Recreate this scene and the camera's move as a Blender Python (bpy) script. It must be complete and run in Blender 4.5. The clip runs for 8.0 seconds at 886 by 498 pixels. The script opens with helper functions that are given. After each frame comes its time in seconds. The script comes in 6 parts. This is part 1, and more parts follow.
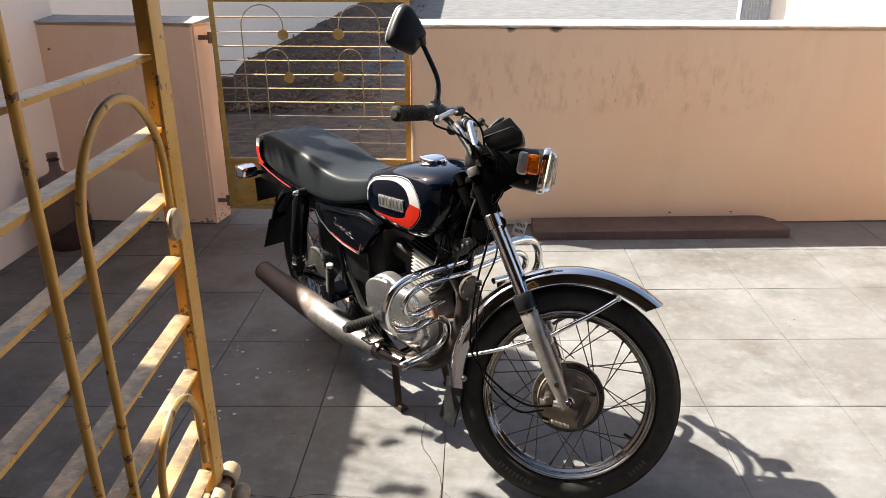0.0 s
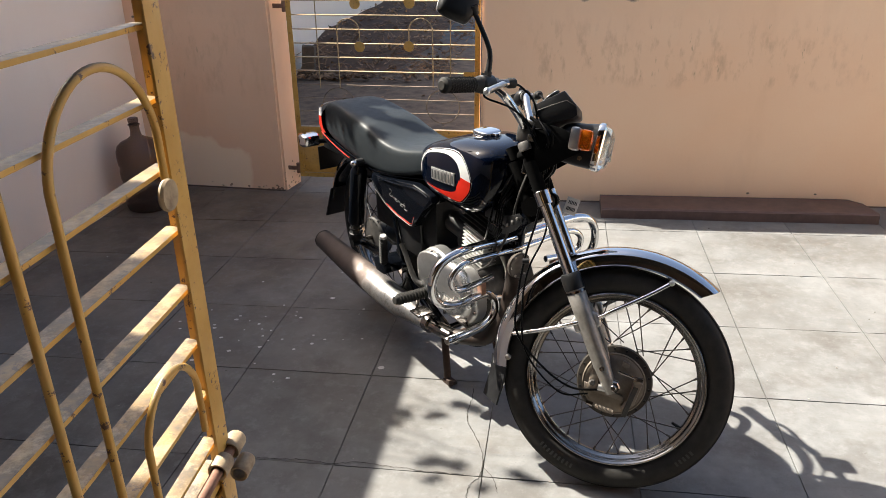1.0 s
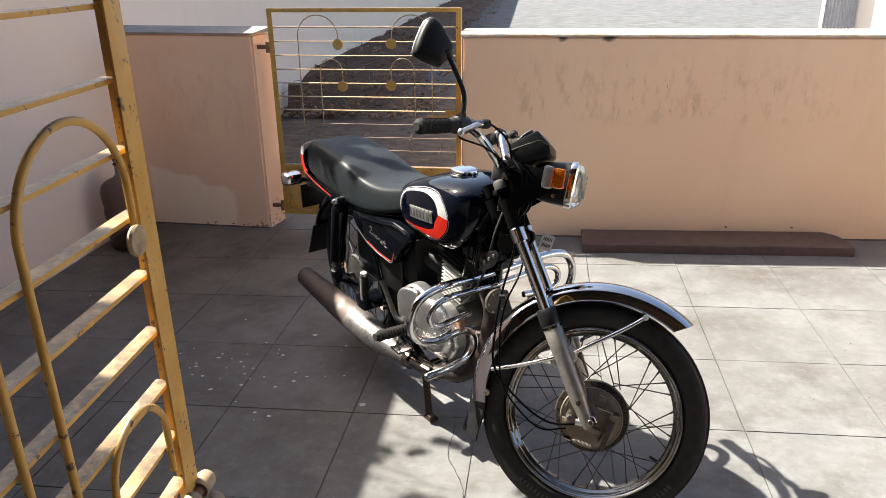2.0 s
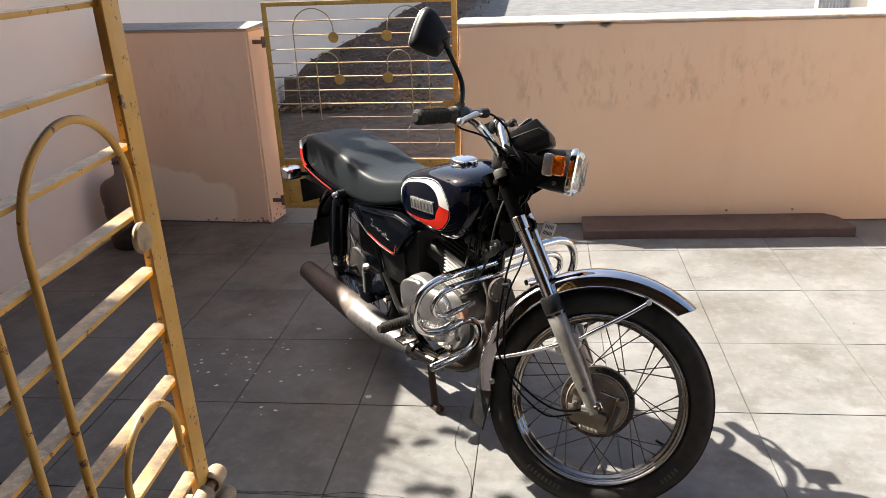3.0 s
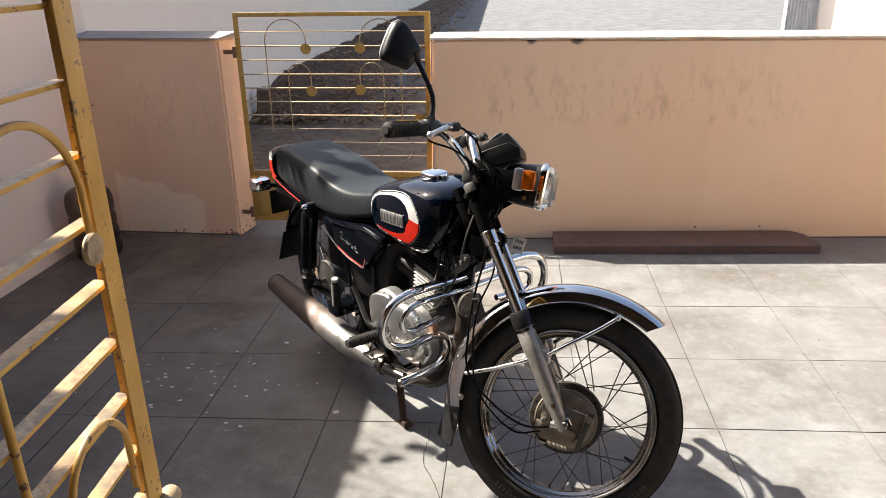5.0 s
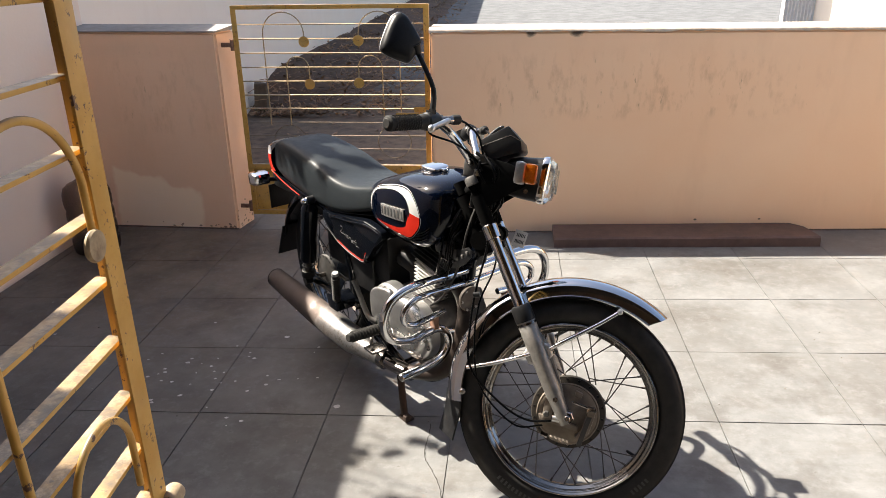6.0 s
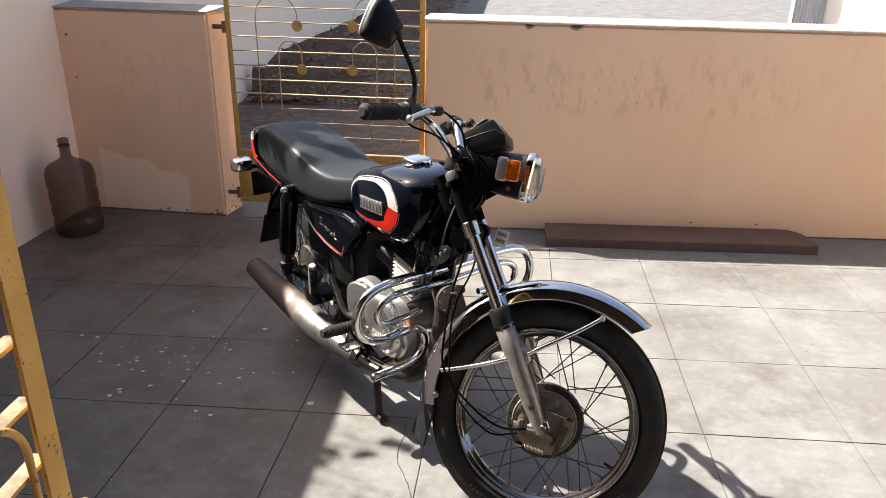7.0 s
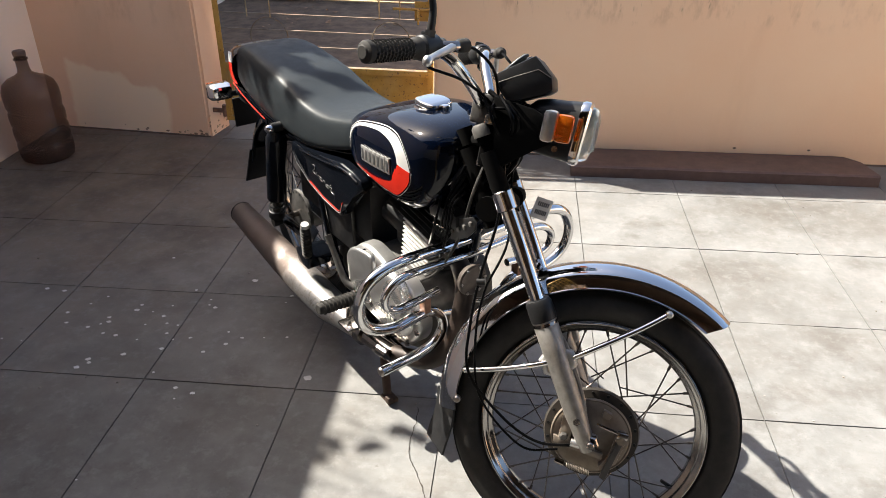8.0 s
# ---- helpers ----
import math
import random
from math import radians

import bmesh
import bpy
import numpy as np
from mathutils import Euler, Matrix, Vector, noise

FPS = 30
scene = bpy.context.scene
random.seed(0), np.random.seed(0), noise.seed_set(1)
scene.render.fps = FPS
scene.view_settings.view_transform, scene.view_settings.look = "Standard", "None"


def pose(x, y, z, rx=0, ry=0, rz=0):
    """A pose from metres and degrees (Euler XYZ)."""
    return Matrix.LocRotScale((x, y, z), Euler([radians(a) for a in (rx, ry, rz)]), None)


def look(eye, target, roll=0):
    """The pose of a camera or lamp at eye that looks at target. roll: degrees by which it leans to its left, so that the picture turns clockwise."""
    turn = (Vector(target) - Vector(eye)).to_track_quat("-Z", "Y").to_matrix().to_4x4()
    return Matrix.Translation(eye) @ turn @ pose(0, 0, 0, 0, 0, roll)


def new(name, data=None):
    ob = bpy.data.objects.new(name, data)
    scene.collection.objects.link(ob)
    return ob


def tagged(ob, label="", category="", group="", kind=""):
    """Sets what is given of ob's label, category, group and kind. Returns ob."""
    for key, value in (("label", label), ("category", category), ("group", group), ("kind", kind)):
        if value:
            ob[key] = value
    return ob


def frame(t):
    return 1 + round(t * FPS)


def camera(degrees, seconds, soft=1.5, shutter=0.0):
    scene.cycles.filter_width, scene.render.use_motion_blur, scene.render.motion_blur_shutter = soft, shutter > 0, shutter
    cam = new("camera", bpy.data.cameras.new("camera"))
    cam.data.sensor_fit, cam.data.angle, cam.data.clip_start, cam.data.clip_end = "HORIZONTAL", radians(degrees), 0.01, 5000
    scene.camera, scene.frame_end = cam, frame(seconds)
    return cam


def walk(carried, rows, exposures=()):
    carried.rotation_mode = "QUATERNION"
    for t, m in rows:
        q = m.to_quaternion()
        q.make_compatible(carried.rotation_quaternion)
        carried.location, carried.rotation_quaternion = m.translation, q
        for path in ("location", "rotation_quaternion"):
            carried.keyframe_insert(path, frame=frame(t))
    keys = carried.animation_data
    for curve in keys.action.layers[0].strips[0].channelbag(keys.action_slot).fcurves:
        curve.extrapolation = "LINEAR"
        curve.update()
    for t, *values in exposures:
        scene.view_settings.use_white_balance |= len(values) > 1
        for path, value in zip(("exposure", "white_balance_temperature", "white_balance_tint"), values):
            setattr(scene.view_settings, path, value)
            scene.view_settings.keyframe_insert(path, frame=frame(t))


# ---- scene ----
cam = camera(62.6, 8.0, soft=0.5)
PATH = [
    (0, (0.4540, 0.3601, 1.4229), (0.3645, 2.2127, 0.6747), -1.59),
    (0.5, (0.4922, 0.4150, 1.4183), (0.2530, 2.2474, 0.6533), -2.23),
    (1, (0.5360, 0.3975, 1.4173), (0.2313, 2.1992, 0.6043), -2.15),
    (1.5, (0.5601, 0.4014, 1.4266), (0.3122, 2.2366, 0.6712), -1.40),
    (1.7, (0.5699, 0.3818, 1.4344), (0.3000, 2.2264, 0.7101), -1.84),
    (2.8, (0.5668, 0.3759, 1.4334), (0.2989, 2.2106, 0.6837), -3.31),
    (3, (0.5660, 0.3753, 1.4333), (0.2880, 2.2084, 0.6832), -3.77),
    (3.5, (0.5645, 0.3759, 1.4342), (0.2819, 2.2099, 0.6880), -3.14),
    (4, (0.5676, 0.3769, 1.4349), (0.2817, 2.2125, 0.6940), -3.23),
    (4.5, (0.5666, 0.3904, 1.4289), (0.3169, 2.2312, 0.6879), -2.40),
    (4.7, (0.5743, 0.3912, 1.4280), (0.3635, 2.2465, 0.7116), -2.29),
    (6, (0.5632, 0.4008, 1.4274), (0.3651, 2.2493, 0.6901), -2.52),
    (6.5, (0.5740, 0.4055, 1.4264), (0.3439, 2.2615, 0.7178), -2.16),
    (7, (0.6118, 0.4901, 1.4049), (0.4141, 2.3310, 0.6488), -0.45),
    (7.5, (0.5816, 0.6734, 1.4109), (0.3023, 2.4355, 0.5070), -0.86),
    (8, (0.5221, 0.9141, 1.3980), (0.3299, 2.6286, 0.3863), -0.53),
]
SLOPE = Matrix.Rotation(radians(-1.5), 4, "Y")      # the floor falls a little to the left, as it was laid
walk(cam, [(t, SLOPE @ look(eye, target, roll)) for t, eye, target, roll in PATH], [(0, 1.99, 7080, 8.5), (1.5, 1.99, 6900, 7), (3.5, 2.02, 7150, 9), (4.7, 2.02, 7150, 9), (6.5, 2.01, 7100, 9), (8, 2.09, 6950, 8)])

# ---- light ----
LIGHT = (SLOPE.to_3x3() @ Vector((0.92, -0.37, -1.08))).normalized()      # the way the sunlight travels
ELEV = math.asin(-LIGHT.z)
world = bpy.data.worlds.new("sky")
scene.world = world
world.use_nodes = True
wn, wl = world.node_tree.nodes, world.node_tree.links
sky = wn.new("ShaderNodeTexSky")
sky.sky_type, sky.sun_disc = "NISHITA", False
sky.air_density, sky.dust_density, sky.ozone_density = 0.72, 2.5, 0.8      # a slightly hazy tropical sky
sky.sun_elevation, sky.sun_rotation = ELEV, math.atan2(-LIGHT.x, -LIGHT.y)
wl.new(sky.outputs[0], wn["Background"].inputs[0])
wn["Background"].inputs[1].default_value = 0.085
sun = new("sun", bpy.data.lights.new("sun", "SUN"))
sun.data.energy, sun.data.angle, sun.data.color = 4.9, radians(0.53), (1.0, 0.968, 0.922)
sun.matrix_world = look((-5, 4, 8), Vector((-5, 4, 8)) + LIGHT)


# ---- materials ----
def material(name, rough=0.6, metal=0.0):
    m = bpy.data.materials.new(name)
    m.use_nodes = True
    b = m.node_tree.nodes["Principled BSDF"]
    b.inputs["Roughness"].default_value, b.inputs["Metallic"].default_value = rough, metal
    return m, m.node_tree.nodes, m.node_tree.links, b


def rgb(c):
    return (*c, 1.0)


def noise_of(n, l, scale, detail=4, rough=0.55, coords="Object", stretch=None):
    tc = n.new("ShaderNodeTexCoord")
    tex = n.new("ShaderNodeTexNoise")
    tex.inputs["Scale"].default_value, tex.inputs["Detail"].default_value, tex.inputs["Roughness"].default_value = scale, detail, rough
    if stretch:
        mp = n.new("ShaderNodeMapping")
        mp.inputs["Scale"].default_value = stretch
        l.new(tc.outputs[coords], mp.inputs[0])
        l.new(mp.outputs[0], tex.inputs["Vector"])
    else:
        l.new(tc.outputs[coords], tex.inputs["Vector"])
    return tex.outputs[0]


def ramp(n, l, src, stops):
    r = n.new("ShaderNodeValToRGB")
    e = r.color_ramp.elements
    while len(e) < len(stops):
        e.new(0.5)
    for k, (p, c) in zip(e, stops):
        k.position, k.color = p, rgb(c) if len(c) == 3 else c
    l.new(src, r.inputs[0])
    return r.outputs[0]


def mixed(n, l, fac, a, b, blend="MIX"):
    m = n.new("ShaderNodeMix")
    m.data_type, m.blend_type = "RGBA", blend
    for s, v in ((m.inputs["Factor"], fac), (m.inputs["A"], a), (m.inputs["B"], b)):
        if isinstance(v, (int, float)):
            s.default_value = v
        elif isinstance(v, tuple):
            s.default_value = rgb(v)
        else:
            l.new(v, s)
    return m.outputs["Result"]


def calc(n, l, op, a, b=0.0, c=0.0):
    m = n.new("ShaderNodeMath")
    m.operation = op
    for s, v in zip(m.inputs, (a, b, c)):
        if isinstance(v, (int, float)):
            s.default_value = v
        else:
            l.new(v, s)
    return m.outputs[0]


def bump(n, l, b, height, strength=0.2, dist=0.002):
    k = n.new("ShaderNodeBump")
    k.inputs["Strength"].default_value, k.inputs["Distance"].default_value = strength, dist
    l.new(height, k.inputs["Height"])
    l.new(k.outputs[0], b.inputs["Normal"])


def plain(name, c1, c2, rough=0.5, metal=0.0, scale=30.0, rough2=None, bumps=0.0, dist=0.001, coat=0.0, spec=0.5, coords="Object"):
    """Two-tone surface with fine and coarse variation."""
    m, n, l, b = material(name, rough, metal)
    coarse = noise_of(n, l, scale * 0.15, 3, coords=coords)
    fine = noise_of(n, l, scale, 5, 0.65, coords=coords)
    fac = calc(n, l, "MULTIPLY_ADD", fine, 0.5, calc(n, l, "MULTIPLY", coarse, 0.5))
    l.new(ramp(n, l, fac, ((0.35, c1), (0.65, c2))), b.inputs["Base Color"])
    if rough2 is not None:
        r = n.new("ShaderNodeMapRange")
        r.inputs["From Min"].default_value, r.inputs["From Max"].default_value = 0.35, 0.65
        r.inputs["To Min"].default_value, r.inputs["To Max"].default_value = rough, rough2
        l.new(coarse, r.inputs[0])
        l.new(r.outputs[0], b.inputs["Roughness"])
    if bumps:
        bump(n, l, b, fine, bumps, dist)
    b.inputs["Coat Weight"].default_value = coat
    b.inputs["Coat Roughness"].default_value = 0.04
    b.inputs["Specular IOR Level"].default_value = spec
    return m


def wall_paint(name, base, pale, stain, band=None, spots=(), patch=None):
    """Distempered plaster: blotches, rain streaks and, where band is given, smears at that height."""
    m, n, l, b = material(name, 0.85)
    blot = noise_of(n, l, 1.3, 4, 0.6)
    fine = noise_of(n, l, 60, 4, 0.6)
    col = mixed(n, l, ramp(n, l, blot, ((0.3, (0, 0, 0)), (0.7, (1, 1, 1)))), base, pale)
    streak = noise_of(n, l, 5, 4, 0.6, stretch=(1, 1, 0.25))
    col = mixed(n, l, calc(n, l, "MULTIPLY", ramp(n, l, streak, ((0.56, (0, 0, 0)), (0.75, (1, 1, 1)))), 0.14), col, stain)
    col = mixed(n, l, calc(n, l, "MULTIPLY", ramp(n, l, fine, ((0.3, (0, 0, 0)), (0.8, (1, 1, 1)))), 0.12), col, pale)
    tc = n.new("ShaderNodeTexCoord")
    xyz = n.new("ShaderNodeSeparateXYZ")
    l.new(tc.outputs["Object"], xyz.inputs[0])
    if band:
        x0, x1, z0, z1, much = band
        up = n.new("ShaderNodeMapRange")
        up.interpolation_type = "SMOOTHSTEP"
        for k, v in zip(("From Min", "From Max"), (z0, z0 + 0.07)):
            up.inputs[k].default_value = v
        l.new(xyz.outputs[2], up.inputs[0])
        dn = n.new("ShaderNodeMapRange")
        dn.interpolation_type = "SMOOTHSTEP"
        for k, v in zip(("From Min", "From Max"), (z1, z1 - 0.2)):
            dn.inputs[k].default_value = v
        l.new(xyz.outputs[2], dn.inputs[0])
        lf = n.new("ShaderNodeMapRange")
        lf.interpolation_type = "SMOOTHSTEP"
        for k, v in zip(("From Min", "From Max"), (x0, x0 + 0.25)):
            lf.inputs[k].default_value = v
        l.new(xyz.outputs[0], lf.inputs[0])
        rt = n.new("ShaderNodeMapRange")
        rt.interpolation_type = "SMOOTHSTEP"
        for k, v in zip(("From Min", "From Max"), (x1, x1 - 0.8)):
            rt.inputs[k].default_value = v
        l.new(xyz.outputs[0], rt.inputs[0])
        inside = calc(n, l, "MULTIPLY", calc(n, l, "MULTIPLY", up.outputs[0], dn.outputs[0]), calc(n, l, "MULTIPLY", lf.outputs[0], rt.outputs[0]))
        smear = noise_of(n, l, 8, 5, 0.66, stretch=(2.3, 1, 0.9))
        sm = ramp(n, l, smear, ((0.51, (0, 0, 0)), (0.68, (1, 1, 1))))
        col = mixed(n, l, calc(n, l, "MULTIPLY", calc(n, l, "MULTIPLY", sm, inside), 0.60 * much), col, stain)
        scr = noise_of(n, l, 15, 3, 0.6, stretch=(3.0, 1, 0.75))
        sc = ramp(n, l, scr, ((0.68, (0, 0, 0)), (0.73, (1, 1, 1))))
        col = mixed(n, l, calc(n, l, "MULTIPLY", calc(n, l, "MULTIPLY", sc, inside), 0.55 * much), col, tuple(0.45 * v for v in stain))
    for sx, sz, sr in spots:
        dx = calc(n, l, "SUBTRACT", xyz.outputs[0], sx)
        dz = calc(n, l, "MULTIPLY", calc(n, l, "SUBTRACT", xyz.outputs[2], sz), 1.5)
        d = calc(n, l, "SQRT", calc(n, l, "ADD", calc(n, l, "MULTIPLY", dx, dx), calc(n, l, "MULTIPLY", dz, dz)))
        rag = noise_of(n, l, 45, 3, 0.6)
        d = calc(n, l, "ADD", calc(n, l, "DIVIDE", d, sr), calc(n, l, "MULTIPLY", calc(n, l, "SUBTRACT", rag, 0.5), 0.9))
        col = mixed(n, l, ramp(n, l, d, ((0.45, (0.85, 0.85, 0.85)), (1.0, (0, 0, 0)))), col, (0.06, 0.045, 0.035))
    if patch:       # newer, lighter paint below a wavy line that falls from x0 to x1
        x0, z0, x1, z1, tone = patch
        wav = calc(n, l, "SUBTRACT", noise_of(n, l, 8, 2, 0.5), 0.5)
        line = calc(n, l, "MULTIPLY_ADD", calc(n, l, "SUBTRACT", xyz.outputs[0], x0), (z1 - z0) / (x1 - x0), z0)
        over = calc(n, l, "SUBTRACT", calc(n, l, "MULTIPLY_ADD", wav, 0.14, line), xyz.outputs[2])
        left = calc(n, l, "SUBTRACT", x1, calc(n, l, "MULTIPLY_ADD", wav, 0.05, xyz.outputs[0]))
        start = calc(n, l, "SUBTRACT", calc(n, l, "MULTIPLY_ADD", wav, 0.08, xyz.outputs[0]), x0)
        edge = calc(n, l, "MULTIPLY", calc(n, l, "MINIMUM", calc(n, l, "MINIMUM", over, left), start), 45.0)
        edge.node.use_clamp = True
        col = mixed(n, l, calc(n, l, "MULTIPLY", edge, 0.92), col, tone)
    l.new(col, b.inputs["Base Color"])
    bump(n, l, b, calc(n, l, "ADD", fine, calc(n, l, "MULTIPLY", blot, 2.0)), 0.25, 0.003)
    return m


def tile_mat(name):
    """Worn cement tile; its stains run on from tile to tile, its tone changes tile by tile."""
    m, n, l, b = material(name, 0.5)
    b.inputs["Specular IOR Level"].default_value = 0.22
    geo = n.new("ShaderNodeNewGeometry")

    def cloud_of(scale, detail, rough, stretch=(1, 1, 1)):
        mp = n.new("ShaderNodeMapping")
        mp.inputs["Scale"].default_value = stretch
        l.new(geo.outputs["Position"], mp.inputs[0])
        t = n.new("ShaderNodeTexNoise")
        t.inputs["Scale"].default_value, t.inputs["Detail"].default_value, t.inputs["Roughness"].default_value = scale, detail, rough
        l.new(mp.outputs[0], t.inputs["Vector"])
        return t.outputs[0]

    def amount(src, lo, hi, top):
        return ramp(n, l, src, ((lo, (0, 0, 0)), (hi, (top, top, top))))
    blot, cloud, fine = cloud_of(1.7, 6, 0.62), cloud_of(7.5, 6, 0.7), cloud_of(120, 4, 0.7)
    info = n.new("ShaderNodeObjectInfo")
    base = mixed(n, l, amount(cloud, 0.3, 0.72, 1.0), (0.117, 0.1175, 0.1155), (0.198, 0.199, 0.197))
    base = mixed(n, l, amount(blot, 0.47, 0.62, 0.50), base, (0.076, 0.0655, 0.055))
    base = mixed(n, l, calc(n, l, "MULTIPLY", info.outputs["Random"], 0.35), base, (0.134, 0.131, 0.127))
    worn = cloud_of(3.1, 7, 0.74, (1, 0.7, 1))
    base = mixed(n, l, amount(worn, 0.53, 0.66, 0.18), base, (0.267, 0.267, 0.265))
    mop = cloud_of(4.0, 5, 0.65, (0.35, 1.6, 1))
    base = mixed(n, l, amount(mop, 0.55, 0.66, 0.30), base, (0.090, 0.076, 0.062))
    base = mixed(n, l, amount(cloud_of(2.3, 7, 0.68, (1, 1.25, 1)), 0.52, 0.63, 0.42), base, (0.062, 0.052, 0.044))
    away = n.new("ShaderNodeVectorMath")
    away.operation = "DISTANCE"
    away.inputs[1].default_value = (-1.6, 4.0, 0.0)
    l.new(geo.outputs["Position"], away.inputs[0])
    reach = n.new("ShaderNodeMapRange")       # brown dirt round the small gate's corner, with the shade's warm tone painted in
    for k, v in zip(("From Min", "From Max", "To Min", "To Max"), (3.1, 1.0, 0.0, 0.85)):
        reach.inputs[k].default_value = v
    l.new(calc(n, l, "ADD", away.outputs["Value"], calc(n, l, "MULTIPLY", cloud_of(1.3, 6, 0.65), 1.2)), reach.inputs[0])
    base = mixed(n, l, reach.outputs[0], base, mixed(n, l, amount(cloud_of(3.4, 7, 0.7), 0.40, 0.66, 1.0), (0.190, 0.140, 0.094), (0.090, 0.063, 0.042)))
    near = n.new("ShaderNodeVectorMath")
    near.operation = "DISTANCE"
    near.inputs[1].default_value = (-0.75, 1.65, 0.0)
    l.new(geo.outputs["Position"], near.inputs[0])
    stain_shade = n.new("ShaderNodeMapRange")       # dark stains at the near left, deepened with painted shade
    for k, v in zip(("From Min", "From Max", "To Min", "To Max"), (1.55, 0.60, 0.0, 0.75)):
        stain_shade.inputs[k].default_value = v
    l.new(calc(n, l, "ADD", near.outputs["Value"], calc(n, l, "MULTIPLY", cloud_of(2.6, 6, 0.68), 0.55)), stain_shade.inputs[0])
    base = mixed(n, l, stain_shade.outputs[0], base, mixed(n, l, amount(cloud_of(4.5, 7, 0.7), 0.42, 0.62, 1.0), (0.120, 0.112, 0.104), (0.050, 0.043, 0.037)))
    mott = cloud_of(24, 6, 0.72)
    base = mixed(n, l, amount(mott, 0.52, 0.66, 0.20), base, (0.258, 0.258, 0.256))
    base = mixed(n, l, amount(cloud_of(17, 6, 0.75), 0.55, 0.68, 0.42), base, (0.112, 0.104, 0.096))
    base = mixed(n, l, amount(fine, 0.60, 0.74, 0.45), base, (0.09, 0.083, 0.076))
    grit = cloud_of(48, 3, 0.6)
    base = mixed(n, l, amount(grit, 0.70, 0.74, 0.45), base, (0.06, 0.05, 0.042))
    l.new(base, b.inputs["Base Color"])
    rr = n.new("ShaderNodeMapRange")
    rr.inputs["To Min"].default_value, rr.inputs["To Max"].default_value = 0.34, 0.64
    l.new(cloud, rr.inputs[0])
    l.new(rr.outputs[0], b.inputs["Roughness"])
    bump(n, l, b, calc(n, l, "ADD", cloud, calc(n, l, "MULTIPLY", fine, 0.4)), 0.14, 0.003)
    return m


def yellow_paint(name):
    """Ochre enamel on iron, chipped to rust and grimed."""
    m, n, l, b = material(name, 0.45)
    blot = noise_of(n, l, 14, 5, 0.65)
    chip = noise_of(n, l, 62, 5, 0.75)
    base = mixed(n, l, ramp(n, l, blot, ((0.35, (0, 0, 0)), (0.7, (1, 1, 1)))), (0.46, 0.25, 0.044), (0.58, 0.345, 0.088))
    base = mixed(n, l, ramp(n, l, chip, ((0.60, (0, 0, 0)), (0.63, (1, 1, 1)))), base, (0.10, 0.05, 0.03))
    dust = noise_of(n, l, 6, 4, 0.6)
    base = mixed(n, l, calc(n, l, "MULTIPLY", ramp(n, l, dust, ((0.5, (0, 0, 0)), (0.75, (1, 1, 1)))), 0.35), base, (0.42, 0.33, 0.20))
    geo = n.new("ShaderNodeNewGeometry")
    up = n.new("ShaderNodeSeparateXYZ")
    l.new(geo.outputs["Normal"], up.inputs[0])
    top = ramp(n, l, up.outputs[2], ((0.7, (0, 0, 0)), (0.9, (1, 1, 1))))
    settled = ramp(n, l, noise_of(n, l, 22, 5, 0.7), ((0.3, (0.55, 0.55, 0.55)), (0.6, (1, 1, 1))))
    film = mixed(n, l, ramp(n, l, noise_of(n, l, 30, 5, 0.75), ((0.36, (0, 0, 0)), (0.54, (1, 1, 1)))), (0.32, 0.245, 0.16), (0.10, 0.075, 0.05))
    base = mixed(n, l, calc(n, l, "MULTIPLY", top, settled), base, film)
    l.new(base, b.inputs["Base Color"])
    bump(n, l, b, chip, 0.25, 0.001)
    return m


PEACH = wall_paint("peach_distemper", (0.86, 0.572, 0.362), (0.885, 0.628, 0.415), (0.53, 0.32, 0.19), (0.25, 2.3, 0.63, 1.05, 0.82),
                   ((0.617, 1.082, 0.032), (0.846, 1.085, 0.040), (1.528, 0.106, 0.010), (1.70, 0.062, 0.022), (1.863, 0.115, 0.009)))
PEACH_PLAIN = wall_paint("peach_distemper_old", (0.80, 0.56, 0.39), (0.84, 0.62, 0.45), (0.58, 0.38, 0.25))
PEACH_PIER = wall_paint("peach_distemper_pier", (0.825, 0.525, 0.335), (0.865, 0.585, 0.39), (0.52, 0.31, 0.18), (-1.85, -0.75, 0.50, 1.08, 0.45),
                        ((-1.15, -0.03, 0.012), (-1.37, -0.035, 0.012), (-1.90, 0.95, 0.014), (-1.88, 0.72, 0.010)), (-1.83, 0.350, -1.262, 0.188, (0.95, 0.74, 0.53)))
LIMEWASH = wall_paint("warm_limewash", (0.88, 0.70, 0.56), (0.905, 0.75, 0.615), (0.70, 0.52, 0.385))
WHITE = wall_paint("white_limewash", (0.88, 0.765, 0.645), (0.91, 0.81, 0.70), (0.72, 0.58, 0.46))
CAPSTONE = plain("cement_coping", (0.40, 0.325, 0.25), (0.74, 0.64, 0.52), 0.9, scale=25, bumps=0.4, dist=0.004)
# near black, so the unseen slabs and wall reflect dark in the chrome
SOFFIT = plain("dark_unseen_concrete", (0.018, 0.015, 0.013), (0.045, 0.038, 0.032), 0.9, scale=6, bumps=0.3)
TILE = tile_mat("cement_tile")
JOINT = plain("joint_mortar", (0.080, 0.074, 0.067), (0.165, 0.156, 0.145), 0.95, scale=25)
CRACK = plain("crack_dirt", (0.012, 0.010, 0.009), (0.045, 0.038, 0.032), 0.95, scale=60)


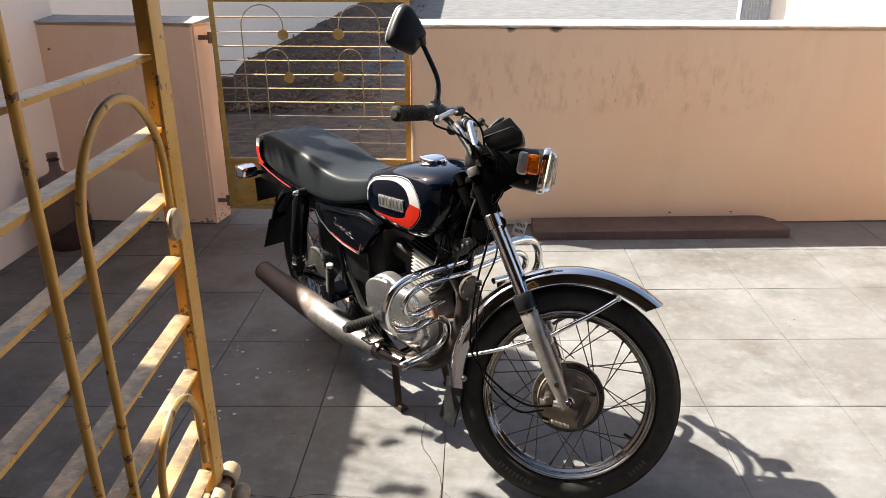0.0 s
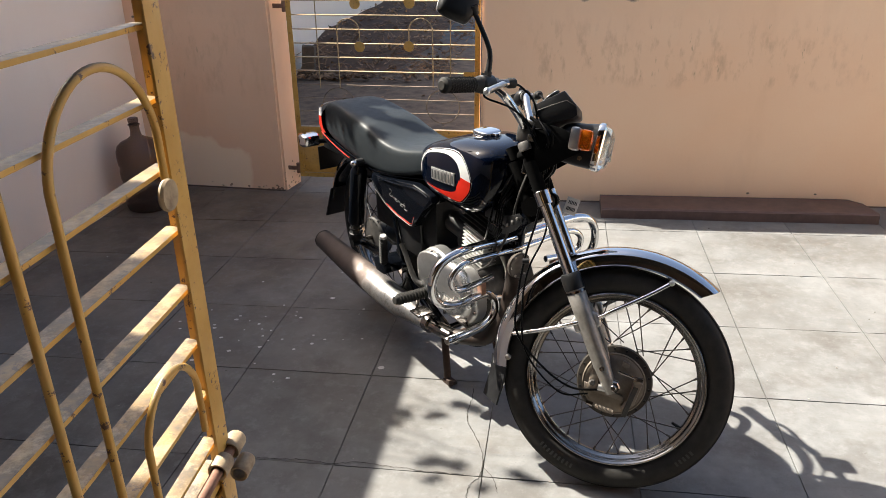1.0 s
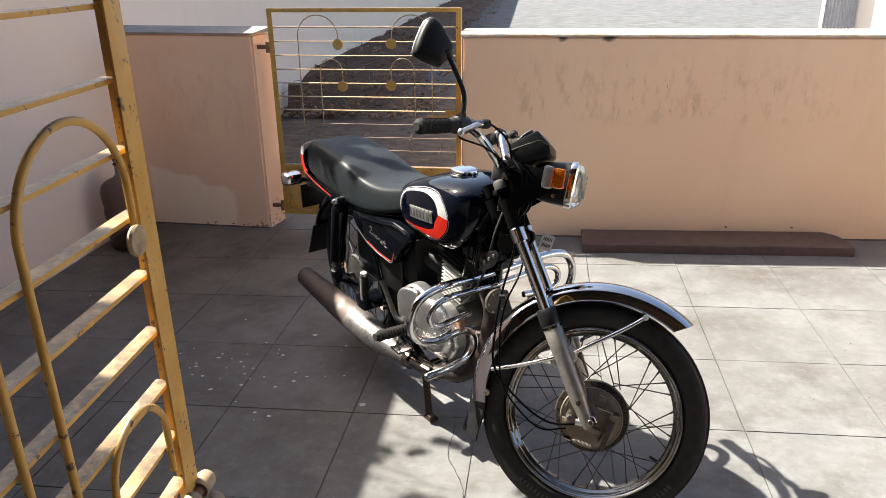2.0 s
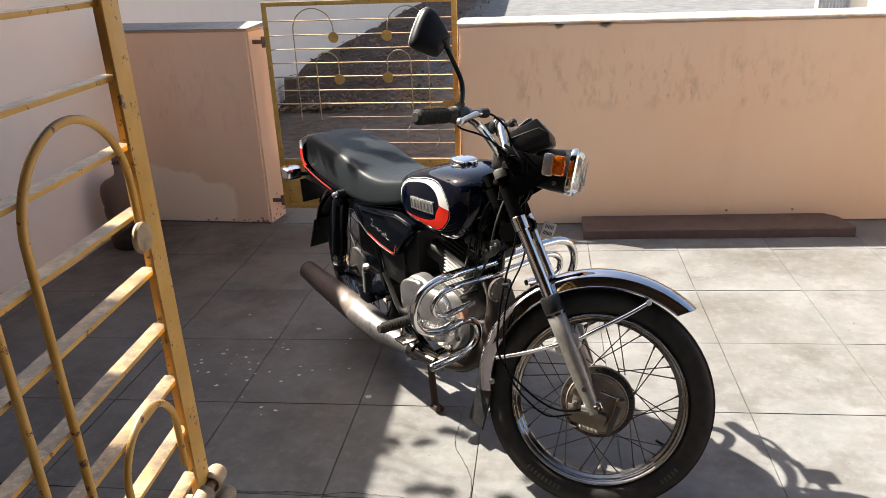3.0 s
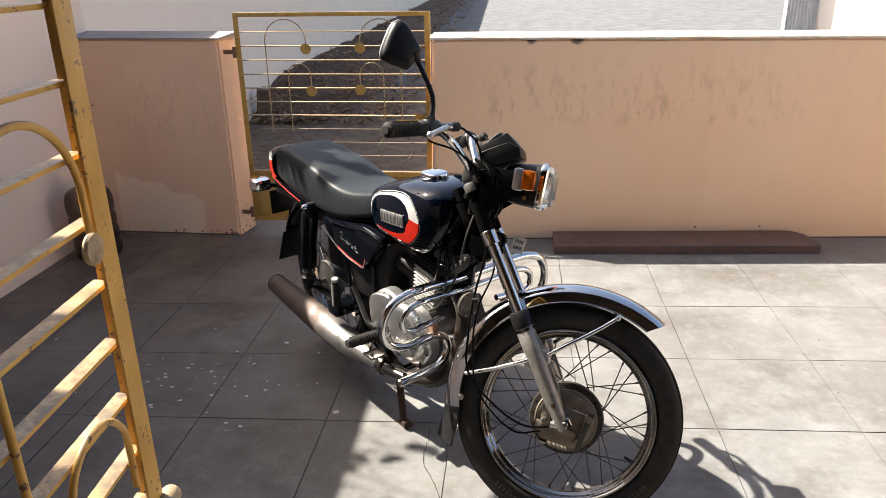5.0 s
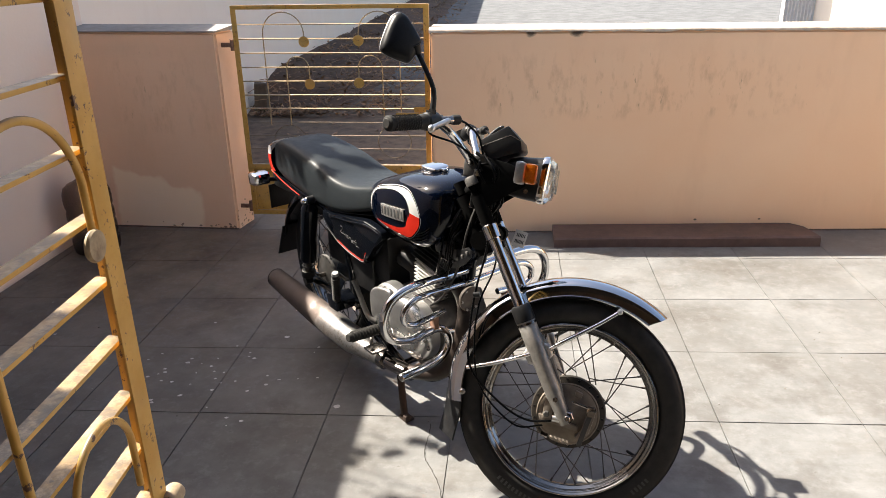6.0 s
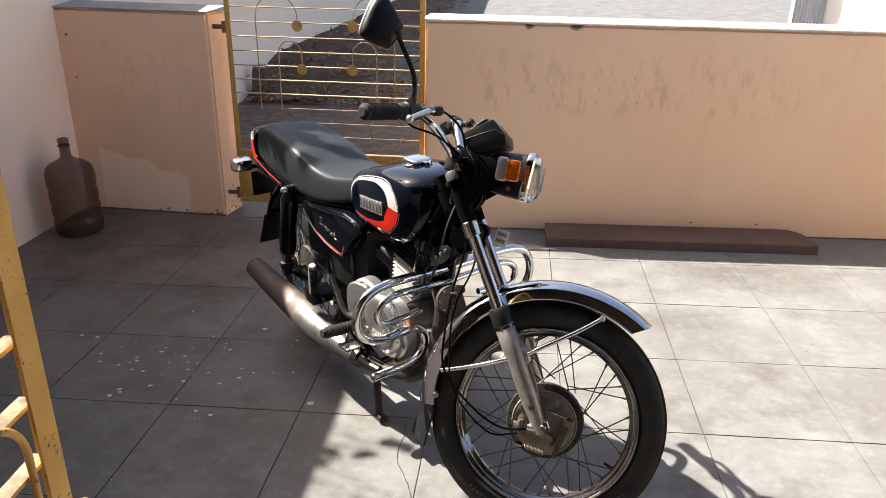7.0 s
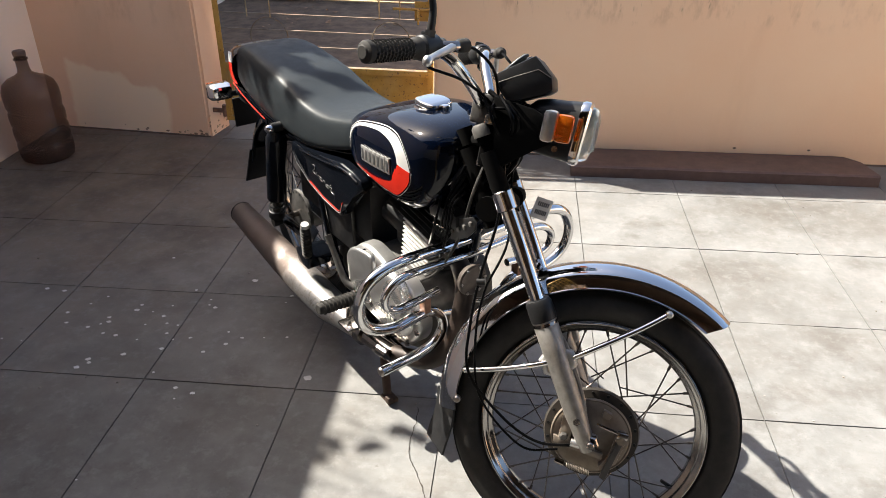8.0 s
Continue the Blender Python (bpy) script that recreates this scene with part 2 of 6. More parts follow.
def yard_ground():
    """Grey concrete, with soil washed over it near the bank."""
    m, n, l, b = material("yard_concrete", 0.9)
    geo = n.new("ShaderNodeNewGeometry")
    xyz = n.new("ShaderNodeSeparateXYZ")
    l.new(geo.outputs["Position"], xyz.inputs[0])
    grey = mixed(n, l, ramp(n, l, noise_of(n, l, 3, 6, 0.65), ((0.35, (0, 0, 0)), (0.68, (1, 1, 1)))), (0.062, 0.064, 0.067), (0.125, 0.128, 0.132))
    soil = mixed(n, l, ramp(n, l, noise_of(n, l, 9, 6, 0.7), ((0.35, (0, 0, 0)), (0.68, (1, 1, 1)))), (0.070, 0.044, 0.028), (0.175, 0.120, 0.078))
    edge = calc(n, l, "ADD", xyz.outputs[1], calc(n, l, "MULTIPLY", noise_of(n, l, 0.6, 4, 0.6), 4.0))
    far = n.new("ShaderNodeMapRange")
    far.inputs["From Min"].default_value, far.inputs["From Max"].default_value = 10.5, 13.5
    l.new(edge, far.inputs[0])
    l.new(mixed(n, l, far.outputs[0], soil, grey), b.inputs["Base Color"])
    bump(n, l, b, noise_of(n, l, 40, 5, 0.6), 0.3, 0.006)
    return m


GROUND = yard_ground()
SOIL = plain("dark_soil", (0.050, 0.027, 0.016), (0.135, 0.076, 0.044), 0.95, scale=8, bumps=0.5, dist=0.02)
DRY = plain("dry_leaf", (0.034, 0.017, 0.010), (0.42, 0.255, 0.145), 0.8, scale=11.0)
LEAFGREEN = plain("green_leaf", (0.04, 0.08, 0.02), (0.08, 0.13, 0.03), 0.5, scale=20)
BARK = plain("bark", (0.08, 0.055, 0.035), (0.16, 0.11, 0.07), 0.9, scale=30, bumps=0.5)
YELLOW = yellow_paint("ochre_enamel")
# darker copy of the rod paint: shade on the gate's lower half is painted
SHADEDROD = plain("shaded_ochre_rod", (0.105, 0.072, 0.044), (0.23, 0.165, 0.105), 0.7, scale=40, bumps=0.15)
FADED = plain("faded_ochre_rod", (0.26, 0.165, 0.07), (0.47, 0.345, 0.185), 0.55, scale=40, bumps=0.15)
GRIMY = plain("grimy_cream_paint", (0.16, 0.105, 0.06), (0.50, 0.39, 0.24), 0.6, scale=55, bumps=0.25)
RUSTY = plain("rusty_rod", (0.13, 0.055, 0.033), (0.30, 0.165, 0.11), 0.7, 0.2, scale=60, bumps=0.2)
PLANK = plain("brown_plank", (0.062, 0.036, 0.031), (0.122, 0.074, 0.062), 0.6, scale=18, bumps=0.2)
BLACK = plain("black_enamel", (0.002, 0.0025, 0.004), (0.003, 0.004, 0.006), 0.05, scale=60, rough2=0.10, spec=0.22)
TANKBLACK = plain("blue_black_lacquer", (0.0005, 0.0014, 0.0046), (0.0008, 0.0021, 0.0066), 0.03, scale=40, rough2=0.06, spec=0.32)
MATT = plain("matt_black_plastic", (0.006, 0.006, 0.0065), (0.011, 0.011, 0.0115), 0.34, scale=120, rough2=0.5, bumps=0.08, spec=0.22)
SEAT = plain("black_vinyl", (0.0140, 0.0170, 0.0192), (0.0200, 0.0235, 0.0262), 0.40, scale=220, rough2=0.50, bumps=0.18, dist=0.0006, spec=0.10)
RUBBER = plain("tyre_rubber", (0.0105, 0.0098, 0.0091), (0.025, 0.0231, 0.0212), 0.6, scale=40, rough2=0.75, bumps=0.15, spec=0.22)
CHROME = plain("chrome", (0.58, 0.58, 0.58), (0.68, 0.68, 0.68), 0.03, 1.0, scale=12, rough2=0.08)
OLDCHROME = plain("worn_chrome", (0.16, 0.14, 0.125), (0.36, 0.335, 0.315), 0.14, 1.0, scale=30, rough2=0.32, bumps=0.05)
ALLOY = plain("cast_alloy", (0.33, 0.32, 0.305), (0.50, 0.49, 0.475), 0.42, 0.85, scale=45, rough2=0.55, bumps=0.1)
POLISHED = plain("polished_alloy", (0.40, 0.395, 0.388), (0.58, 0.575, 0.565), 0.24, 0.92, scale=25, rough2=0.38)
DIRTYALLOY = plain("dusty_drum_alloy", (0.105, 0.084, 0.064), (0.23, 0.19, 0.148), 0.5, 0.35, scale=35, rough2=0.75, bumps=0.2)
RUSTPIPE = plain("heat_rusted_pipe", (0.012, 0.008, 0.0065), (0.038, 0.024, 0.018), 0.5, 0.5, scale=35, rough2=0.65, bumps=0.15)
WHITEDECAL = plain("white_decal", (0.72, 0.72, 0.71), (0.80, 0.80, 0.79), 0.25, scale=40, coat=0.3)
REDDECAL = plain("red_decal", (0.62, 0.028, 0.015), (0.72, 0.04, 0.02), 0.25, scale=40, coat=0.3)
GREYDECAL = plain("grey_badge", (0.30, 0.29, 0.28), (0.42, 0.41, 0.40), 0.3, 0.6, scale=60)
PLATEWHITE = plain("plate_white", (0.36, 0.34, 0.31), (0.52, 0.50, 0.47), 0.5, scale=60)
INK = plain("plate_ink", (0.02, 0.02, 0.02), (0.05, 0.05, 0.05), 0.6, scale=60)


def clear(name, colour, rough=0.05, ior=1.45, weight=0.9):
    m, n, l, b = material(name, rough)
    b.inputs["Base Color"].default_value = rgb(colour)
    b.inputs["IOR"].default_value = ior
    b.inputs["Transmission Weight"].default_value = weight
    return m


LENS = clear("ribbed_headlamp_glass", (0.93, 0.95, 0.92), 0.06)
AMBER = clear("amber_lens", (0.92, 0.22, 0.015), 0.10, weight=0.78)
REDLENS = clear("red_lens", (0.6, 0.02, 0.015), 0.15, weight=0.4)


def dusty_plastic():
    m, n, l, b = material("dusty_translucent_plastic", 0.09)
    d = noise_of(n, l, 12, 5, 0.6)
    l.new(ramp(n, l, d, ((0.3, (0.035, 0.025, 0.020)), (0.7, (0.085, 0.063, 0.052)))), b.inputs["Base Color"])
    t = n.new("ShaderNodeBsdfTransparent")
    t.inputs[0].default_value = (0.70, 0.61, 0.57, 1)
    mx = n.new("ShaderNodeMixShader")
    mx.inputs[0].default_value = 0.43
    l.new(t.outputs[0], mx.inputs[1])
    l.new(b.outputs[0], mx.inputs[2])
    l.new(mx.outputs[0], n["Material Output"].inputs[0])
    return m


JUG = dusty_plastic()


# ---- mesh helpers ----
def obj(name, bm, mat, parent=None, label="", smooth=40, mats=()):
    bmesh.ops.recalc_face_normals(bm, faces=bm.faces)
    me = bpy.data.meshes.new(name)
    for f in bm.faces:
        f.smooth = smooth > 0
    if 0 < smooth < 180:
        for e in bm.edges:
            if len(e.link_faces) == 2 and e.calc_face_angle(0) > radians(smooth):
                e.smooth = False
    bm.to_mesh(me)
    bm.free()
    me.materials.append(mat)
    for x in mats:
        me.materials.append(x)
    ob = new(name, me)
    if parent is not None:
        ob.parent = parent
    if label:
        ob["label"] = label
    return ob


def part(name, bm, mat, parent, label="", smooth=40, m=None):
    if m is not None:
        bmesh.ops.transform(bm, matrix=m, verts=bm.verts)
    return obj(name, bm, mat, parent, label, smooth)


def thing(name, label, category, m=None, group="", kind=""):
    ob = new(name)
    ob.empty_display_size = 0.1
    if m is not None:
        ob.matrix_world = m
    return tagged(ob, label, category, group, kind)


def add_box(bm, lo, hi, bevel=0.0, m=None, segs=2):
    r = bmesh.ops.create_cube(bm, size=1)
    vs = r["verts"]
    lo, hi = Vector(lo), Vector(hi)
    for v in vs:
        v.co = Vector([lo[i] + (hi[i] - lo[i]) * (v.co[i] + 0.5) for i in range(3)])
    if bevel:
        es = list({e for v in vs for e in v.link_edges})
        g = bmesh.ops.bevel(bm, geom=es, offset=bevel, segments=segs, affect="EDGES", profile=0.6)
        vs = list({v for f in g["faces"] for v in f.verts} | {v for v in vs if v.is_valid})
    if m is not None:
        bmesh.ops.transform(bm, matrix=m, verts=vs)
    return bm


def box(lo, hi, bevel=0.0, m=None, segs=2):
    return add_box(bmesh.new(), lo, hi, bevel, m, segs)


def spline(pts, per=6):
    """Catmull-Rom through the points."""
    p = [Vector(q) for q in pts]
    if len(p) < 3:
        return p
    out = []
    ext = [2 * p[0] - p[1]] + p + [2 * p[-1] - p[-2]]
    for i in range(1, len(ext) - 2):
        a, b, c, d = ext[i - 1: i + 3]
        for k in range(per):
            t = k / per
            out.append(0.5 * (2 * b + (c - a) * t + (2 * a - 5 * b + 4 * c - d) * t * t + (3 * b - a - 3 * c + d) * t ** 3))
    out.append(p[-1])
    return out


def add_tube(bm, pts, r, n=10, caps=True):
    """A round bar along the points; r is one radius or one for each point."""
    p = [Vector(q) for q in pts]
    rs = r if isinstance(r, (list, tuple)) else [r] * len(p)
    if len(rs) != len(p):
        rs = [float(q) for q in np.interp(np.linspace(0, 1, len(p)), np.linspace(0, 1, len(rs)), rs)]
    tan = [(p[min(i + 1, len(p) - 1)] - p[max(i - 1, 0)]).normalized() for i in range(len(p))]
    side = tan[0].orthogonal().normalized()
    rings = []
    for i in range(len(p)):
        side = (side - tan[i] * side.dot(tan[i])).normalized()
        up = tan[i].cross(side)
        rings.append([bm.verts.new(p[i] + rs[i] * (math.cos(2 * math.pi * k / n) * side + math.sin(2 * math.pi * k / n) * up)) for k in range(n)])
    for a, b in zip(rings, rings[1:]):
        for k in range(n):
            bm.faces.new((a[k], a[(k + 1) % n], b[(k + 1) % n], b[k]))
    if caps:
        bm.faces.new(rings[0][::-1])
        bm.faces.new(rings[-1])
    return bm


def tube(pts, r, n=10, caps=True, per=0):
    return add_tube(bmesh.new(), spline(pts, per) if per else pts, r, n, caps)


def add_lathe(bm, profile, c=(0, 0, 0), axis="Y", n=40, closed=False):
    """Turns (radius, along) pairs about an axis through c."""
    rings = []
    for rad, al in profile:
        ring = []
        for k in range(n):
            a = 2 * math.pi * k / n
            u, v = rad * math.cos(a), rad * math.sin(a)
            q = {"Y": (u, al, v), "Z": (u, v, al), "X": (al, u, v)}[axis]
            ring.append(bm.verts.new(Vector(c) + Vector(q)))
        rings.append(ring)
    pairs = list(zip(rings, rings[1:])) + ([(rings[-1], rings[0])] if closed else [])
    for a, b in pairs:
        for k in range(n):
            bm.faces.new((a[k], a[(k + 1) % n], b[(k + 1) % n], b[k]))
    if not closed:
        bm.faces.new(rings[0][::-1])
        bm.faces.new(rings[-1])
    return bm


def lathe(profile, c=(0, 0, 0), axis="Y", n=40, closed=False):
    return add_lathe(bmesh.new(), profile, c, axis, n, closed)


def loft(rings, caps=True, loop=True):
    bm = bmesh.new()
    vs = [[bm.verts.new(q) for q in r] for r in rings]
    n = len(rings[0])
    for a, b in zip(vs, vs[1:]):
        for k in range(n if loop else n - 1):
            bm.faces.new((a[k], a[(k + 1) % n], b[(k + 1) % n], b[k]))
    if caps:
        bm.faces.new(vs[0][::-1])
        bm.faces.new(vs[-1])
    return bm


def prism(outline, y0, y1, bevel=0.0, m=None):
    """An (x, z) outline carried from y0 to y1."""
    bm = bmesh.new()
    a = [bm.verts.new((x, y0, z)) for x, z in outline]
    b = [bm.verts.new((x, y1, z)) for x, z in outline]
    n = len(a)
    bm.faces.new(a)
    bm.faces.new(b[::-1])
    for k in range(n):
        bm.faces.new((a[k], b[k], b[(k + 1) % n], a[(k + 1) % n]))
    if bevel:
        bmesh.ops.bevel(bm, geom=list(bm.edges), offset=bevel, segments=2, affect="EDGES", profile=0.6)
    if m is not None:
        bmesh.ops.transform(bm, matrix=m, verts=bm.verts)
    return bm


def cushion(outline, y0, y1, r, per=5, steps=4):
    """A smooth cover: an (x, z) outline carried from y0 to y1, with its outer edge rounded by r."""
    line = [(q.x, q.y) for q in spline([(x, z, 0) for x, z in outline] + [(*outline[0], 0)], per)][:-1]
    n = len(line)
    area = sum(line[i][0] * line[(i + 1) % n][1] - line[(i + 1) % n][0] * line[i][1] for i in range(n))
    k = 1 if area > 0 else -1
    way = 1 if y1 > y0 else -1

    def ring(d, y):
        out = []
        for i in range(n):
            (ax, az), (bx, bz) = line[i - 2], line[(i + 2) % n]
            tx, tz = bx - ax, bz - az
            h = math.hypot(tx, tz) or 1
            out.append((line[i][0] - k * tz / h * d, y, line[i][1] + k * tx / h * d))
        return out
    rings = [ring(0, y0)] + [ring(r * (1 - math.cos(a)), y1 - way * r * (1 - math.sin(a))) for a in np.linspace(0, math.pi / 2, steps + 1)]
    return loft(rings)


def sell(cy, cz, w, h, n=2.5, count=32):
    """A superellipse in the y-z plane, as (y, z) pairs."""
    out = []
    for k in range(count):
        a = 2 * math.pi * (k + 0.5) / count
        c, s = math.cos(a), math.sin(a)
        out.append((cy + w * math.copysign(abs(c) ** (2 / n), c), cz + h * math.copysign(abs(s) ** (2 / n), s)))
    return out


def worn_silencer():
    """Chrome that is pitted near the engine and browned towards its end (along its own length)."""
    m, n, l, b = material("browned_silencer_chrome", 0.3, 0.9)
    tc = n.new("ShaderNodeTexCoord")
    xyz = n.new("ShaderNodeSeparateXYZ")
    l.new(tc.outputs["Object"], xyz.inputs[0])
    pit = noise_of(n, l, 90, 4, 0.7)
    blot = noise_of(n, l, 14, 5, 0.65)
    r = n.new("ShaderNodeMapRange")
    r.inputs["From Min"].default_value, r.inputs["From Max"].default_value = 0.38, 0.18
    l.new(calc(n, l, "MULTIPLY_ADD", calc(n, l, "SUBTRACT", blot, 0.5), 0.35, xyz.outputs[0]), r.inputs[0])
    bright = mixed(n, l, ramp(n, l, pit, ((0.52, (0, 0, 0)), (0.66, (1, 1, 1)))), (0.33, 0.32, 0.315), (0.19, 0.17, 0.155))
    dull = mixed(n, l, blot, (0.10, 0.078, 0.068), (0.19, 0.155, 0.14))
    l.new(mixed(n, l, r.outputs[0], bright, dull), b.inputs["Base Color"])
    q = n.new("ShaderNodeMapRange")
    q.inputs["To Min"].default_value, q.inputs["To Max"].default_value = 0.30, 0.74
    l.new(r.outputs[0], q.inputs[0])
    l.new(q.outputs[0], b.inputs["Roughness"])
    bump(n, l, b, pit, 0.15, 0.0006)
    return m


CABLE = plain("black_cable_sheath", (0.0016, 0.0016, 0.0018), (0.003, 0.003, 0.0033), 0.26, scale=80, rough2=0.36, spec=0.07)
SILENCER = worn_silencer()
DARKALLOY = plain("grimy_dark_alloy", (0.03, 0.028, 0.026), (0.08, 0.075, 0.07), 0.55, 0.5, scale=40, rough2=0.7, bumps=0.15)


# ---- setting ----
def wall(name, plan, z0, z1, mat, label, m=None):
    """An upright prism over a plan polygon, with slightly eased edges."""
    bm = bmesh.new()
    a = [bm.verts.new((x, y, z0)) for x, y in plan]
    b = [bm.verts.new((x, y, z1)) for x, y in plan]
    n = len(a)
    bm.faces.new(a[::-1])
    bm.faces.new(b)
    for k in range(n):
        bm.faces.new((a[k], a[(k + 1) % n], b[(k + 1) % n], b[k]))
    bmesh.ops.bevel(bm, geom=[e for e in bm.edges if e.verts[0].co.z > z0 + 0.01 or e.verts[1].co.z > z0 + 0.01], offset=0.012, segments=2, affect="EDGES")
    return tagged(obj(name, bm, mat, smooth=50), label, "wall", kind="structure")


def ragged_strip(x0, x1, y0, y1, z0, z1, step=0.03, wob=0.006):
    """A coping with an uneven lower front edge."""
    n = int((x1 - x0) / step)
    rings = []
    for i in range(n + 1):
        x = x0 + (x1 - x0) * i / n
        lo = z0 + wob * (noise.noise((x * 9, 3.1, 0)) + 0.6 * noise.noise((x * 37, 1.7, 2)))
        rings.append([(x, y0, lo), (x, y1, z0), (x, y1, z1), (x, y0 + 0.020, z1 + 0.003 * noise.noise((x * 5, 0, 0))), (x, y0 + 0.005, z1 - 0.005), (x, y0 + 0.001 * noise.noise((x * 23, 0, 5)), z1 - 0.012)])
    return loft(rings)


WY = 4.23           # front face of the back wall
WTOP = 1.102
back = wall("wall_back", [(0.107, WY), (4.6, WY), (4.6, WY + 0.23), (0.107, WY + 0.23)], -0.2, WTOP - 0.010, PEACH,
            "low peach distempered compound wall with brown smears")
tagged(obj("coping_back", ragged_strip(0.100, 4.6, WY - 0.003, WY + 0.24, WTOP - 0.012, WTOP + 0.007, wob=0.010), CAPSTONE),
       "pale cement coping along the low wall", "coping", kind="structure")
pier = wall("wall_corner", [(-1.97, 4.40), (-1.058, 4.312), (-1.025, 4.50), (-1.97, 4.60)], -0.2, 1.090, PEACH_PIER,
            "peach wall stub that carries the small gate")
cop = bmesh.new()
ring = [(-1.97, 4.392, 1.090), (-1.053, 4.305, 1.090), (-1.018, 4.505, 1.090), (-1.97, 4.61, 1.090)]
lo = [cop.verts.new(q) for q in ring]
hi = [cop.verts.new((x * 1.0, y, z + (0.007 if i < 2 else 0.026))) for i, (x, y, z) in enumerate(ring)]
cop.faces.new(lo[::-1]), cop.faces.new(hi)
for k in range(4):
    cop.faces.new((lo[k], lo[(k + 1) % 4], hi[(k + 1) % 4], hi[k]))
tagged(obj("coping_corner", cop, plain("grey_coping", (0.20, 0.19, 0.18), (0.36, 0.335, 0.31), 0.9, scale=20, bumps=0.4), smooth=30),
       "dark weathered sloping coping of the wall stub", "coping", kind="structure")
LWTOP = 2.247
left = wall("wall_left", [(-2.20, -0.2), (-1.955, -0.2), (-1.955, 4.60), (-2.20, 4.60)], -0.2, LWTOP, LIMEWASH, "tall limewashed house wall in shade")
outer = wall("wall_outer", [(-2.45, 4.605), (-2.20, 4.605), (-3.183, 50.0), (-3.433, 50.0)], -0.2, LWTOP + 0.09, WHITE, "long whitewashed wall along the yard")
wall("wall_right", [(4.605, -0.2), (4.83, -0.2), (4.83, 4.46), (4.605, 4.46)], -0.2, WTOP, PEACH_PLAIN, "low peach compound wall")
# unseen front walls, their tones picked for what the mudguard reflects
wall("wall_front", [(1.47, -0.20), (4.60, -0.20), (4.60, 0.0), (1.47, 0.0)], -0.2, WTOP, SOFFIT, "unseen low wall, coloured dark for the chrome to reflect")
wall("wall_front_left", [(-1.95, -0.20), (-0.005, -0.20), (-0.005, 0.0), (-1.95, 0.0)], -0.2, WTOP, WHITE, "unseen low wall, kept white for the chrome to reflect")
# unseen slab, added to cast the shade edge on the open gate
slab = box((-1.95, 0.0, 2.25), (-0.323, 1.374, 2.37), 0.01)
tagged(obj("ceiling_gate_shade", slab, SOFFIT), "unseen roof slab, added to shade the open gate", "roof slab", kind="structure")
# broken plaster along the foot and edge of the stub
rc = random.Random(31)
CHIP = plain("bare_brown_plaster", (0.20, 0.12, 0.08), (0.44, 0.29, 0.19), 0.95, scale=90, bumps=0.4)


def chip(on, count, size):
    bm = bmesh.new()
    for _ in range(count):
        u, z, nx, ny = on()
        r = size * rc.uniform(0.35, 1.0)
        t = Vector((-ny, nx, 0))
        c = Vector((u[0], u[1], z)) + Vector((nx, ny, 0)) * 0.0015
        ring = [bm.verts.new(c + t * (r * rc.uniform(0.5, 1.3) * math.cos(k * 0.785)) + Vector((0, 0, r * rc.uniform(0.4, 1.0) * math.sin(k * 0.785)))) for k in range(8)]
        mid = bm.verts.new(c - Vector((nx, ny, 0)) * 0.0007)
        for k in range(8):
            bm.faces.new((ring[k], ring[(k + 1) % 8], mid))
    return bm


def on_front():
    x = -1.062 - abs(rc.gauss(0, 0.10)) if rc.random() < 0.6 else rc.uniform(-1.95, -1.07)
    return (x, 4.312 - 0.0965 * (x + 1.058)), -0.026 + abs(rc.gauss(0, 0.012)), -0.096, -0.995


def on_side():
    u = rc.random() ** 1.5
    return (-1.058 + 0.033 * u, 4.314 + 0.186 * u), -0.02 + abs(rc.gauss(0, 0.07)), 0.985, -0.173


part("plaster_chip", chip(on_front, 26, 0.010), CHIP, pier, "broken plaster at the foot", smooth=0)
part("plaster_chip", chip(on_side, 16, 0.010), CHIP, pier, "broken plaster on the edge", smooth=0)

# unseen rear walls and roof, added to block sky and darken the chrome's reflections
REAR_DARK = wall_paint("dark_rear_paint", (0.085, 0.052, 0.036), (0.11, 0.07, 0.048), (0.06, 0.04, 0.028))
wall("wall_unseen_rear", [(-2.20, -3.2), (4.83, -3.2), (4.83, -2.97), (-2.20, -2.97)], -0.2, 2.62, REAR_DARK, "unseen dark brown rear wall, added for dark reflections")
tagged(obj("ceiling_unseen_rear", box((-2.20, -3.2, 2.615), (4.83, -0.02, 2.75), 0.01), REAR_DARK), "unseen rear roof slab, added for dark reflections", "roof slab", kind="structure")
wall("wall_unseen_rear_left", [(-2.20, -2.965), (-1.96, -2.965), (-1.96, -0.21), (-2.20, -0.21)], -0.2, 2.62, REAR_DARK, "unseen dark brown side wall, added for dark reflections")

# unseen slab overhead, added to hold back sky and reflect dark in the mudguard
tagged(obj("ceiling_unseen_front", box((-0.320, -0.06, 2.257), (4.83, 1.071, 2.377), 0.01), SOFFIT), "unseen roof slab, added to darken the chrome's reflections", "roof slab", kind="structure")

# yard and ground
gm = bmesh.new()
bmesh.ops.create_grid(gm, x_segments=8, y_segments=8, size=400)
for v in gm.verts:
    v.co.z = -0.085
tagged(obj("ground", gm, GROUND, smooth=0), "bare grey concrete ground of the yard", "ground", kind="structure")
hm = bmesh.new()
nx, ny = 26, 60
gv = [[None] * (ny + 1) for _ in range(nx + 1)]
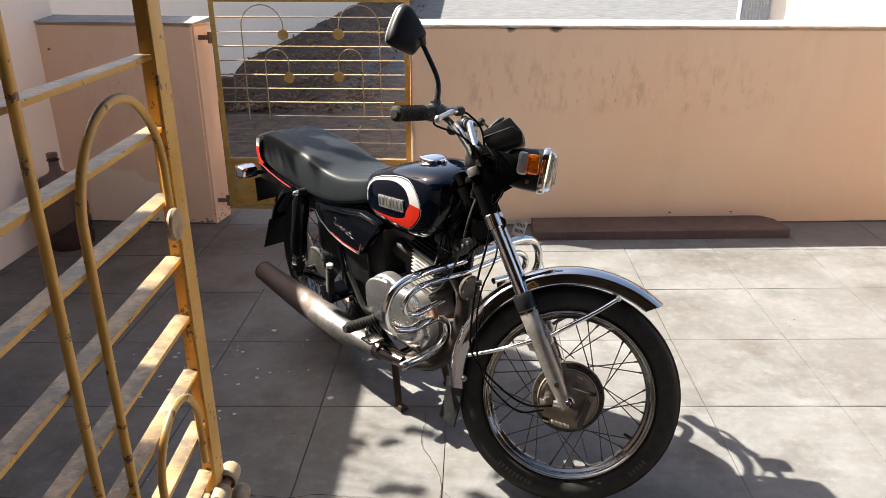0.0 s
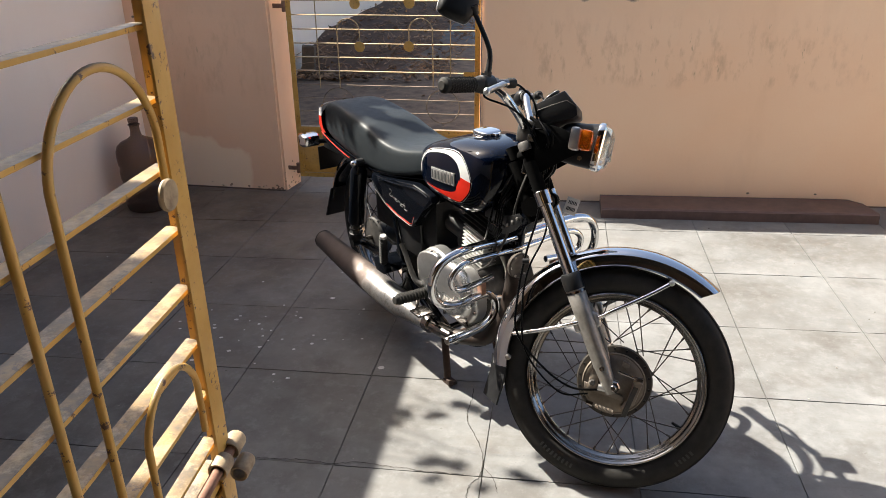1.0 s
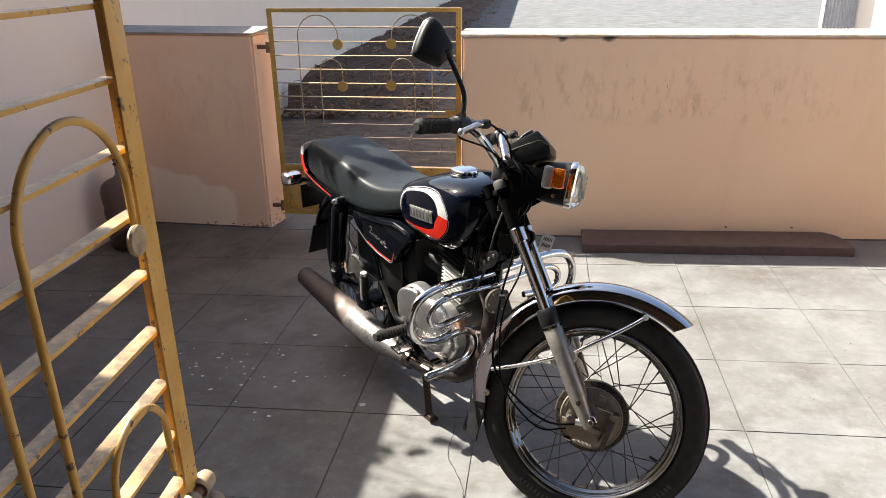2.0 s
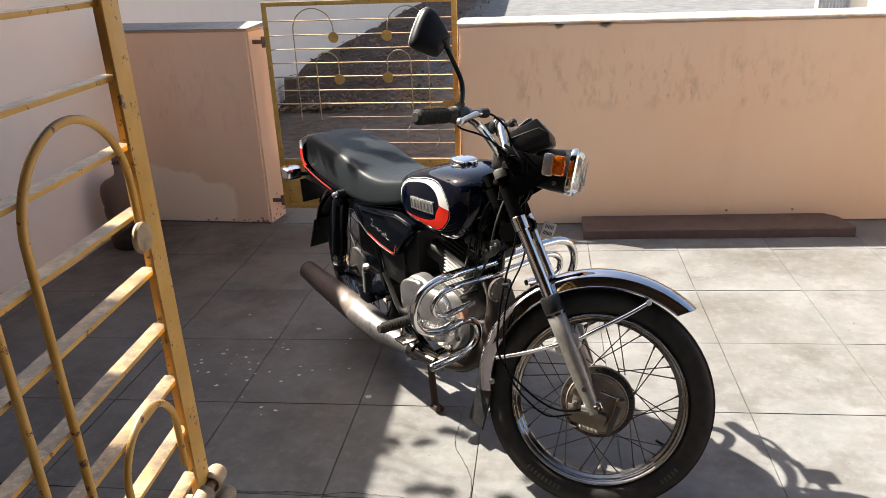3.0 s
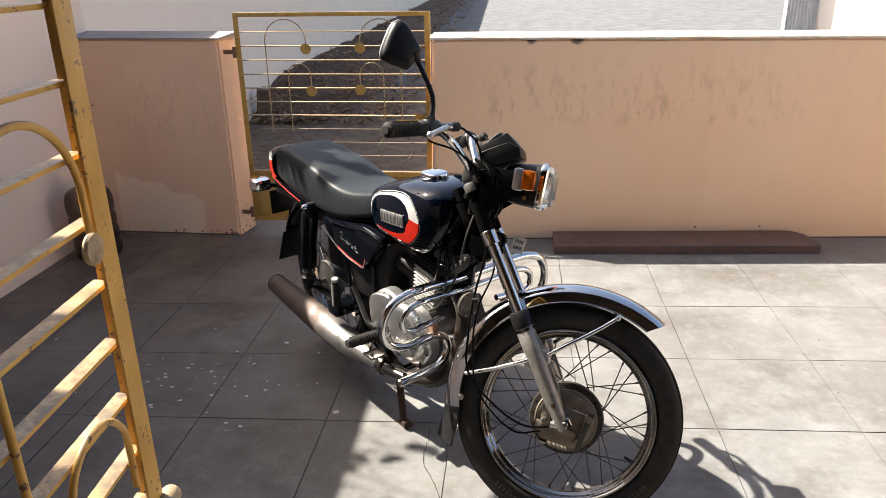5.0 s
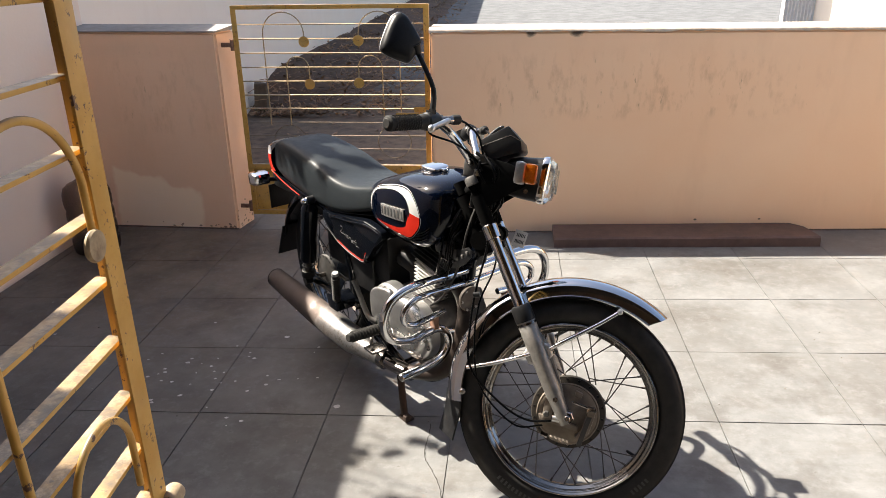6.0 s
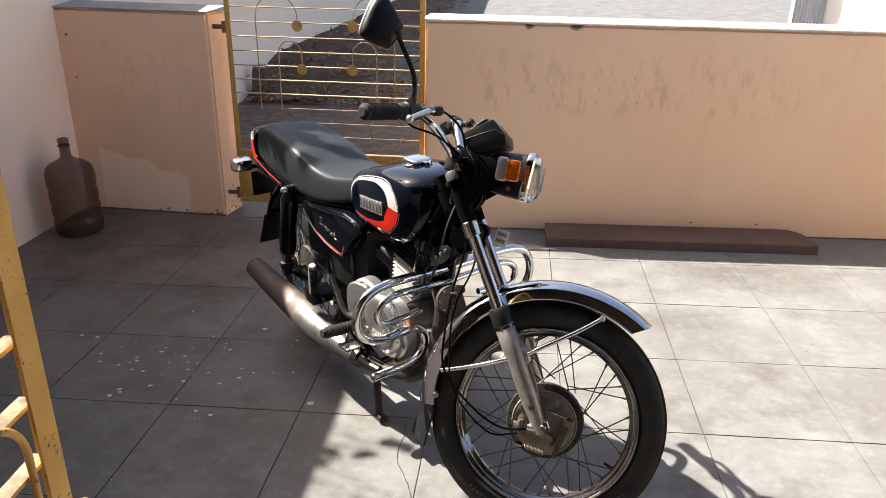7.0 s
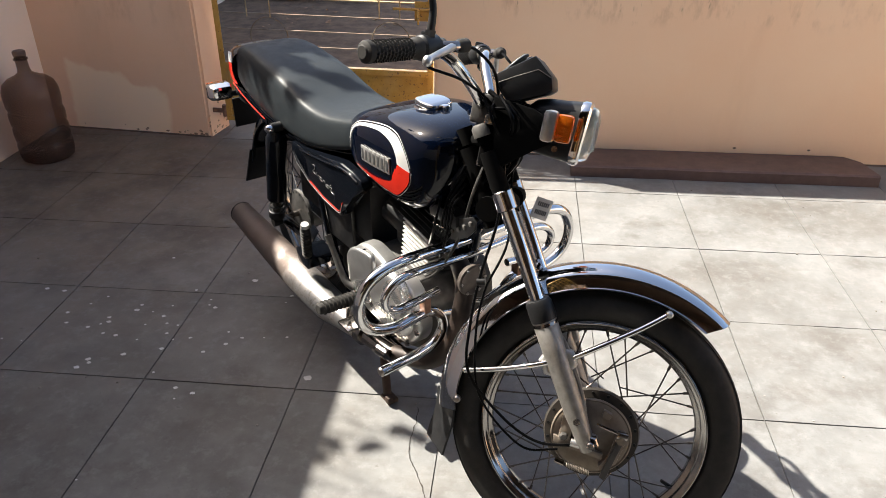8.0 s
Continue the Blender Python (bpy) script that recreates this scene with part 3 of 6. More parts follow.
for i in range(nx + 1):
    for j in range(ny + 1):
        y = 7.9 + 38 * (j / ny) ** 1.7
        wallx = -2.2 - 0.55 * (y - 4.6) / 25.4
        u = i / nx
        wide = 1.25 + 0.25 * noise.noise((y * 0.5, 0, 0))
        z = -0.10 + 0.34 * (1 - u) ** 1.3 * min(1, (y - 7.85) / 1.2) + 0.05 * (1 - u) * noise.noise((u * 6, y * 1.2, 0))
        gv[i][j] = hm.verts.new((wallx + wide * u, y + 0.25 * noise.noise((u * 5, y, 4)), z))
for i in range(nx):
    for j in range(ny):
        hm.faces.new((gv[i][j], gv[i + 1][j], gv[i + 1][j + 1], gv[i][j + 1]))
tagged(obj("soil_bank", hm, SOIL), "dark soil bank along the yard wall", "soil", kind="structure")
# dry leaves over the bank
lm = bmesh.new()
rnd = random.Random(4)
for _ in range(9000):
    y = 7.8 + 30 * rnd.random() ** 2.1
    wallx = -2.2 - 0.55 * (y - 4.6) / 25.4
    u = rnd.random() ** 0.85
    x = wallx + 0.03 + 1.6 * u ** 1.3
    z = -0.08 + max(0.0, 0.33 * (1 - min(1, u * 1.1)) ** 1.3 * min(1, max(0, (y - 7.85) / 1.2))) + 0.01 + 0.03 * rnd.random()
    if noise.noise((x * 2.6, y * 1.1, 7)) + 0.5 * noise.noise((x * 9, y * 4, 2)) < rnd.uniform(-0.25, 0.3):
        continue      # the litter lies in drifts
    s = 0.012 + 0.040 * rnd.random() ** 2.2
    q = Matrix.Translation((x, y, z)) @ Euler((rnd.uniform(-0.7, 0.7), rnd.uniform(-0.7, 0.7), rnd.uniform(0, 6.3))).to_matrix().to_4x4()
    c = s * rnd.uniform(0.1, 0.35)
    vs = [lm.verts.new(q @ Vector(p)) for p in ((-s, 0, c), (-s * 0.2, -s * 0.45, 0), (s, 0, c * 0.7), (-s * 0.1, s * 0.45, 0), (0, 0, -c * 0.25))]
    for a, b in ((0, 1), (1, 2), (2, 3), (3, 0)):
        lm.faces.new((vs[a], vs[b], vs[4]))
for _ in range(170):
    x, y, s = rnd.uniform(-1.6, 1.2), rnd.uniform(4.8, 8.2), 0.012 + 0.03 * rnd.random() ** 2
    q = Matrix.Translation((x, y, -0.078)) @ Euler((rnd.uniform(-0.3, 0.3), rnd.uniform(-0.3, 0.3), rnd.uniform(0, 6.3))).to_matrix().to_4x4()
    vs = [lm.verts.new(q @ Vector(k)) for k in ((-s, 0, 0.006), (0, -s * 0.5, 0), (s, 0, 0.008), (0, s * 0.5, 0.001))]
    lm.faces.new(vs)
for _ in range(420):
    a = Vector((rnd.uniform(-2.4, -0.6), 8 + 10 * rnd.random() ** 1.6, 0.0))
    a.z = -0.03 + 0.18 * max(0, (-0.9 - a.x)) * rnd.random()
    d = Vector((rnd.uniform(-1, 1), rnd.uniform(-1, 1), rnd.uniform(-0.1, 0.5))) * 0.25
    add_tube(lm, [a, a + d * 0.5 + Vector((0, 0, 0.02)), a + d], [0.005, 0.004, 0.002], 4, False)
tagged(obj("leaf_litter", lm, DRY, smooth=0), "dry brown fallen leaves and twigs", "leaf litter", kind="stuff")
bm = bmesh.new()
add_box(bm, (-0.070, -0.06, 0), (0.070, 0.06, 0.335), 0.015)
for v in bm.verts:
    v.co += 0.022 * noise.noise_vector(v.co * 8)
st = obj("stone_block", bm, BARK, smooth=0)
st.matrix_world = pose(-2.155, 8.05, -0.10, 0, 4, 12)
tagged(st, "dark weathered upright stone stub by the yard wall", "stone")
# the white outbuilding far across the yard
ob = thing("outbuilding", "whitewashed outbuilding with a grey shuttered corner", "building", pose(0, 0, 0))
bm = bmesh.new()
plan = [(6.62, 16.6), (10.6, 9.6), (13.6, 11.2), (9.6, 18.3)]
lo_, hi_ = [bm.verts.new((x, y, -0.1)) for x, y in plan], [bm.verts.new((x, y, 3.0)) for x, y in plan]
bm.faces.new(lo_[::-1]), bm.faces.new(hi_)
for k in range(4):
    bm.faces.new((lo_[k], lo_[(k + 1) % 4], hi_[(k + 1) % 4], hi_[k]))
part("wall", bm, WHITE, ob, smooth=0)
zig = [(6.02 + 0.033 * k, 16.55 + (0.03 if k % 2 else 0.0)) for k in range(19)]
bm = loft([[(x, y, -0.1), (x, y, 2.6), (x, 16.75, 2.6), (x, 16.75, -0.1)] for x, y in zig])
part("shutter", bm, plain("grey_shutter", (0.42, 0.42, 0.43), (0.58, 0.58, 0.59), 0.6, scale=9), ob, "grey corrugated shutter")
part("roof", prism([(5.9, 3.0), (13.8, 3.0), (13.8, 3.14), (5.9, 3.14)], 9.4, 18.5), GROUND, ob)


# ---- yellow gates ----
GSP = 0.0694


def gate_rod(name, pts, r, parent, per=0, n=12):
    return part(name, tube(pts, r, n, per=per), YELLOW, parent)


def front_gate():
    """The open leaf, in its own frame: y along the leaf from the free stile inward (negative), x towards the viewer."""
    g = thing("yellow_gate", "open ochre-painted iron gate leaf with arched rods", "gate", pose(0.1135, 1.0667, 0.0, 0, 0, 2.6))
    L, Z0, Z1 = 1.10, 0.10, 1.66
    for y, s in ((0.0, 1), (-L, -1)):
        bm = add_box(bmesh.new(), (-0.013, min(y, y + 0.0045 * -s), Z0), (0.006, max(y, y + 0.0045 * -s), Z1), 0.0012)
        add_box(bm, (0.0065, min(y + 0.003 * s, y - 0.028 * s), Z0), (0.0105, max(y + 0.003 * s, y - 0.028 * s), Z1), 0.0012)
        part("stile", bm, YELLOW, g)
    for z in (Z0 + 0.014, Z1 - 0.014):
        part("rail", box((-0.0125, -L + 0.006, z - 0.014), (0.006, -0.006, z + 0.014), 0.002), YELLOW, g)
    z = 0.997 - 7 * GSP
    while z < Z1 - 0.05:
        part("bar", box((-0.0170, -L + 0.005, z - 0.0028), (0.0005, -0.005, z + 0.0022), 0.0007), YELLOW, g)
        z += GSP
    xr = 0.0060
    arcs = lambda yc, w, zt, z0, z1: ([(xr, yc - w, z0)] + [(xr, yc - w, zt - w - 0.03)] +
                                     [(xr, yc - w * math.cos(a), zt - w + w * math.sin(a)) for a in np.linspace(0.12, math.pi - 0.12, 25)] +
                                     [(xr, yc + w, zt - w - 0.03), (xr, yc + w, z1)])
    gate_rod("arch", arcs(-0.121, 0.087, 1.324, 0.45, 1.20), 0.0040, g)
    gate_rod("arch", arcs(-0.098, 0.057, 1.012, 0.45, 0.90), 0.0040, g)
    gate_rod("arch", arcs(-0.404, 0.142, 1.60, 0.45, 0.45), 0.0040, g)
    gate_rod("arch", arcs(-0.79, 0.083, 1.322, 0.45, 0.45), 0.0040, g)
    part("disc", lathe([(0.0, -0.003), (0.0155, -0.003), (0.0168, 0.0), (0.0155, 0.003), (0.0, 0.003)][1:4], (0.0125, -0.045, 1.188), "X", 20), GRIMY, g)
    # slide bolt on the free stile
    bolt = part("bolt", tube([(0.014, -0.26, 0.842), (0.014, -0.13, 0.842), (0.014, 0.004, 0.842)], 0.0068, 12), RUSTY, g, "reddish rusty sliding bolt rod")
    part("keeper", lathe([(0.0085, -0.012), (0.0115, -0.013), (0.0125, -0.010), (0.0125, 0.010), (0.0115, 0.013), (0.0085, 0.012)], (0.014, 0.006, 0.842), "Y", 18, True), GRIMY, g)
    part("keeper", lathe([(0.0085, -0.011), (0.0115, -0.012), (0.0122, -0.009), (0.0122, 0.009), (0.0115, 0.012), (0.0085, 0.011)], (0.014, -0.034, 0.842), "Y", 18, True), GRIMY, g)
    part("keeper", lathe([(0.0080, -0.014), (0.0105, -0.015), (0.0115, -0.012), (0.0115, 0.012), (0.0105, 0.015), (0.0080, 0.014)], (0.026, -0.002, 0.815), "Y", 18, True), GRIMY, g)
    part("lock_plate", box((-0.026, -0.16, 0.80), (0.004, -0.005, 0.825), 0.002), YELLOW, g)
    part("panel", box((-0.012, -L + 0.006, Z0 + 0.029), (-0.009, -0.006, 0.40)), YELLOW, g)
    return g


front_gate()
bm = box((0.0, -0.21, -0.1), (0.22, -0.035, 1.75), 0.01)
tagged(obj("gate_post", bm, PEACH_PLAIN), "peach plastered post that carries the open gate", "post", kind="structure")


def back_gate():
    g = thing("small_gate", "closed ochre iron gate with discs and arched rods", "gate", pose(0, 4.355, 0.0))
    X0, X1, Z0, Z1 = -0.972, 0.088, 0.058, 1.222
    for x, s in ((X0, 1), (X1, -1)):
        bm = add_box(bmesh.new(), (min(x, x + 0.028 * s), -0.012, Z0), (max(x, x + 0.028 * s), -0.008, Z1), 0.001)
        add_box(bm, (min(x, x + 0.004 * s), -0.0075, Z0), (max(x, x + 0.004 * s), 0.02, Z1), 0.001)
        part("stile", bm, YELLOW, g)
    part("rail", box((X0 + 0.005, -0.0125, Z1 - 0.02), (X1 - 0.005, 0.016, Z1 + 0.002), 0.002), YELLOW, g)
    part("rail", box((X0 + 0.005, -0.0135, 0.332), (X1 - 0.005, 0.016, 0.360), 0.002), YELLOW, g)
    part("rail", box((X0 + 0.005, -0.0135, Z0), (X1 - 0.005, 0.016, Z0 + 0.025), 0.002), YELLOW, g)
    part("panel", box((X0 + 0.005, -0.003, Z0 + 0.026), (X1 - 0.005, 0.0, 0.331)), YELLOW, g, "solid ochre sheet-metal kick panel")
    z = 1.124
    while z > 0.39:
        # the lower bars take the darker copy, shade put into their colour
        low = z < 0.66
        part("bar", box((X0 + 0.005, -0.004, z - (0.0013 if low else 0.0022)), (X1 - 0.005, 0.006 if low else 0.018, z + (0.0013 if low else 0.0022)), 0.0005), SHADEDROD if low else FADED, g)
        z -= 0.0748
    yr = -0.0085

    def arch(pts):
        part("arch", tube([(x, yr, z) for x, z in pts], 0.0031, 10), FADED, g)

    def halfway(x0, x1, zt, zl, zr):
        w, c = (x1 - x0) / 2, (x0 + x1) / 2
        return [(x0, zl)] + [(c - w * math.cos(a), zt - abs(w) + abs(w) * math.sin(a)) for a in np.linspace(0.0, math.pi, 15)] + [(x1, zr)]
    arch(halfway(-0.808, -0.584, 1.188, 0.585, 1.04))
    arch(halfway(-0.694, -0.569, 0.958, 0.585, 0.82))
    arch(halfway(-0.297, -0.168, 0.963, 0.82, 0.60))
    arch(halfway(-0.289, -0.072, 1.188, 1.045, 0.60))
    for x, z in ((-0.584, 1.036), (-0.569, 0.813), (-0.297, 0.819), (-0.289, 1.041)):
        part("disc", lathe([(0.028, -0.003), (0.029, 0.0), (0.028, 0.003)], (x, -0.0165, z), "Y", 24), YELLOW, g)
    for c in (-0.707, -0.115):
        part("ring", tube([(c + 0.092 * math.cos(a), yr, 0.494 + 0.092 * math.sin(a)) for a in np.linspace(0, 2 * math.pi, 33)], 0.0026, 8), SHADEDROD, g)
    part("bolt", tube([(-0.10, -0.026, 0.655), (0.0, -0.026, 0.655), (0.15, -0.026, 0.655)], 0.007, 10), YELLOW, g)
    part("bolt_plate", box((0.0, -0.020, 0.60), (0.075, -0.0145, 0.69), 0.002), YELLOW, g)
    part("bolt_handle", tube([(0.02, -0.034, 0.655), (0.02, -0.045, 0.63), (0.02, -0.045, 0.59)], 0.005, 8), YELLOW, g)
    for z in (0.105, 1.02):
        part("hinge", tube([(X0 - 0.012, -0.002, z - 0.03), (X0 - 0.012, -0.002, z + 0.03)], 0.012, 12), RUSTY, g)
        part("hinge_pin", box((X0 - 0.075, -0.006, z - 0.012), (X0 - 0.022, 0.002, z + 0.012), 0.002), RUSTY, g)
    return g


back_gate()

# ---- loose things by the walls ----
rings = []
for i in range(25):
    u = i / 24
    x = 0.765 + 1.333 * u
    w = 0.004 * noise.noise((x * 3, 0, 0))
    yb = 4.205 - (0.06 * max(0, (u - 0.955) / 0.045))
    rings.append([(x, 3.99 + w, 0.0), (x, yb, 0.0), (x - 0.03 * (u > 0.9), yb, 0.052), (x, 4.0 + w, 0.052), (x, 3.992 + w, 0.045)])
pk = tagged(obj("plank", loft(rings), PLANK, smooth=30), "dark brown plank lying along the foot of the wall", "plank")
pk.matrix_world = SLOPE


def jug():
    j = thing("water_jug", "dusty empty translucent twenty-litre water jug", "water jug", SLOPE @ pose(-1.755, 3.995, 0.0, 0, 0, 20) @ Matrix.Diagonal((0.84, 0.84, 0.94, 1)))
    prof = [(0.02, 0.012), (0.118, 0.0), (0.138, 0.012)]
    for z in (0.07, 0.15, 0.23):
        prof += [(0.144, z - 0.034), (0.146, z), (0.144, z + 0.022), (0.1385, z + 0.030), (0.1375, z + 0.035), (0.1385, z + 0.040)]
    prof += [(0.145, 0.285), (0.147, 0.33), (0.144, 0.362), (0.132, 0.392), (0.104, 0.414), (0.062, 0.430), (0.036, 0.446), (0.031, 0.470), (0.030, 0.525), (0.033, 0.529), (0.033, 0.548), (0.030, 0.550)]
    part("body", lathe(prof, (0, 0, 0), "Z", 44), JUG, j, smooth=60)
    part("neck_ring", lathe([(0.0315, 0.506), (0.038, 0.509), (0.038, 0.514), (0.0315, 0.517)], (0, 0, 0), "Z", 28, True), JUG, j)
    part("mouth", lathe([(0.026, 0.5505), (0.026, 0.552)], (0, 0, 0), "Z", 24), PLANK, j, "dark open mouth")


jug()


# ---- motorcycle ----
# Its own frame: x ahead, y to its left, z up, from the ground under the rear axle.
HEAD = radians(-48.3)
BIKE = SLOPE @ Matrix.Translation((-0.135, 2.975, 0.0)) @ Matrix.Rotation(HEAD, 4, "Z")
bike = thing("motorcycle", "black chrome-trimmed motorcycle on its stand, front wheel turned", "motorcycle", BIKE)
RAKE, LOCK = radians(27), radians(45)
AXIS0 = Vector((1.33, 0, 0))
STEER = Matrix.Translation(AXIS0) @ Matrix.Rotation(LOCK, 4, Vector((-math.sin(RAKE), 0, math.cos(RAKE)))) @ Matrix.Translation(-AXIS0)


SPOKE = plain("tarnished_spoke", (0.035, 0.030, 0.027), (0.12, 0.105, 0.095), 0.35, 0.8, scale=60)
RIMCHROME = plain("dull_rim_chrome", (0.24, 0.225, 0.21), (0.44, 0.43, 0.415), 0.05, 1.0, scale=22, rough2=0.24, bumps=0.04)


def spokes(parent, c, hub_r, rim_r, hub_y, m, mat, count=36):
    for k in range(count):
        side = -1 if k % 2 else 1
        a = 2 * math.pi * (k + 0.5) / count
        lean = radians(20) * (1 if (k // 2) % 2 else -1) * 1.9
        p0 = Vector((c[0] + hub_r * math.cos(a + lean), side * hub_y, c[1] + hub_r * math.sin(a + lean)))
        p1 = Vector((c[0] + rim_r * math.cos(a), side * 0.004, c[1] + rim_r * math.sin(a)))
        d = (p1 - p0).normalized()
        bm = add_tube(bmesh.new(), [p0, p1], 0.0017, 5, False)
        add_tube(bm, [p1 - d * 0.018, p1 - d * 0.002], 0.0030, 6)
        part("spoke", bm, mat, parent, m=m)


def wheel(name, c, R, m, hub_r, hubmat):
    rr = 0.229
    half = []
    for i in range(22):       # well, two rolled ridges and a rounded lip
        y = 0.0245 * i / 21
        k = min(1, max(0, (y - 0.005) / 0.009))
        half.append((rr - 0.0200 + 0.0085 * k * k * (3 - 2 * k) + (0.0016 * math.sin((y - 0.012) / 0.0125 * 2 * math.pi) + 0.006 * ((y - 0.012) / 0.0125) ** 2 if y > 0.012 else 0), y))
    half += [(rr + 0.0005 + 0.0032 * math.sin(a), 0.0258 + 0.0032 * math.cos(a)) for a in np.linspace(-1.2, 2.6, 8)] + [(rr - 0.002, 0.019)]
    rim_prof = [(r, -y) for r, y in half[::-1]] + half[1:]
    w = part(name, lathe(rim_prof, (c[0], 0, c[1]), "Y", 84, True), RIMCHROME, bike, "chromed wire-spoke wheel rim", m=m, smooth=80)
    h = R - rr
    ty = [(rr + 0.003, -0.019), (rr + 0.012, -0.027), (rr + 0.32 * h, -0.035), (rr + 0.60 * h, -0.0355), (rr + 0.82 * h, -0.029), (R - 0.006, -0.018), (R - 0.001, -0.007),
          (R - 0.001, 0.007), (R - 0.006, 0.018), (rr + 0.82 * h, 0.029), (rr + 0.60 * h, 0.0355), (rr + 0.32 * h, 0.035), (rr + 0.012, 0.027), (rr + 0.003, 0.019)]
    tb = lathe(ty, (c[0], 0, c[1]), "Y", 96, True)
    for s in (-1, 1):      # moulded rings on the sidewall
        add_lathe(tb, [(rr + 0.017, s * 0.0295), (rr + 0.0185, s * 0.0318), (rr + 0.020, s * 0.0310), (rr + 0.020, s * 0.026)], (c[0], 0, c[1]), "Y", 72, True)
    part("tyre", tb, RUBBER, w, "black rubber tyre", m=m, smooth=60)
    tm = bmesh.new()       # tread ribs
    for y0 in (-0.0145, -0.005, 0.005, 0.0145):
        r0 = R - 0.0006 - 11.0 * y0 * y0
        add_lathe(tm, [(r0 - 0.002, y0 - 0.0038), (r0, y0 - 0.0034), (r0, y0 + 0.0034), (r0 - 0.002, y0 + 0.0038)], (c[0], 0, c[1]), "Y", 96, True)
    part("tread", tm, RUBBER, w, m=m, smooth=30)
    # raised marks on the sidewall
    MARK = plain("worn_sidewall_mark", (0.020, 0.019, 0.018), (0.042, 0.040, 0.038), 0.6, scale=60)
    for a0, nn in ((235, 9), (318, 5)):
        mk = bmesh.new()
        for i in range(nn):
            a = radians(a0 + i * 2.6)
            r0 = rr + 0.036
            q = Matrix.Translation((c[0] + r0 * math.cos(a), -0.0355, c[1] + r0 * math.sin(a))) @ Matrix.Rotation(-a, 4, "Y")
            for v in bmesh.ops.create_cube(mk, size=1)["verts"]:
                v.co = q @ Vector((v.co.x * 0.012, v.co.y * 0.0016, v.co.z * 0.006))
        part("sidewall_mark", mk, MARK, w, m=m, smooth=0)
    part("valve", tube([(c[0] + 0.212 * math.cos(-0.45), 0, c[1] + 0.212 * math.sin(-0.45)), (c[0] + 0.185 * math.cos(-0.45), -0.006, c[1] + 0.185 * math.sin(-0.45))], [0.005, 0.0035], 8), MATT, w, m=m)
    # hub and brake drum
    part("hub", lathe([(0.03, -0.052), (hub_r, -0.045), (hub_r + 0.003, -0.036), (hub_r - 0.006, -0.03), (hub_r - 0.02, 0.01), (0.05, 0.03), (0.055, 0.036), (0.05, 0.042), (0.02, 0.05)],
                      (c[0], 0, c[1]), "Y", 48), hubmat, w, "dusty cast hub", m=m)
    for k in range(18):
        a = 2 * math.pi * k / 18
        hb = add_tube(bmesh.new(), [(c[0] + (hub_r - 0.006) * math.cos(a), -0.0475, c[1] + (hub_r - 0.006) * math.sin(a)), (c[0] + (hub_r - 0.006) * math.cos(a), -0.043, c[1] + (hub_r - 0.006) * math.sin(a))], 0.0035, 6)
        part("spoke_head", hb, MATT, w, m=m)
    # rear spokes are black: the rear wheel's shade is put into their colour
    spokes(w, c, hub_r - 0.004, rr - 0.012, 0.040, m, SPOKE if m is not None else MATT)
    return w


FC, FR = (1.234, 0.299), 0.301
RC, RR = (0.0, 0.312), 0.302
HUBDARK = plain("grimy_hub", (0.016, 0.013, 0.0105), (0.046, 0.037, 0.029), 0.5, 0.3, scale=35, rough2=0.75, bumps=0.2)
fw = wheel("front_wheel", FC, FR, STEER, 0.095, HUBDARK)
wheel("rear_wheel", RC, RR, None, 0.075, DARKALLOY)

PLATEALLOY = plain("brown_cast_lever", (0.13, 0.107, 0.084), (0.25, 0.21, 0.172), 0.5, 0.4, scale=40, bumps=0.1)
# brake plate with its lever, spring and cable on the right of the front hub
part("brake_plate", lathe([(0.079, -0.050), (0.081, -0.056), (0.074, -0.062), (0.060, -0.064), (0.040, -0.069), (0.020, -0.074), (0.012, -0.078)], (FC[0], 0, FC[1]), "Y", 48), DIRTYALLOY, fw, "dull cast brake plate", m=STEER)
part("brake_lever", prism([(FC[0] + 0.052, FC[1] + 0.030), (FC[0] + 0.064, FC[1] + 0.024), (FC[0] + 0.045, FC[1] - 0.075), (FC[0] + 0.033, FC[1] - 0.070)], -0.087, -0.079, 0.002), DARKALLOY, fw, m=STEER)
part("brake_boss", box((FC[0] - 0.064, -0.082, FC[1] - 0.022), (FC[0] - 0.040, -0.058, FC[1] + 0.040), 0.005), PLATEALLOY, fw, m=STEER)
part("boss_bolt", lathe([(0.0085, -0.080), (0.0085, -0.088), (0.006, -0.090)], (FC[0] - 0.054, 0, FC[1] - 0.004), "Y", 6), DARKALLOY, fw, m=STEER, smooth=20)
part("axle_spacer", tube([(FC[0] - 0.038, -0.086, FC[1] - 0.012), (FC[0] - 0.012, -0.086, FC[1] - 0.012)], 0.0085, 12), POLISHED, fw, m=STEER)
part("wear_lug", prism([(FC[0] + 0.012, FC[1] + 0.068), (FC[0] + 0.03, FC[1] + 0.062), (FC[0] + 0.026, FC[1] + 0.048), (FC[0] + 0.010, FC[1] + 0.052)], -0.074, -0.060, 0.002), DIRTYALLOY, fw, m=STEER)
part("plate_panel", prism([(FC[0] + 0.046, FC[1] + 0.020), (FC[0] + 0.070, FC[1] + 0.022), (FC[0] + 0.060, FC[1] - 0.040), (FC[0] + 0.030, FC[1] - 0.062), (FC[0] + 0.026, FC[1] - 0.050), (FC[0] + 0.042, FC[1] - 0.030)], -0.076, -0.060, 0.003), PLATEALLOY, fw, m=STEER)
part("brake_boss", lathe([(0.011, -0.060), (0.011, -0.090), (0.007, -0.092)], (FC[0] + 0.057, 0, FC[1] + 0.022), "Y", 16), DIRTYALLOY, fw, m=STEER)
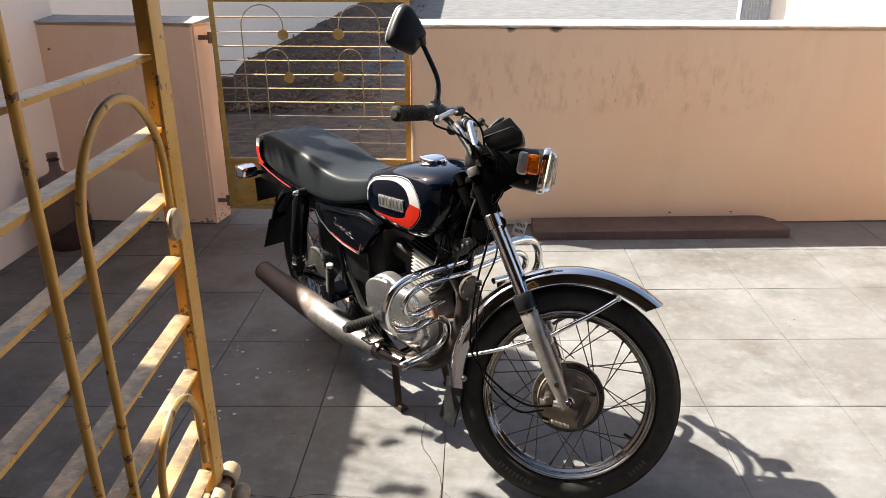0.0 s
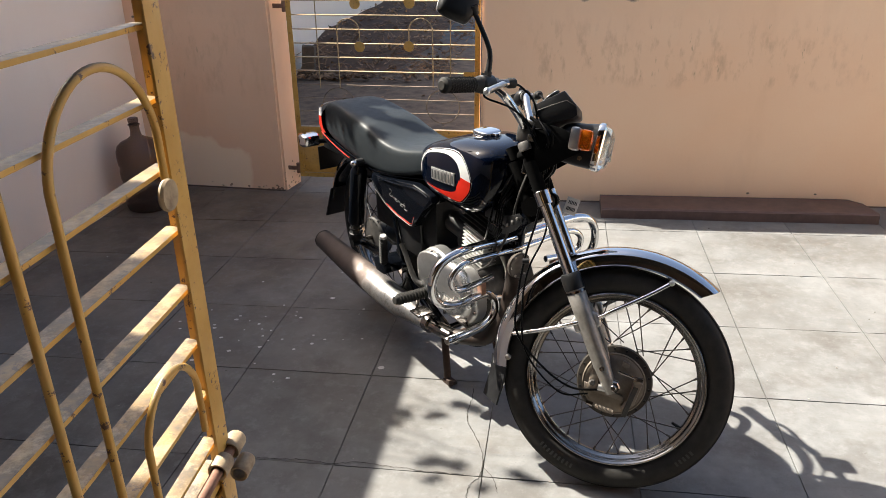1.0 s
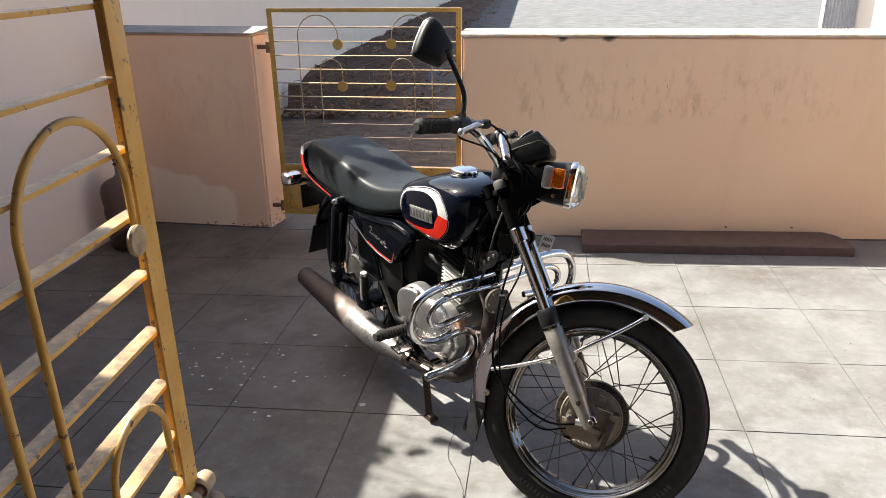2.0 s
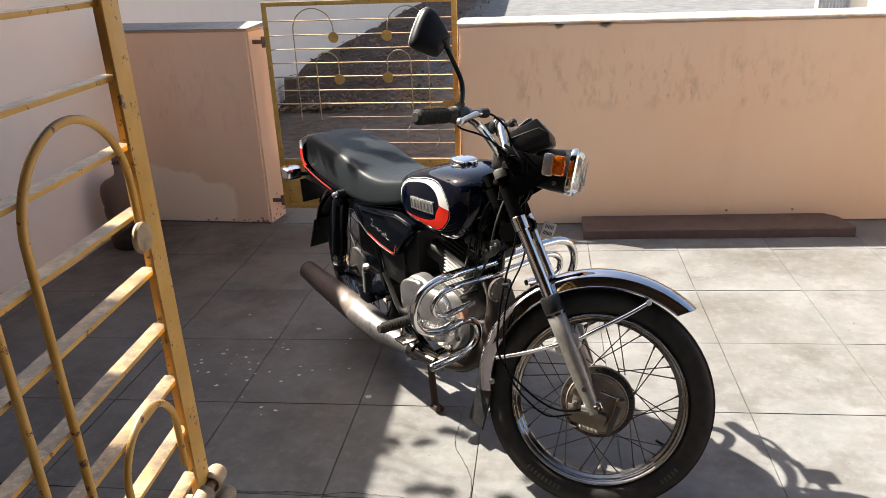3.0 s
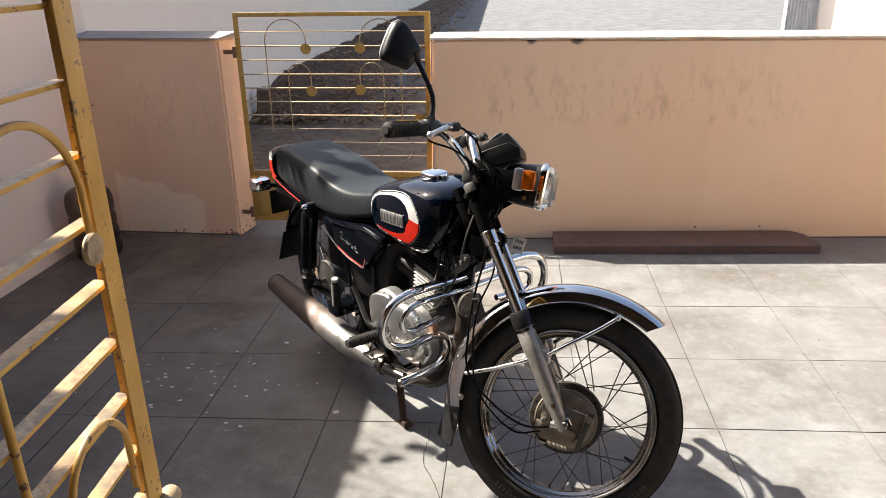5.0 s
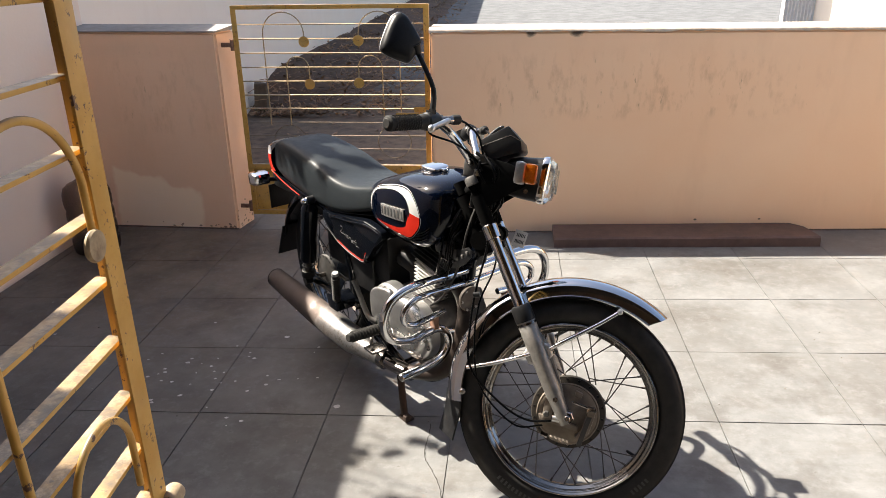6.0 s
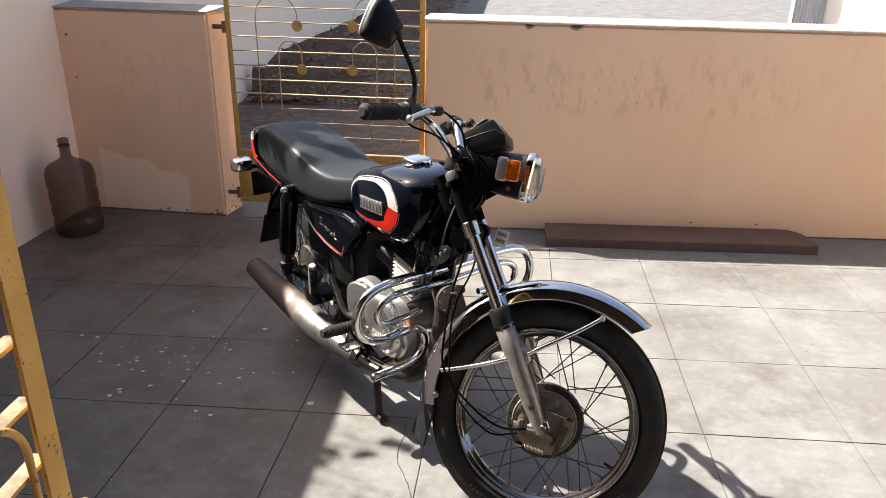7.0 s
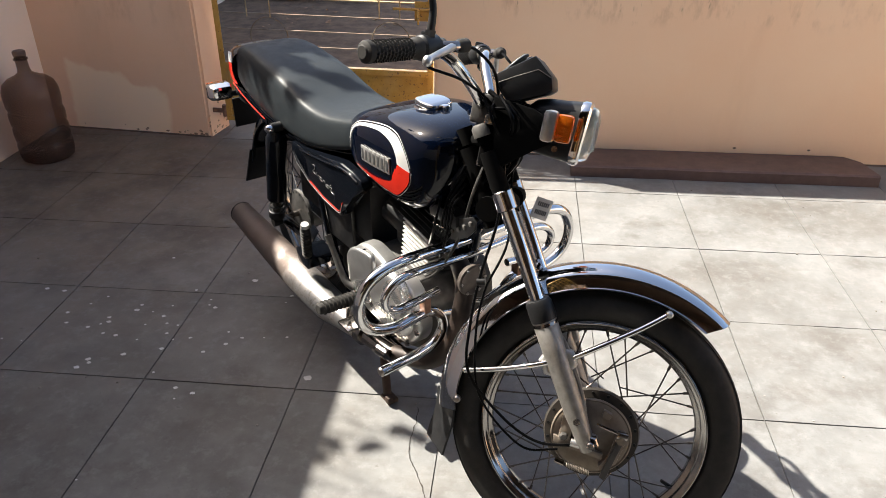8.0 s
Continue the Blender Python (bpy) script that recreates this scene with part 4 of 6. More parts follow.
part("torque_arm", prism([(FC[0] - 0.075, FC[1] - 0.008), (FC[0] + 0.03, FC[1] - 0.022), (FC[0] + 0.03, FC[1] - 0.036), (FC[0] - 0.07, FC[1] - 0.026)], -0.080, -0.070, 0.003), PLATEALLOY, fw, m=STEER)
sp = [(FC[0] - 0.036 + 0.00045 * i, -0.083 + 0.0055 * math.cos(i * 0.8), FC[1] - 0.062 - 0.00006 * i + 0.0055 * math.sin(i * 0.8)) for i in range(110)]
part("return_spring", tube(sp, 0.0013, 5), PLATEALLOY, fw, m=STEER)
part("axle_nut", lathe([(0.017, -0.078), (0.017, -0.094), (0.014, -0.097)], (FC[0], 0, FC[1]), "Y", 6), OLDCHROME, fw, m=STEER, smooth=20)
part("axle_end", lathe([(0.008, -0.094), (0.008, -0.106), (0.006, -0.108)], (FC[0], 0, FC[1]), "Y", 14), OLDCHROME, fw, m=STEER)

part("link_rod", tube([(FC[0] + 0.004, -0.084, FC[1] + 0.040), (FC[0] + 0.058, -0.086, FC[1] + 0.031)], 0.0030, 8), OLDCHROME, fw, m=STEER)
part("link_end", box((FC[0] + 0.046, -0.092, FC[1] + 0.024), (FC[0] + 0.068, -0.080, FC[1] + 0.037), 0.002), OLDCHROME, fw, m=STEER)
part("cable_adjuster", tube([(FC[0] - 0.060, -0.085, FC[1] - 0.058), (FC[0] - 0.042, -0.085, FC[1] - 0.061)], 0.0065, 8), OLDCHROME, fw, m=STEER)
part("plate_rim", lathe([(0.079, -0.0555), (0.082, -0.0585), (0.079, -0.0615), (0.076, -0.0600)], (FC[0], 0, FC[1]), "Y", 48, True), DIRTYALLOY, fw, m=STEER)

# ---- fork ----
FY = 0.084
LEAN = radians(30.4)      # the legs stand a little flatter than the steering axis
ALONG = Vector((-math.sin(LEAN), 0, math.cos(LEAN)))


def on_fork(s, y, off=0.0):
    """A point of a fork leg s metres above the axle's height along the leg."""
    base = Vector((FC[0] - 0.012, y, FC[1] + 0.0))
    return base + ALONG * s + Vector((math.cos(LEAN), 0, math.sin(LEAN))) * off


SHROUD = plain("dull_black_steel", (0.0012, 0.0012, 0.0013), (0.0026, 0.0025, 0.0024), 0.8, scale=60, rough2=0.9, spec=0.05)
SLIDER = plain("dirty_slider_alloy", (0.15, 0.139, 0.125), (0.38, 0.363, 0.338), 0.38, 0.8, scale=26, rough2=0.6, bumps=0.12)


def fork_leg(side):
    y = FY * side
    leg = part("fork_slider", tube([on_fork(-0.022, y), on_fork(0.0, y), on_fork(0.03, y), on_fork(0.06, y), on_fork(0.16, y), on_fork(0.262, y), on_fork(0.268, y)],
                                   [0.015, 0.0185, 0.0195, 0.0220, 0.0240, 0.0248, 0.0225], 24), SLIDER, bike, "grey cast-alloy fork slider", m=STEER)
    part("dust_seal", tube([on_fork(0.262, y), on_fork(0.270, y), on_fork(0.298, y), on_fork(0.305, y)], [0.0262, 0.0268, 0.0262, 0.0225], 20), MATT, leg, m=STEER)
    part("fork_tube", tube([on_fork(0.30, y), on_fork(0.44, y), on_fork(0.545, y)], 0.0155, 18), CHROME, leg, "bright chrome fork tube", m=STEER)
    part("clamp_cover", tube([on_fork(0.490, y), on_fork(0.492, y), on_fork(0.528, y), on_fork(0.53, y)], [0.0165, 0.0210, 0.0210, 0.019], 20), CHROME, leg, m=STEER)
    part("upper_shroud", tube([on_fork(0.53, y), on_fork(0.56, y), on_fork(0.610, y)], [0.018, 0.0185, 0.017], 18), SHROUD, leg, m=STEER)
    part("axle_lug", box((FC[0] - 0.028, min(y * 0.84, y * 1.08), FC[1] - 0.014), (FC[0] + 0.013, max(y * 0.84, y * 1.08), FC[1] + 0.016), 0.009), ALLOY, leg, m=STEER)
    for o in (-1, 1):
        lug = add_tube(bmesh.new(), [on_fork(0.150, y, o * 0.012), on_fork(0.160, y, o * 0.026), on_fork(0.182, y, o * 0.027), on_fork(0.194, y, o * 0.012)], [0.009, 0.0105, 0.0105, 0.009], 12)
        part("stay_boss", lug, ALLOY, leg, m=STEER)
    part("slider_rib", tube([on_fork(0.05, y, 0.019), on_fork(0.09, y, 0.0235), on_fork(0.145, y, 0.0255), on_fork(0.20, y, 0.0245), on_fork(0.225, y, 0.021)], [0.003, 0.0050, 0.0060, 0.0055, 0.003], 8, per=3), SLIDER, leg, m=STEER)
    part("clip_ring", tube([on_fork(0.252, y), on_fork(0.258, y)], 0.0255, 20), OLDCHROME, leg, m=STEER)
    part("drain_bolt", tube([on_fork(0.050, y * 1.20), on_fork(0.050, y * 1.32)], 0.007, 6), OLDCHROME, leg, m=STEER)
    return leg


fork_leg(-1), fork_leg(1)
lower = bmesh.new()
for s in (-1, 1):
    add_tube(lower, [on_fork(0.50, s * FY), on_fork(0.50, s * 0.03)], 0.022, 14)
add_tube(lower, [on_fork(0.50, 0.04, -0.045), on_fork(0.50, -0.04, -0.045)], 0.026, 12)
add_tube(lower, [on_fork(0.46, 0, -0.045), on_fork(0.63, 0, -0.045)], 0.026, 16)
part("fork_yoke", lower, SHROUD, bike, m=STEER)
top = bmesh.new()
add_tube(top, [on_fork(0.635, FY), on_fork(0.64, 0.0, -0.03), on_fork(0.635, -FY)], 0.013, 12)
add_tube(top, [on_fork(0.635, 0, -0.045), on_fork(0.67, 0, -0.045)], 0.017, 12)
part("top_yoke", top, SHROUD, bike, m=STEER)
for s in (-1, 1):
    part("fork_cap", tube([on_fork(0.64, s * FY), on_fork(0.658, s * FY), on_fork(0.664, s * FY)], [0.017, 0.017, 0.012], 12), DARKALLOY, bike, m=STEER)

# ---- front mudguard ----


def mudguard(c, r0, a0, a1, half, n=40, grow=0.0, tip=0.0, tuck=0.0):
    """A curved strip with a crowned section and rolled edges."""
    edge = [(1.0, -0.0275), (0.968, -0.0195), (0.928, -0.0110), (0.885, -0.0035), (0.845, 0.0010), (0.66, 0.0082), (0.35, 0.0137)]
    lip_ = [(half - 0.001, -0.0295), (half + 0.0030, -0.0310), (half + 0.0034, -0.0285)]
    inner = [(0.86, -0.014), (0.56, 0.0060)]
    sec = [(-y, z) for y, z in lip_] + [(-half * k, z) for k, z in edge] + [(0, 0.0157)] + [(half * k, z) for k, z in edge[::-1]] + lip_[::-1] + \
          [(half * k, z) for k, z in inner] + [(0, 0.0130)] + [(-half * k, z) for k, z in inner[::-1]]
    rings = []
    for i in range(n + 1):
        u = i / n
        a = radians(a0 + (a1 - a0) * u)
        r = r0 + grow * (1 - u) - tuck * max(0.0, (u - 0.6) / 0.4) ** 1.5
        cut = tip * max(0.0, 1 - i / 2.5)      # the front corners are cut back
        rings.append([(c[0] + (r + h) * math.cos(a + cut * (0.016 - h)), y, c[1] + (r + h) * math.sin(a + cut * (0.016 - h))) for y, h in sec])
    return loft(rings)


mg = part("front_mudguard", mudguard(FC, 0.330, 53.8, 186, 0.047, n=48, grow=0.011, tip=1.7, tuck=0.015), CHROME, bike, "mirror-bright chrome front mudguard", m=STEER, smooth=55)
fl = loft([[(0.916 + 0.004 * math.sin(j * 0.9), -0.047, 0.276 - 0.024 * j), (0.916 + 0.004 * math.sin(j * 0.9), 0.047, 0.276 - 0.024 * j),
            (0.921 + 0.004 * math.sin(j * 0.9), 0.047, 0.276 - 0.024 * j), (0.921 + 0.004 * math.sin(j * 0.9), -0.047, 0.276 - 0.024 * j)] for j in range(6)])
part("mud_flap", fl, MATT, mg, "black rubber mud flap", m=STEER @ Matrix.Translation((0.919, 0, 0)) @ Matrix.Rotation(radians(34), 4, "Z") @ Matrix.Translation((-0.919, 0, 0)))
for s in (-1, 1):
    part("stay", tube([(1.321, s * 0.053, 0.586), (1.27, s * 0.07, 0.545), (1.195, s * 0.092, 0.492), (1.163, s * 0.091, 0.466)], 0.0058, 10, per=4), CHROME, mg, m=STEER)
    part("stay", tube([(0.952, s * 0.053, 0.366), (1.02, s * 0.075, 0.396), (1.085, s * 0.092, 0.428), (1.121, s * 0.091, 0.446)], 0.0058, 10, per=4), CHROME, mg, m=STEER)
    part("stay_bolt", lathe([(0.0075, 0.050 * s), (0.0075, 0.057 * s), (0.006, 0.060 * s), (0.004, 0.0615 * s), (0.001, 0.062 * s)], (1.321, 0, 0.586), "Y", 16), POLISHED, mg, m=STEER)
    part("stay_bolt", lathe([(0.008, 0.050 * s), (0.008, 0.058 * s), (0.005, 0.061 * s)], (0.949, 0, 0.300), "Y", 12), OLDCHROME, mg, m=STEER)

# ---- headlamp, instruments, bars ----
def rounded(cx, rings, m=None, count=36, nn=5.0):
    """Loft of rounded rectangles: (x, half width, z low, z high, slope)."""
    out = []
    for x, w, z0, z1, sl in rings:
        zc, h = (z0 + z1) / 2, (z1 - z0) / 2
        out.append([(x + sl * (z - zc), y, z) for y, z in sell(0, zc, w, h, nn, count)])
    return loft(out)


hl = part("headlamp", rounded(0, [(0.962, 0.050, 0.856, 0.922, 0.1), (0.978, 0.068, 0.843, 0.938, 0.1), (1.000, 0.075, 0.838, 0.944, 0.1), (1.03, 0.080, 0.834, 0.946, 0.1), (1.072, 0.086, 0.831, 0.951, 0.06)]), MATT, bike, "black rectangular headlamp shell", m=STEER)
bz = []
for x, w, z0, z1 in ((1.066, 0.0865, 0.8305, 0.9515), (1.072, 0.089, 0.828, 0.954), (1.082, 0.0885, 0.8285, 0.9535), (1.086, 0.084, 0.833, 0.949), (1.080, 0.081, 0.836, 0.946), (1.066, 0.078, 0.838, 0.944)):
    zc, h = (z0 + z1) / 2, (z1 - z0) / 2
    bz.append([(x + 0.05 * (z - zc), y, z) for y, z in sell(0, zc, w, h, 6, 36)])
part("bezel", loft(bz, caps=False), CHROME, hl, "chrome headlamp rim", m=STEER)
lens = rounded(0, [(1.076, 0.080, 0.837, 0.945, 0.05), (1.092, 0.0790, 0.8380, 0.9440, 0.05), (1.100, 0.074, 0.842, 0.940, 0.05), (1.105, 0.055, 0.856, 0.926, 0.05), (1.107, 0.03, 0.874, 0.908, 0.05)])
part("lens", lens, LENS, hl, "clear ribbed glass lens", m=STEER)
rib = bmesh.new()
for i in range(-6, 7):
    xx = 1.1075 - 0.5 * (i * 0.0105) ** 2 * 3.0
    add_box(rib, (xx - 0.006, i * 0.0105 - 0.0014, 0.860), (xx + 0.0008, i * 0.0105 + 0.0014, 0.922), 0.0005)
part("lens_rib", rib, LENS, hl, m=STEER)
part("reflector", rounded(0, [(1.02, 0.02, 0.88, 0.902, 0), (1.03, 0.045, 0.862, 0.92, 0), (1.055, 0.066, 0.848, 0.934, 0), (1.072, 0.074, 0.842, 0.940, 0.05)]), OLDCHROME, hl, m=STEER)
for s in (-1, 1):
    part("lamp_bracket", prism([(0.905, 0.93), (0.93, 0.79), (1.0, 0.845), (1.035, 0.868), (1.03, 0.90), (0.985, 0.92)], s * 0.088 - 0.004, s * 0.088 + 0.004, 0.003), SHROUD, bike, m=STEER)
    part("lamp_screw", lathe([(0.006, s * 0.083), (0.006, s * 0.089)], (1.036, 0, 0.855), "Y", 10), OLDCHROME, hl, m=STEER)
    yy = s * 0.148
    ind = part("indicator", box((1.010, yy - 0.030, 0.870), (1.034, yy + 0.030, 0.926), 0.008), POLISHED, bike, "chrome-backed turn indicator", m=STEER)
    part("lens", box((1.0342, yy - 0.0275, 0.873), (1.064, yy + 0.0275, 0.923), 0.008), AMBER, ind, "amber plastic lens", m=STEER)
    part("stem", tube([(1.022, s * 0.086, 0.900), (1.022, yy - s * 0.028, 0.900)], 0.010, 12), MATT, ind, m=STEER)

# instrument box: two dial housings in one black case
ci = prism([(0.8985, 0.970), (0.9035, 0.9485), (0.932, 0.921), (0.9985, 0.950), (1.010, 0.960), (1.003, 0.984), (0.966, 1.016)], -0.085, 0.085, 0.005)
cl = part("instrument_case", ci, MATT, bike, "black plastic instrument case", m=STEER)
# case seam; the highlight along it is given as a paler colour
for y in (-0.0856, 0.0856):
    part("seam", tube([(0.9025, y, 0.9530), (0.940, y, 0.9735), (0.976, y, 0.9915), (1.003, y, 0.981)], 0.0009, 6), DARKALLOY, cl, "seam ridge, its highlight put in a paler metal", m=STEER)
face = Matrix.Translation((0.9265, 0, 0.990)) @ Matrix.Rotation(radians(-50), 4, "Y")
for s in (-1, 1):
    part("dial", lathe([(0.034, 0.0), (0.034, 0.003), (0.031, 0.0045)], (0, 0.040 * s, 0), "Z", 28), MATT, cl, "round instrument dial", m=STEER @ face)
    part("dial_glass", lathe([(0.030, 0.0046), (0.029, 0.0065)], (0, 0.040 * s, 0), "Z", 28), LENS, cl, m=STEER @ face)
for s in (-1, 1):
    part("meter_mount", tube([(0.945, s * 0.04, 0.93), (0.93, s * 0.04, 0.885)], 0.010, 10), MATT, cl, m=STEER)

# handlebar: clamped at the yoke, rising, then sweeping back to the grips
BARS = {-1: [(0.872, -0.03, 0.905), (0.877, -0.054, 0.911), (0.867, -0.072, 0.928), (0.846, -0.092, 0.953), (0.823, -0.115, 0.976), (0.806, -0.150, 0.988), (0.789, -0.192, 0.991), (0.716, -0.315, 0.962)],
        1: [(0.872, 0.03, 0.905), (0.877, 0.054, 0.913), (0.868, 0.075, 0.938), (0.850, 0.100, 0.972), (0.838, 0.125, 0.997), (0.833, 0.155, 1.008), (0.818, 0.205, 1.010), (0.750, 0.352, 1.000)]}
bar = part("handlebar", tube(BARS[-1][::-1] + BARS[1], 0.0112, 14, per=5), CHROME, bike, "chromed handlebar, knocked slightly askew", m=STEER)
for s in (-1, 1):
    part("bar_clamp", box((0.860, s * 0.042 - 0.013, 0.872), (0.902, s * 0.042 + 0.013, 0.930), 0.006), DARKALLOY, bar, m=STEER)
for s in (-1, 1):
    e = Vector(BARS[s][-1])
    d = (Vector(BARS[s][-2]) - e).normalized()
    gp = [e - d * 0.004 + d * k for k in (0, 0.004, 0.012, 0.014, 0.112, 0.116, 0.125)]
    gr = part("grip", tube(gp, [0.013, 0.0185, 0.0195, 0.0165, 0.0165, 0.0195, 0.0195], 20), RUBBER, bike, "black ribbed rubber grip", m=STEER)
    rb = bmesh.new()
    u0 = d.orthogonal().normalized()
    v0 = d.cross(u0)
    for i in range(11):
        for k in range(16):
            a = 2 * math.pi * (k + 0.5 * (i % 2)) / 16
            o = math.cos(a) * u0 + math.sin(a) * v0
            q = e + d * (0.016 + i * 0.008) + o * 0.0168
            for v in bmesh.ops.create_cube(rb, size=0.0042)["verts"]:
                v.co += q
    part("grip_knob", rb, RUBBER, gr, m=STEER, smooth=0)
    part("bar_end", tube([e - d * 0.0045, e - d * 0.0062], [0.0125, 0.0105], 16), RUBBER, gr, m=STEER)
    sw = [e + d * k for k in (0.122, 0.126, 0.160, 0.166)]
    part("switch_housing", tube(sw, [0.019, 0.0225, 0.0225, 0.018], 18), MATT, bike, m=STEER)
    part("switch_button", box((e + d * 0.145)[:] and tuple((e + d * 0.145) + Vector((-0.016, -0.008, 0.012))), tuple((e + d * 0.145) + Vector((0.002, 0.008, 0.026))), 0.003), MATT, bike, m=STEER)
    p0 = e + d * 0.150
    lv = part("lever_perch", tube([p0, p0 + d * 0.03], [0.016, 0.0155], 14), DARKALLOY, bike, m=STEER)
    pv = p0 + d * 0.016 + Vector((0.030, 0, 0.006))
    part("lever_pivot", tube([p0 + d * 0.014, pv, pv + d * 0.014], [0.011, 0.010, 0.010], 10), OLDCHROME, lv, m=STEER)
    part("lever_boot", tube([pv + d * 0.008, pv + d * 0.014, pv + d * 0.034, pv + d * 0.04], [0.009, 0.0125, 0.0125, 0.006], 12), RUBBER, lv, m=STEER)
    tip = pv - d * 0.110 + Vector((0.036, 0, -0.012 if s < 0 else -0.034))
    part("brake_lever", tube([pv, pv - d * 0.04 + Vector((0.014, 0, -0.003)), pv - d * 0.085 + Vector((0.027, 0, -0.008)), tip], [0.0075, 0.0068, 0.006, 0.007], 10, per=4), POLISHED, lv, "polished alloy lever", m=STEER)
    part("lever_ball", lathe([(0.003, -0.0095), (0.007, -0.007), (0.0095, 0.0), (0.007, 0.007), (0.003, 0.0095)], tuple(tip), "Z", 16), POLISHED, lv, m=STEER)
    part("lever_cable", tube([pv + d * 0.035, pv + d * 0.06 + Vector((0.008, 0, -0.012)), pv + d * 0.085 + Vector((0.03, 0, -0.05)), Vector((0.915, s * 0.02, 0.885)), Vector((0.935, -s * 0.01, 0.80))], 0.0030, 8, per=5), CABLE, lv, m=STEER)
    part("throttle_cable", tube([e + d * 0.14 + Vector((0, 0, -0.018)), e + d * 0.15 + Vector((0.004, 0, -0.034)), e + d * 0.20 + Vector((0.035, 0, -0.055)), Vector((0.895, s * 0.055, 0.915)), Vector((0.915, s * 0.03, 0.875))], 0.0028, 8, per=5), CABLE, lv, m=STEER)

# mirror on the right bar
mr = part("mirror_stem", tube([(0.789, -0.198, 0.992), (0.789, -0.199, 1.015), (0.787, -0.200, 1.056), (0.776, -0.203, 1.085), (0.746, -0.208, 1.132), (0.734, -0.210, 1.150)], [0.0085, 0.008, 0.0062, 0.006, 0.006, 0.006], 12, per=4), MATT, bike, "black bent mirror stem", m=STEER)
part("stem_nut", tube([(0.789, -0.198, 1.003), (0.789, -0.199, 1.020)], 0.0105, 6), MATT, mr, m=STEER, smooth=20)
outline = [(-0.024, 0.058), (-0.003, 0.050), (0.033, 0.010), (0.042, -0.010), (0.022, -0.053), (0.004, -0.058), (-0.046, -0.048), (-0.058, -0.033), (-0.049, 0.014), (-0.038, 0.045)]
ol = [Vector((x, y, 0)) for x, y in outline]
ol = spline(ol + [ol[0]], 4)[:-1]
shell = loft([[q * k + Vector((0, 0, h)) for q in ol] for k, h in ((0.30, 0.0215), (0.70, 0.0195), (0.87, 0.0155), (0.95, 0.0095), (1.0, 0.0), (1.0, -0.006), (0.955, -0.006), (0.955, -0.003))])
MIRROR = Matrix(((0.834, -0.028, 0.552, 0.700), (0.552, 0.042, -0.833, -0.222), (0.0, 0.999, 0.050, 1.180), (0, 0, 0, 1)))
mh = part("mirror_head", shell, MATT, bike, "black plastic mirror housing", m=STEER @ MIRROR)
part("mirror_glass", loft([[q * 0.95 - Vector((0, 0, 0.0032)) for q in ol], [q * 0.95 - Vector((0, 0, 0.0042)) for q in ol]]), CHROME, mh, m=STEER @ MIRROR)
# paler rim that paints in the sunlit edge of the housing
part("mirror_rim", tube([q * 0.985 - Vector((0, 0, 0.0065)) for q in ol + ol[:1]], 0.0022, 6, False), GREYDECAL, mh, "mirror edge, its sunlit line painted as a paler rim", m=STEER @ MIRROR)
part("mirror_ball", tube([(0.735, -0.210, 1.148), (0.728, -0.220, 1.166)], [0.009, 0.013], 12), MATT, mh, m=STEER)

# front number plate, its number as plain bars
pl = Matrix.Translation((1.034, -0.02, 0.729)) @ Matrix.Rotation(radians(10), 4, "Y") @ Matrix.Rotation(radians(-66), 4, "Z") @ Matrix.Diagonal((0.6, 0.40, 0.78, 1))
np_ = part("number_plate", box((-0.0015, -0.045, -0.028), (0.0015, 0.045, 0.028), 0.001), PLATEWHITE, bike, "small off-white plate with dark unreadable marks", m=STEER @ pl)
for row, cells in ((0.012, 6), (-0.010, 7)):
    bm = bmesh.new()
    for k in range(cells):
        y = -0.032 + 0.064 * (k + 0.5) / cells
        for sgn in (-1, 1):
            add_box(bm, (sgn * 0.0019 - 0.0004, y - 0.0032, row - 0.006), (sgn * 0.0019 + 0.0004, y + 0.0032, row + 0.006))
    part("plate_bars", bm, INK, np_, m=STEER @ pl, smooth=0)

# ---- tank ----
TX = [0.455, 0.475, 0.52, 0.60, 0.68, 0.76, 0.81, 0.845, 0.866, 0.876]
TW = [0.060, 0.092, 0.112, 0.125, 0.131, 0.131, 0.122, 0.101, 0.070, 0.030]
T0 = [0.700, 0.672, 0.655, 0.645, 0.640, 0.646, 0.668, 0.704, 0.745, 0.775]
T1 = [0.775, 0.792, 0.811, 0.837, 0.855, 0.862, 0.862, 0.855, 0.840, 0.812]
TN = 3.8


def smooth_at(xs, ys, x):
    """Monotone-looking cubic through the table."""
    i = max(0, min(len(xs) - 2, int(np.searchsorted(xs, x)) - 1))
    h = xs[i + 1] - xs[i]
    t = (x - xs[i]) / h
    m0 = (ys[i + 1] - ys[max(i - 1, 0)]) / (xs[i + 1] - xs[max(i - 1, 0)])
    m1 = (ys[min(i + 2, len(xs) - 1)] - ys[i]) / (xs[min(i + 2, len(xs) - 1)] - xs[i])
    return (2 * t ** 3 - 3 * t * t + 1) * ys[i] + (t ** 3 - 2 * t * t + t) * h * m0 + (-2 * t ** 3 + 3 * t * t) * ys[i + 1] + (t ** 3 - t * t) * h * m1


def tank_at(x):
    w, z0, z1 = (smooth_at(TX, q, x) for q in (TW, T0, T1))
    return w, (z0 + z1) / 2, (z1 - z0) / 2


def tank_side(x, z):
    w, zc, h = tank_at(x)
    return w * max(0.0, 1 - min(1, abs((z - zc) / h)) ** TN) ** (1 / TN)


rings = []
for i in range(49):
    x = TX[0] + (TX[-1] - TX[0]) * (0.5 - 0.5 * math.cos(math.pi * i / 48))
    w, zc, h = tank_at(x)
    rings.append([(x, y, z) for y, z in sell(0, zc, w, h, TN, 64)])
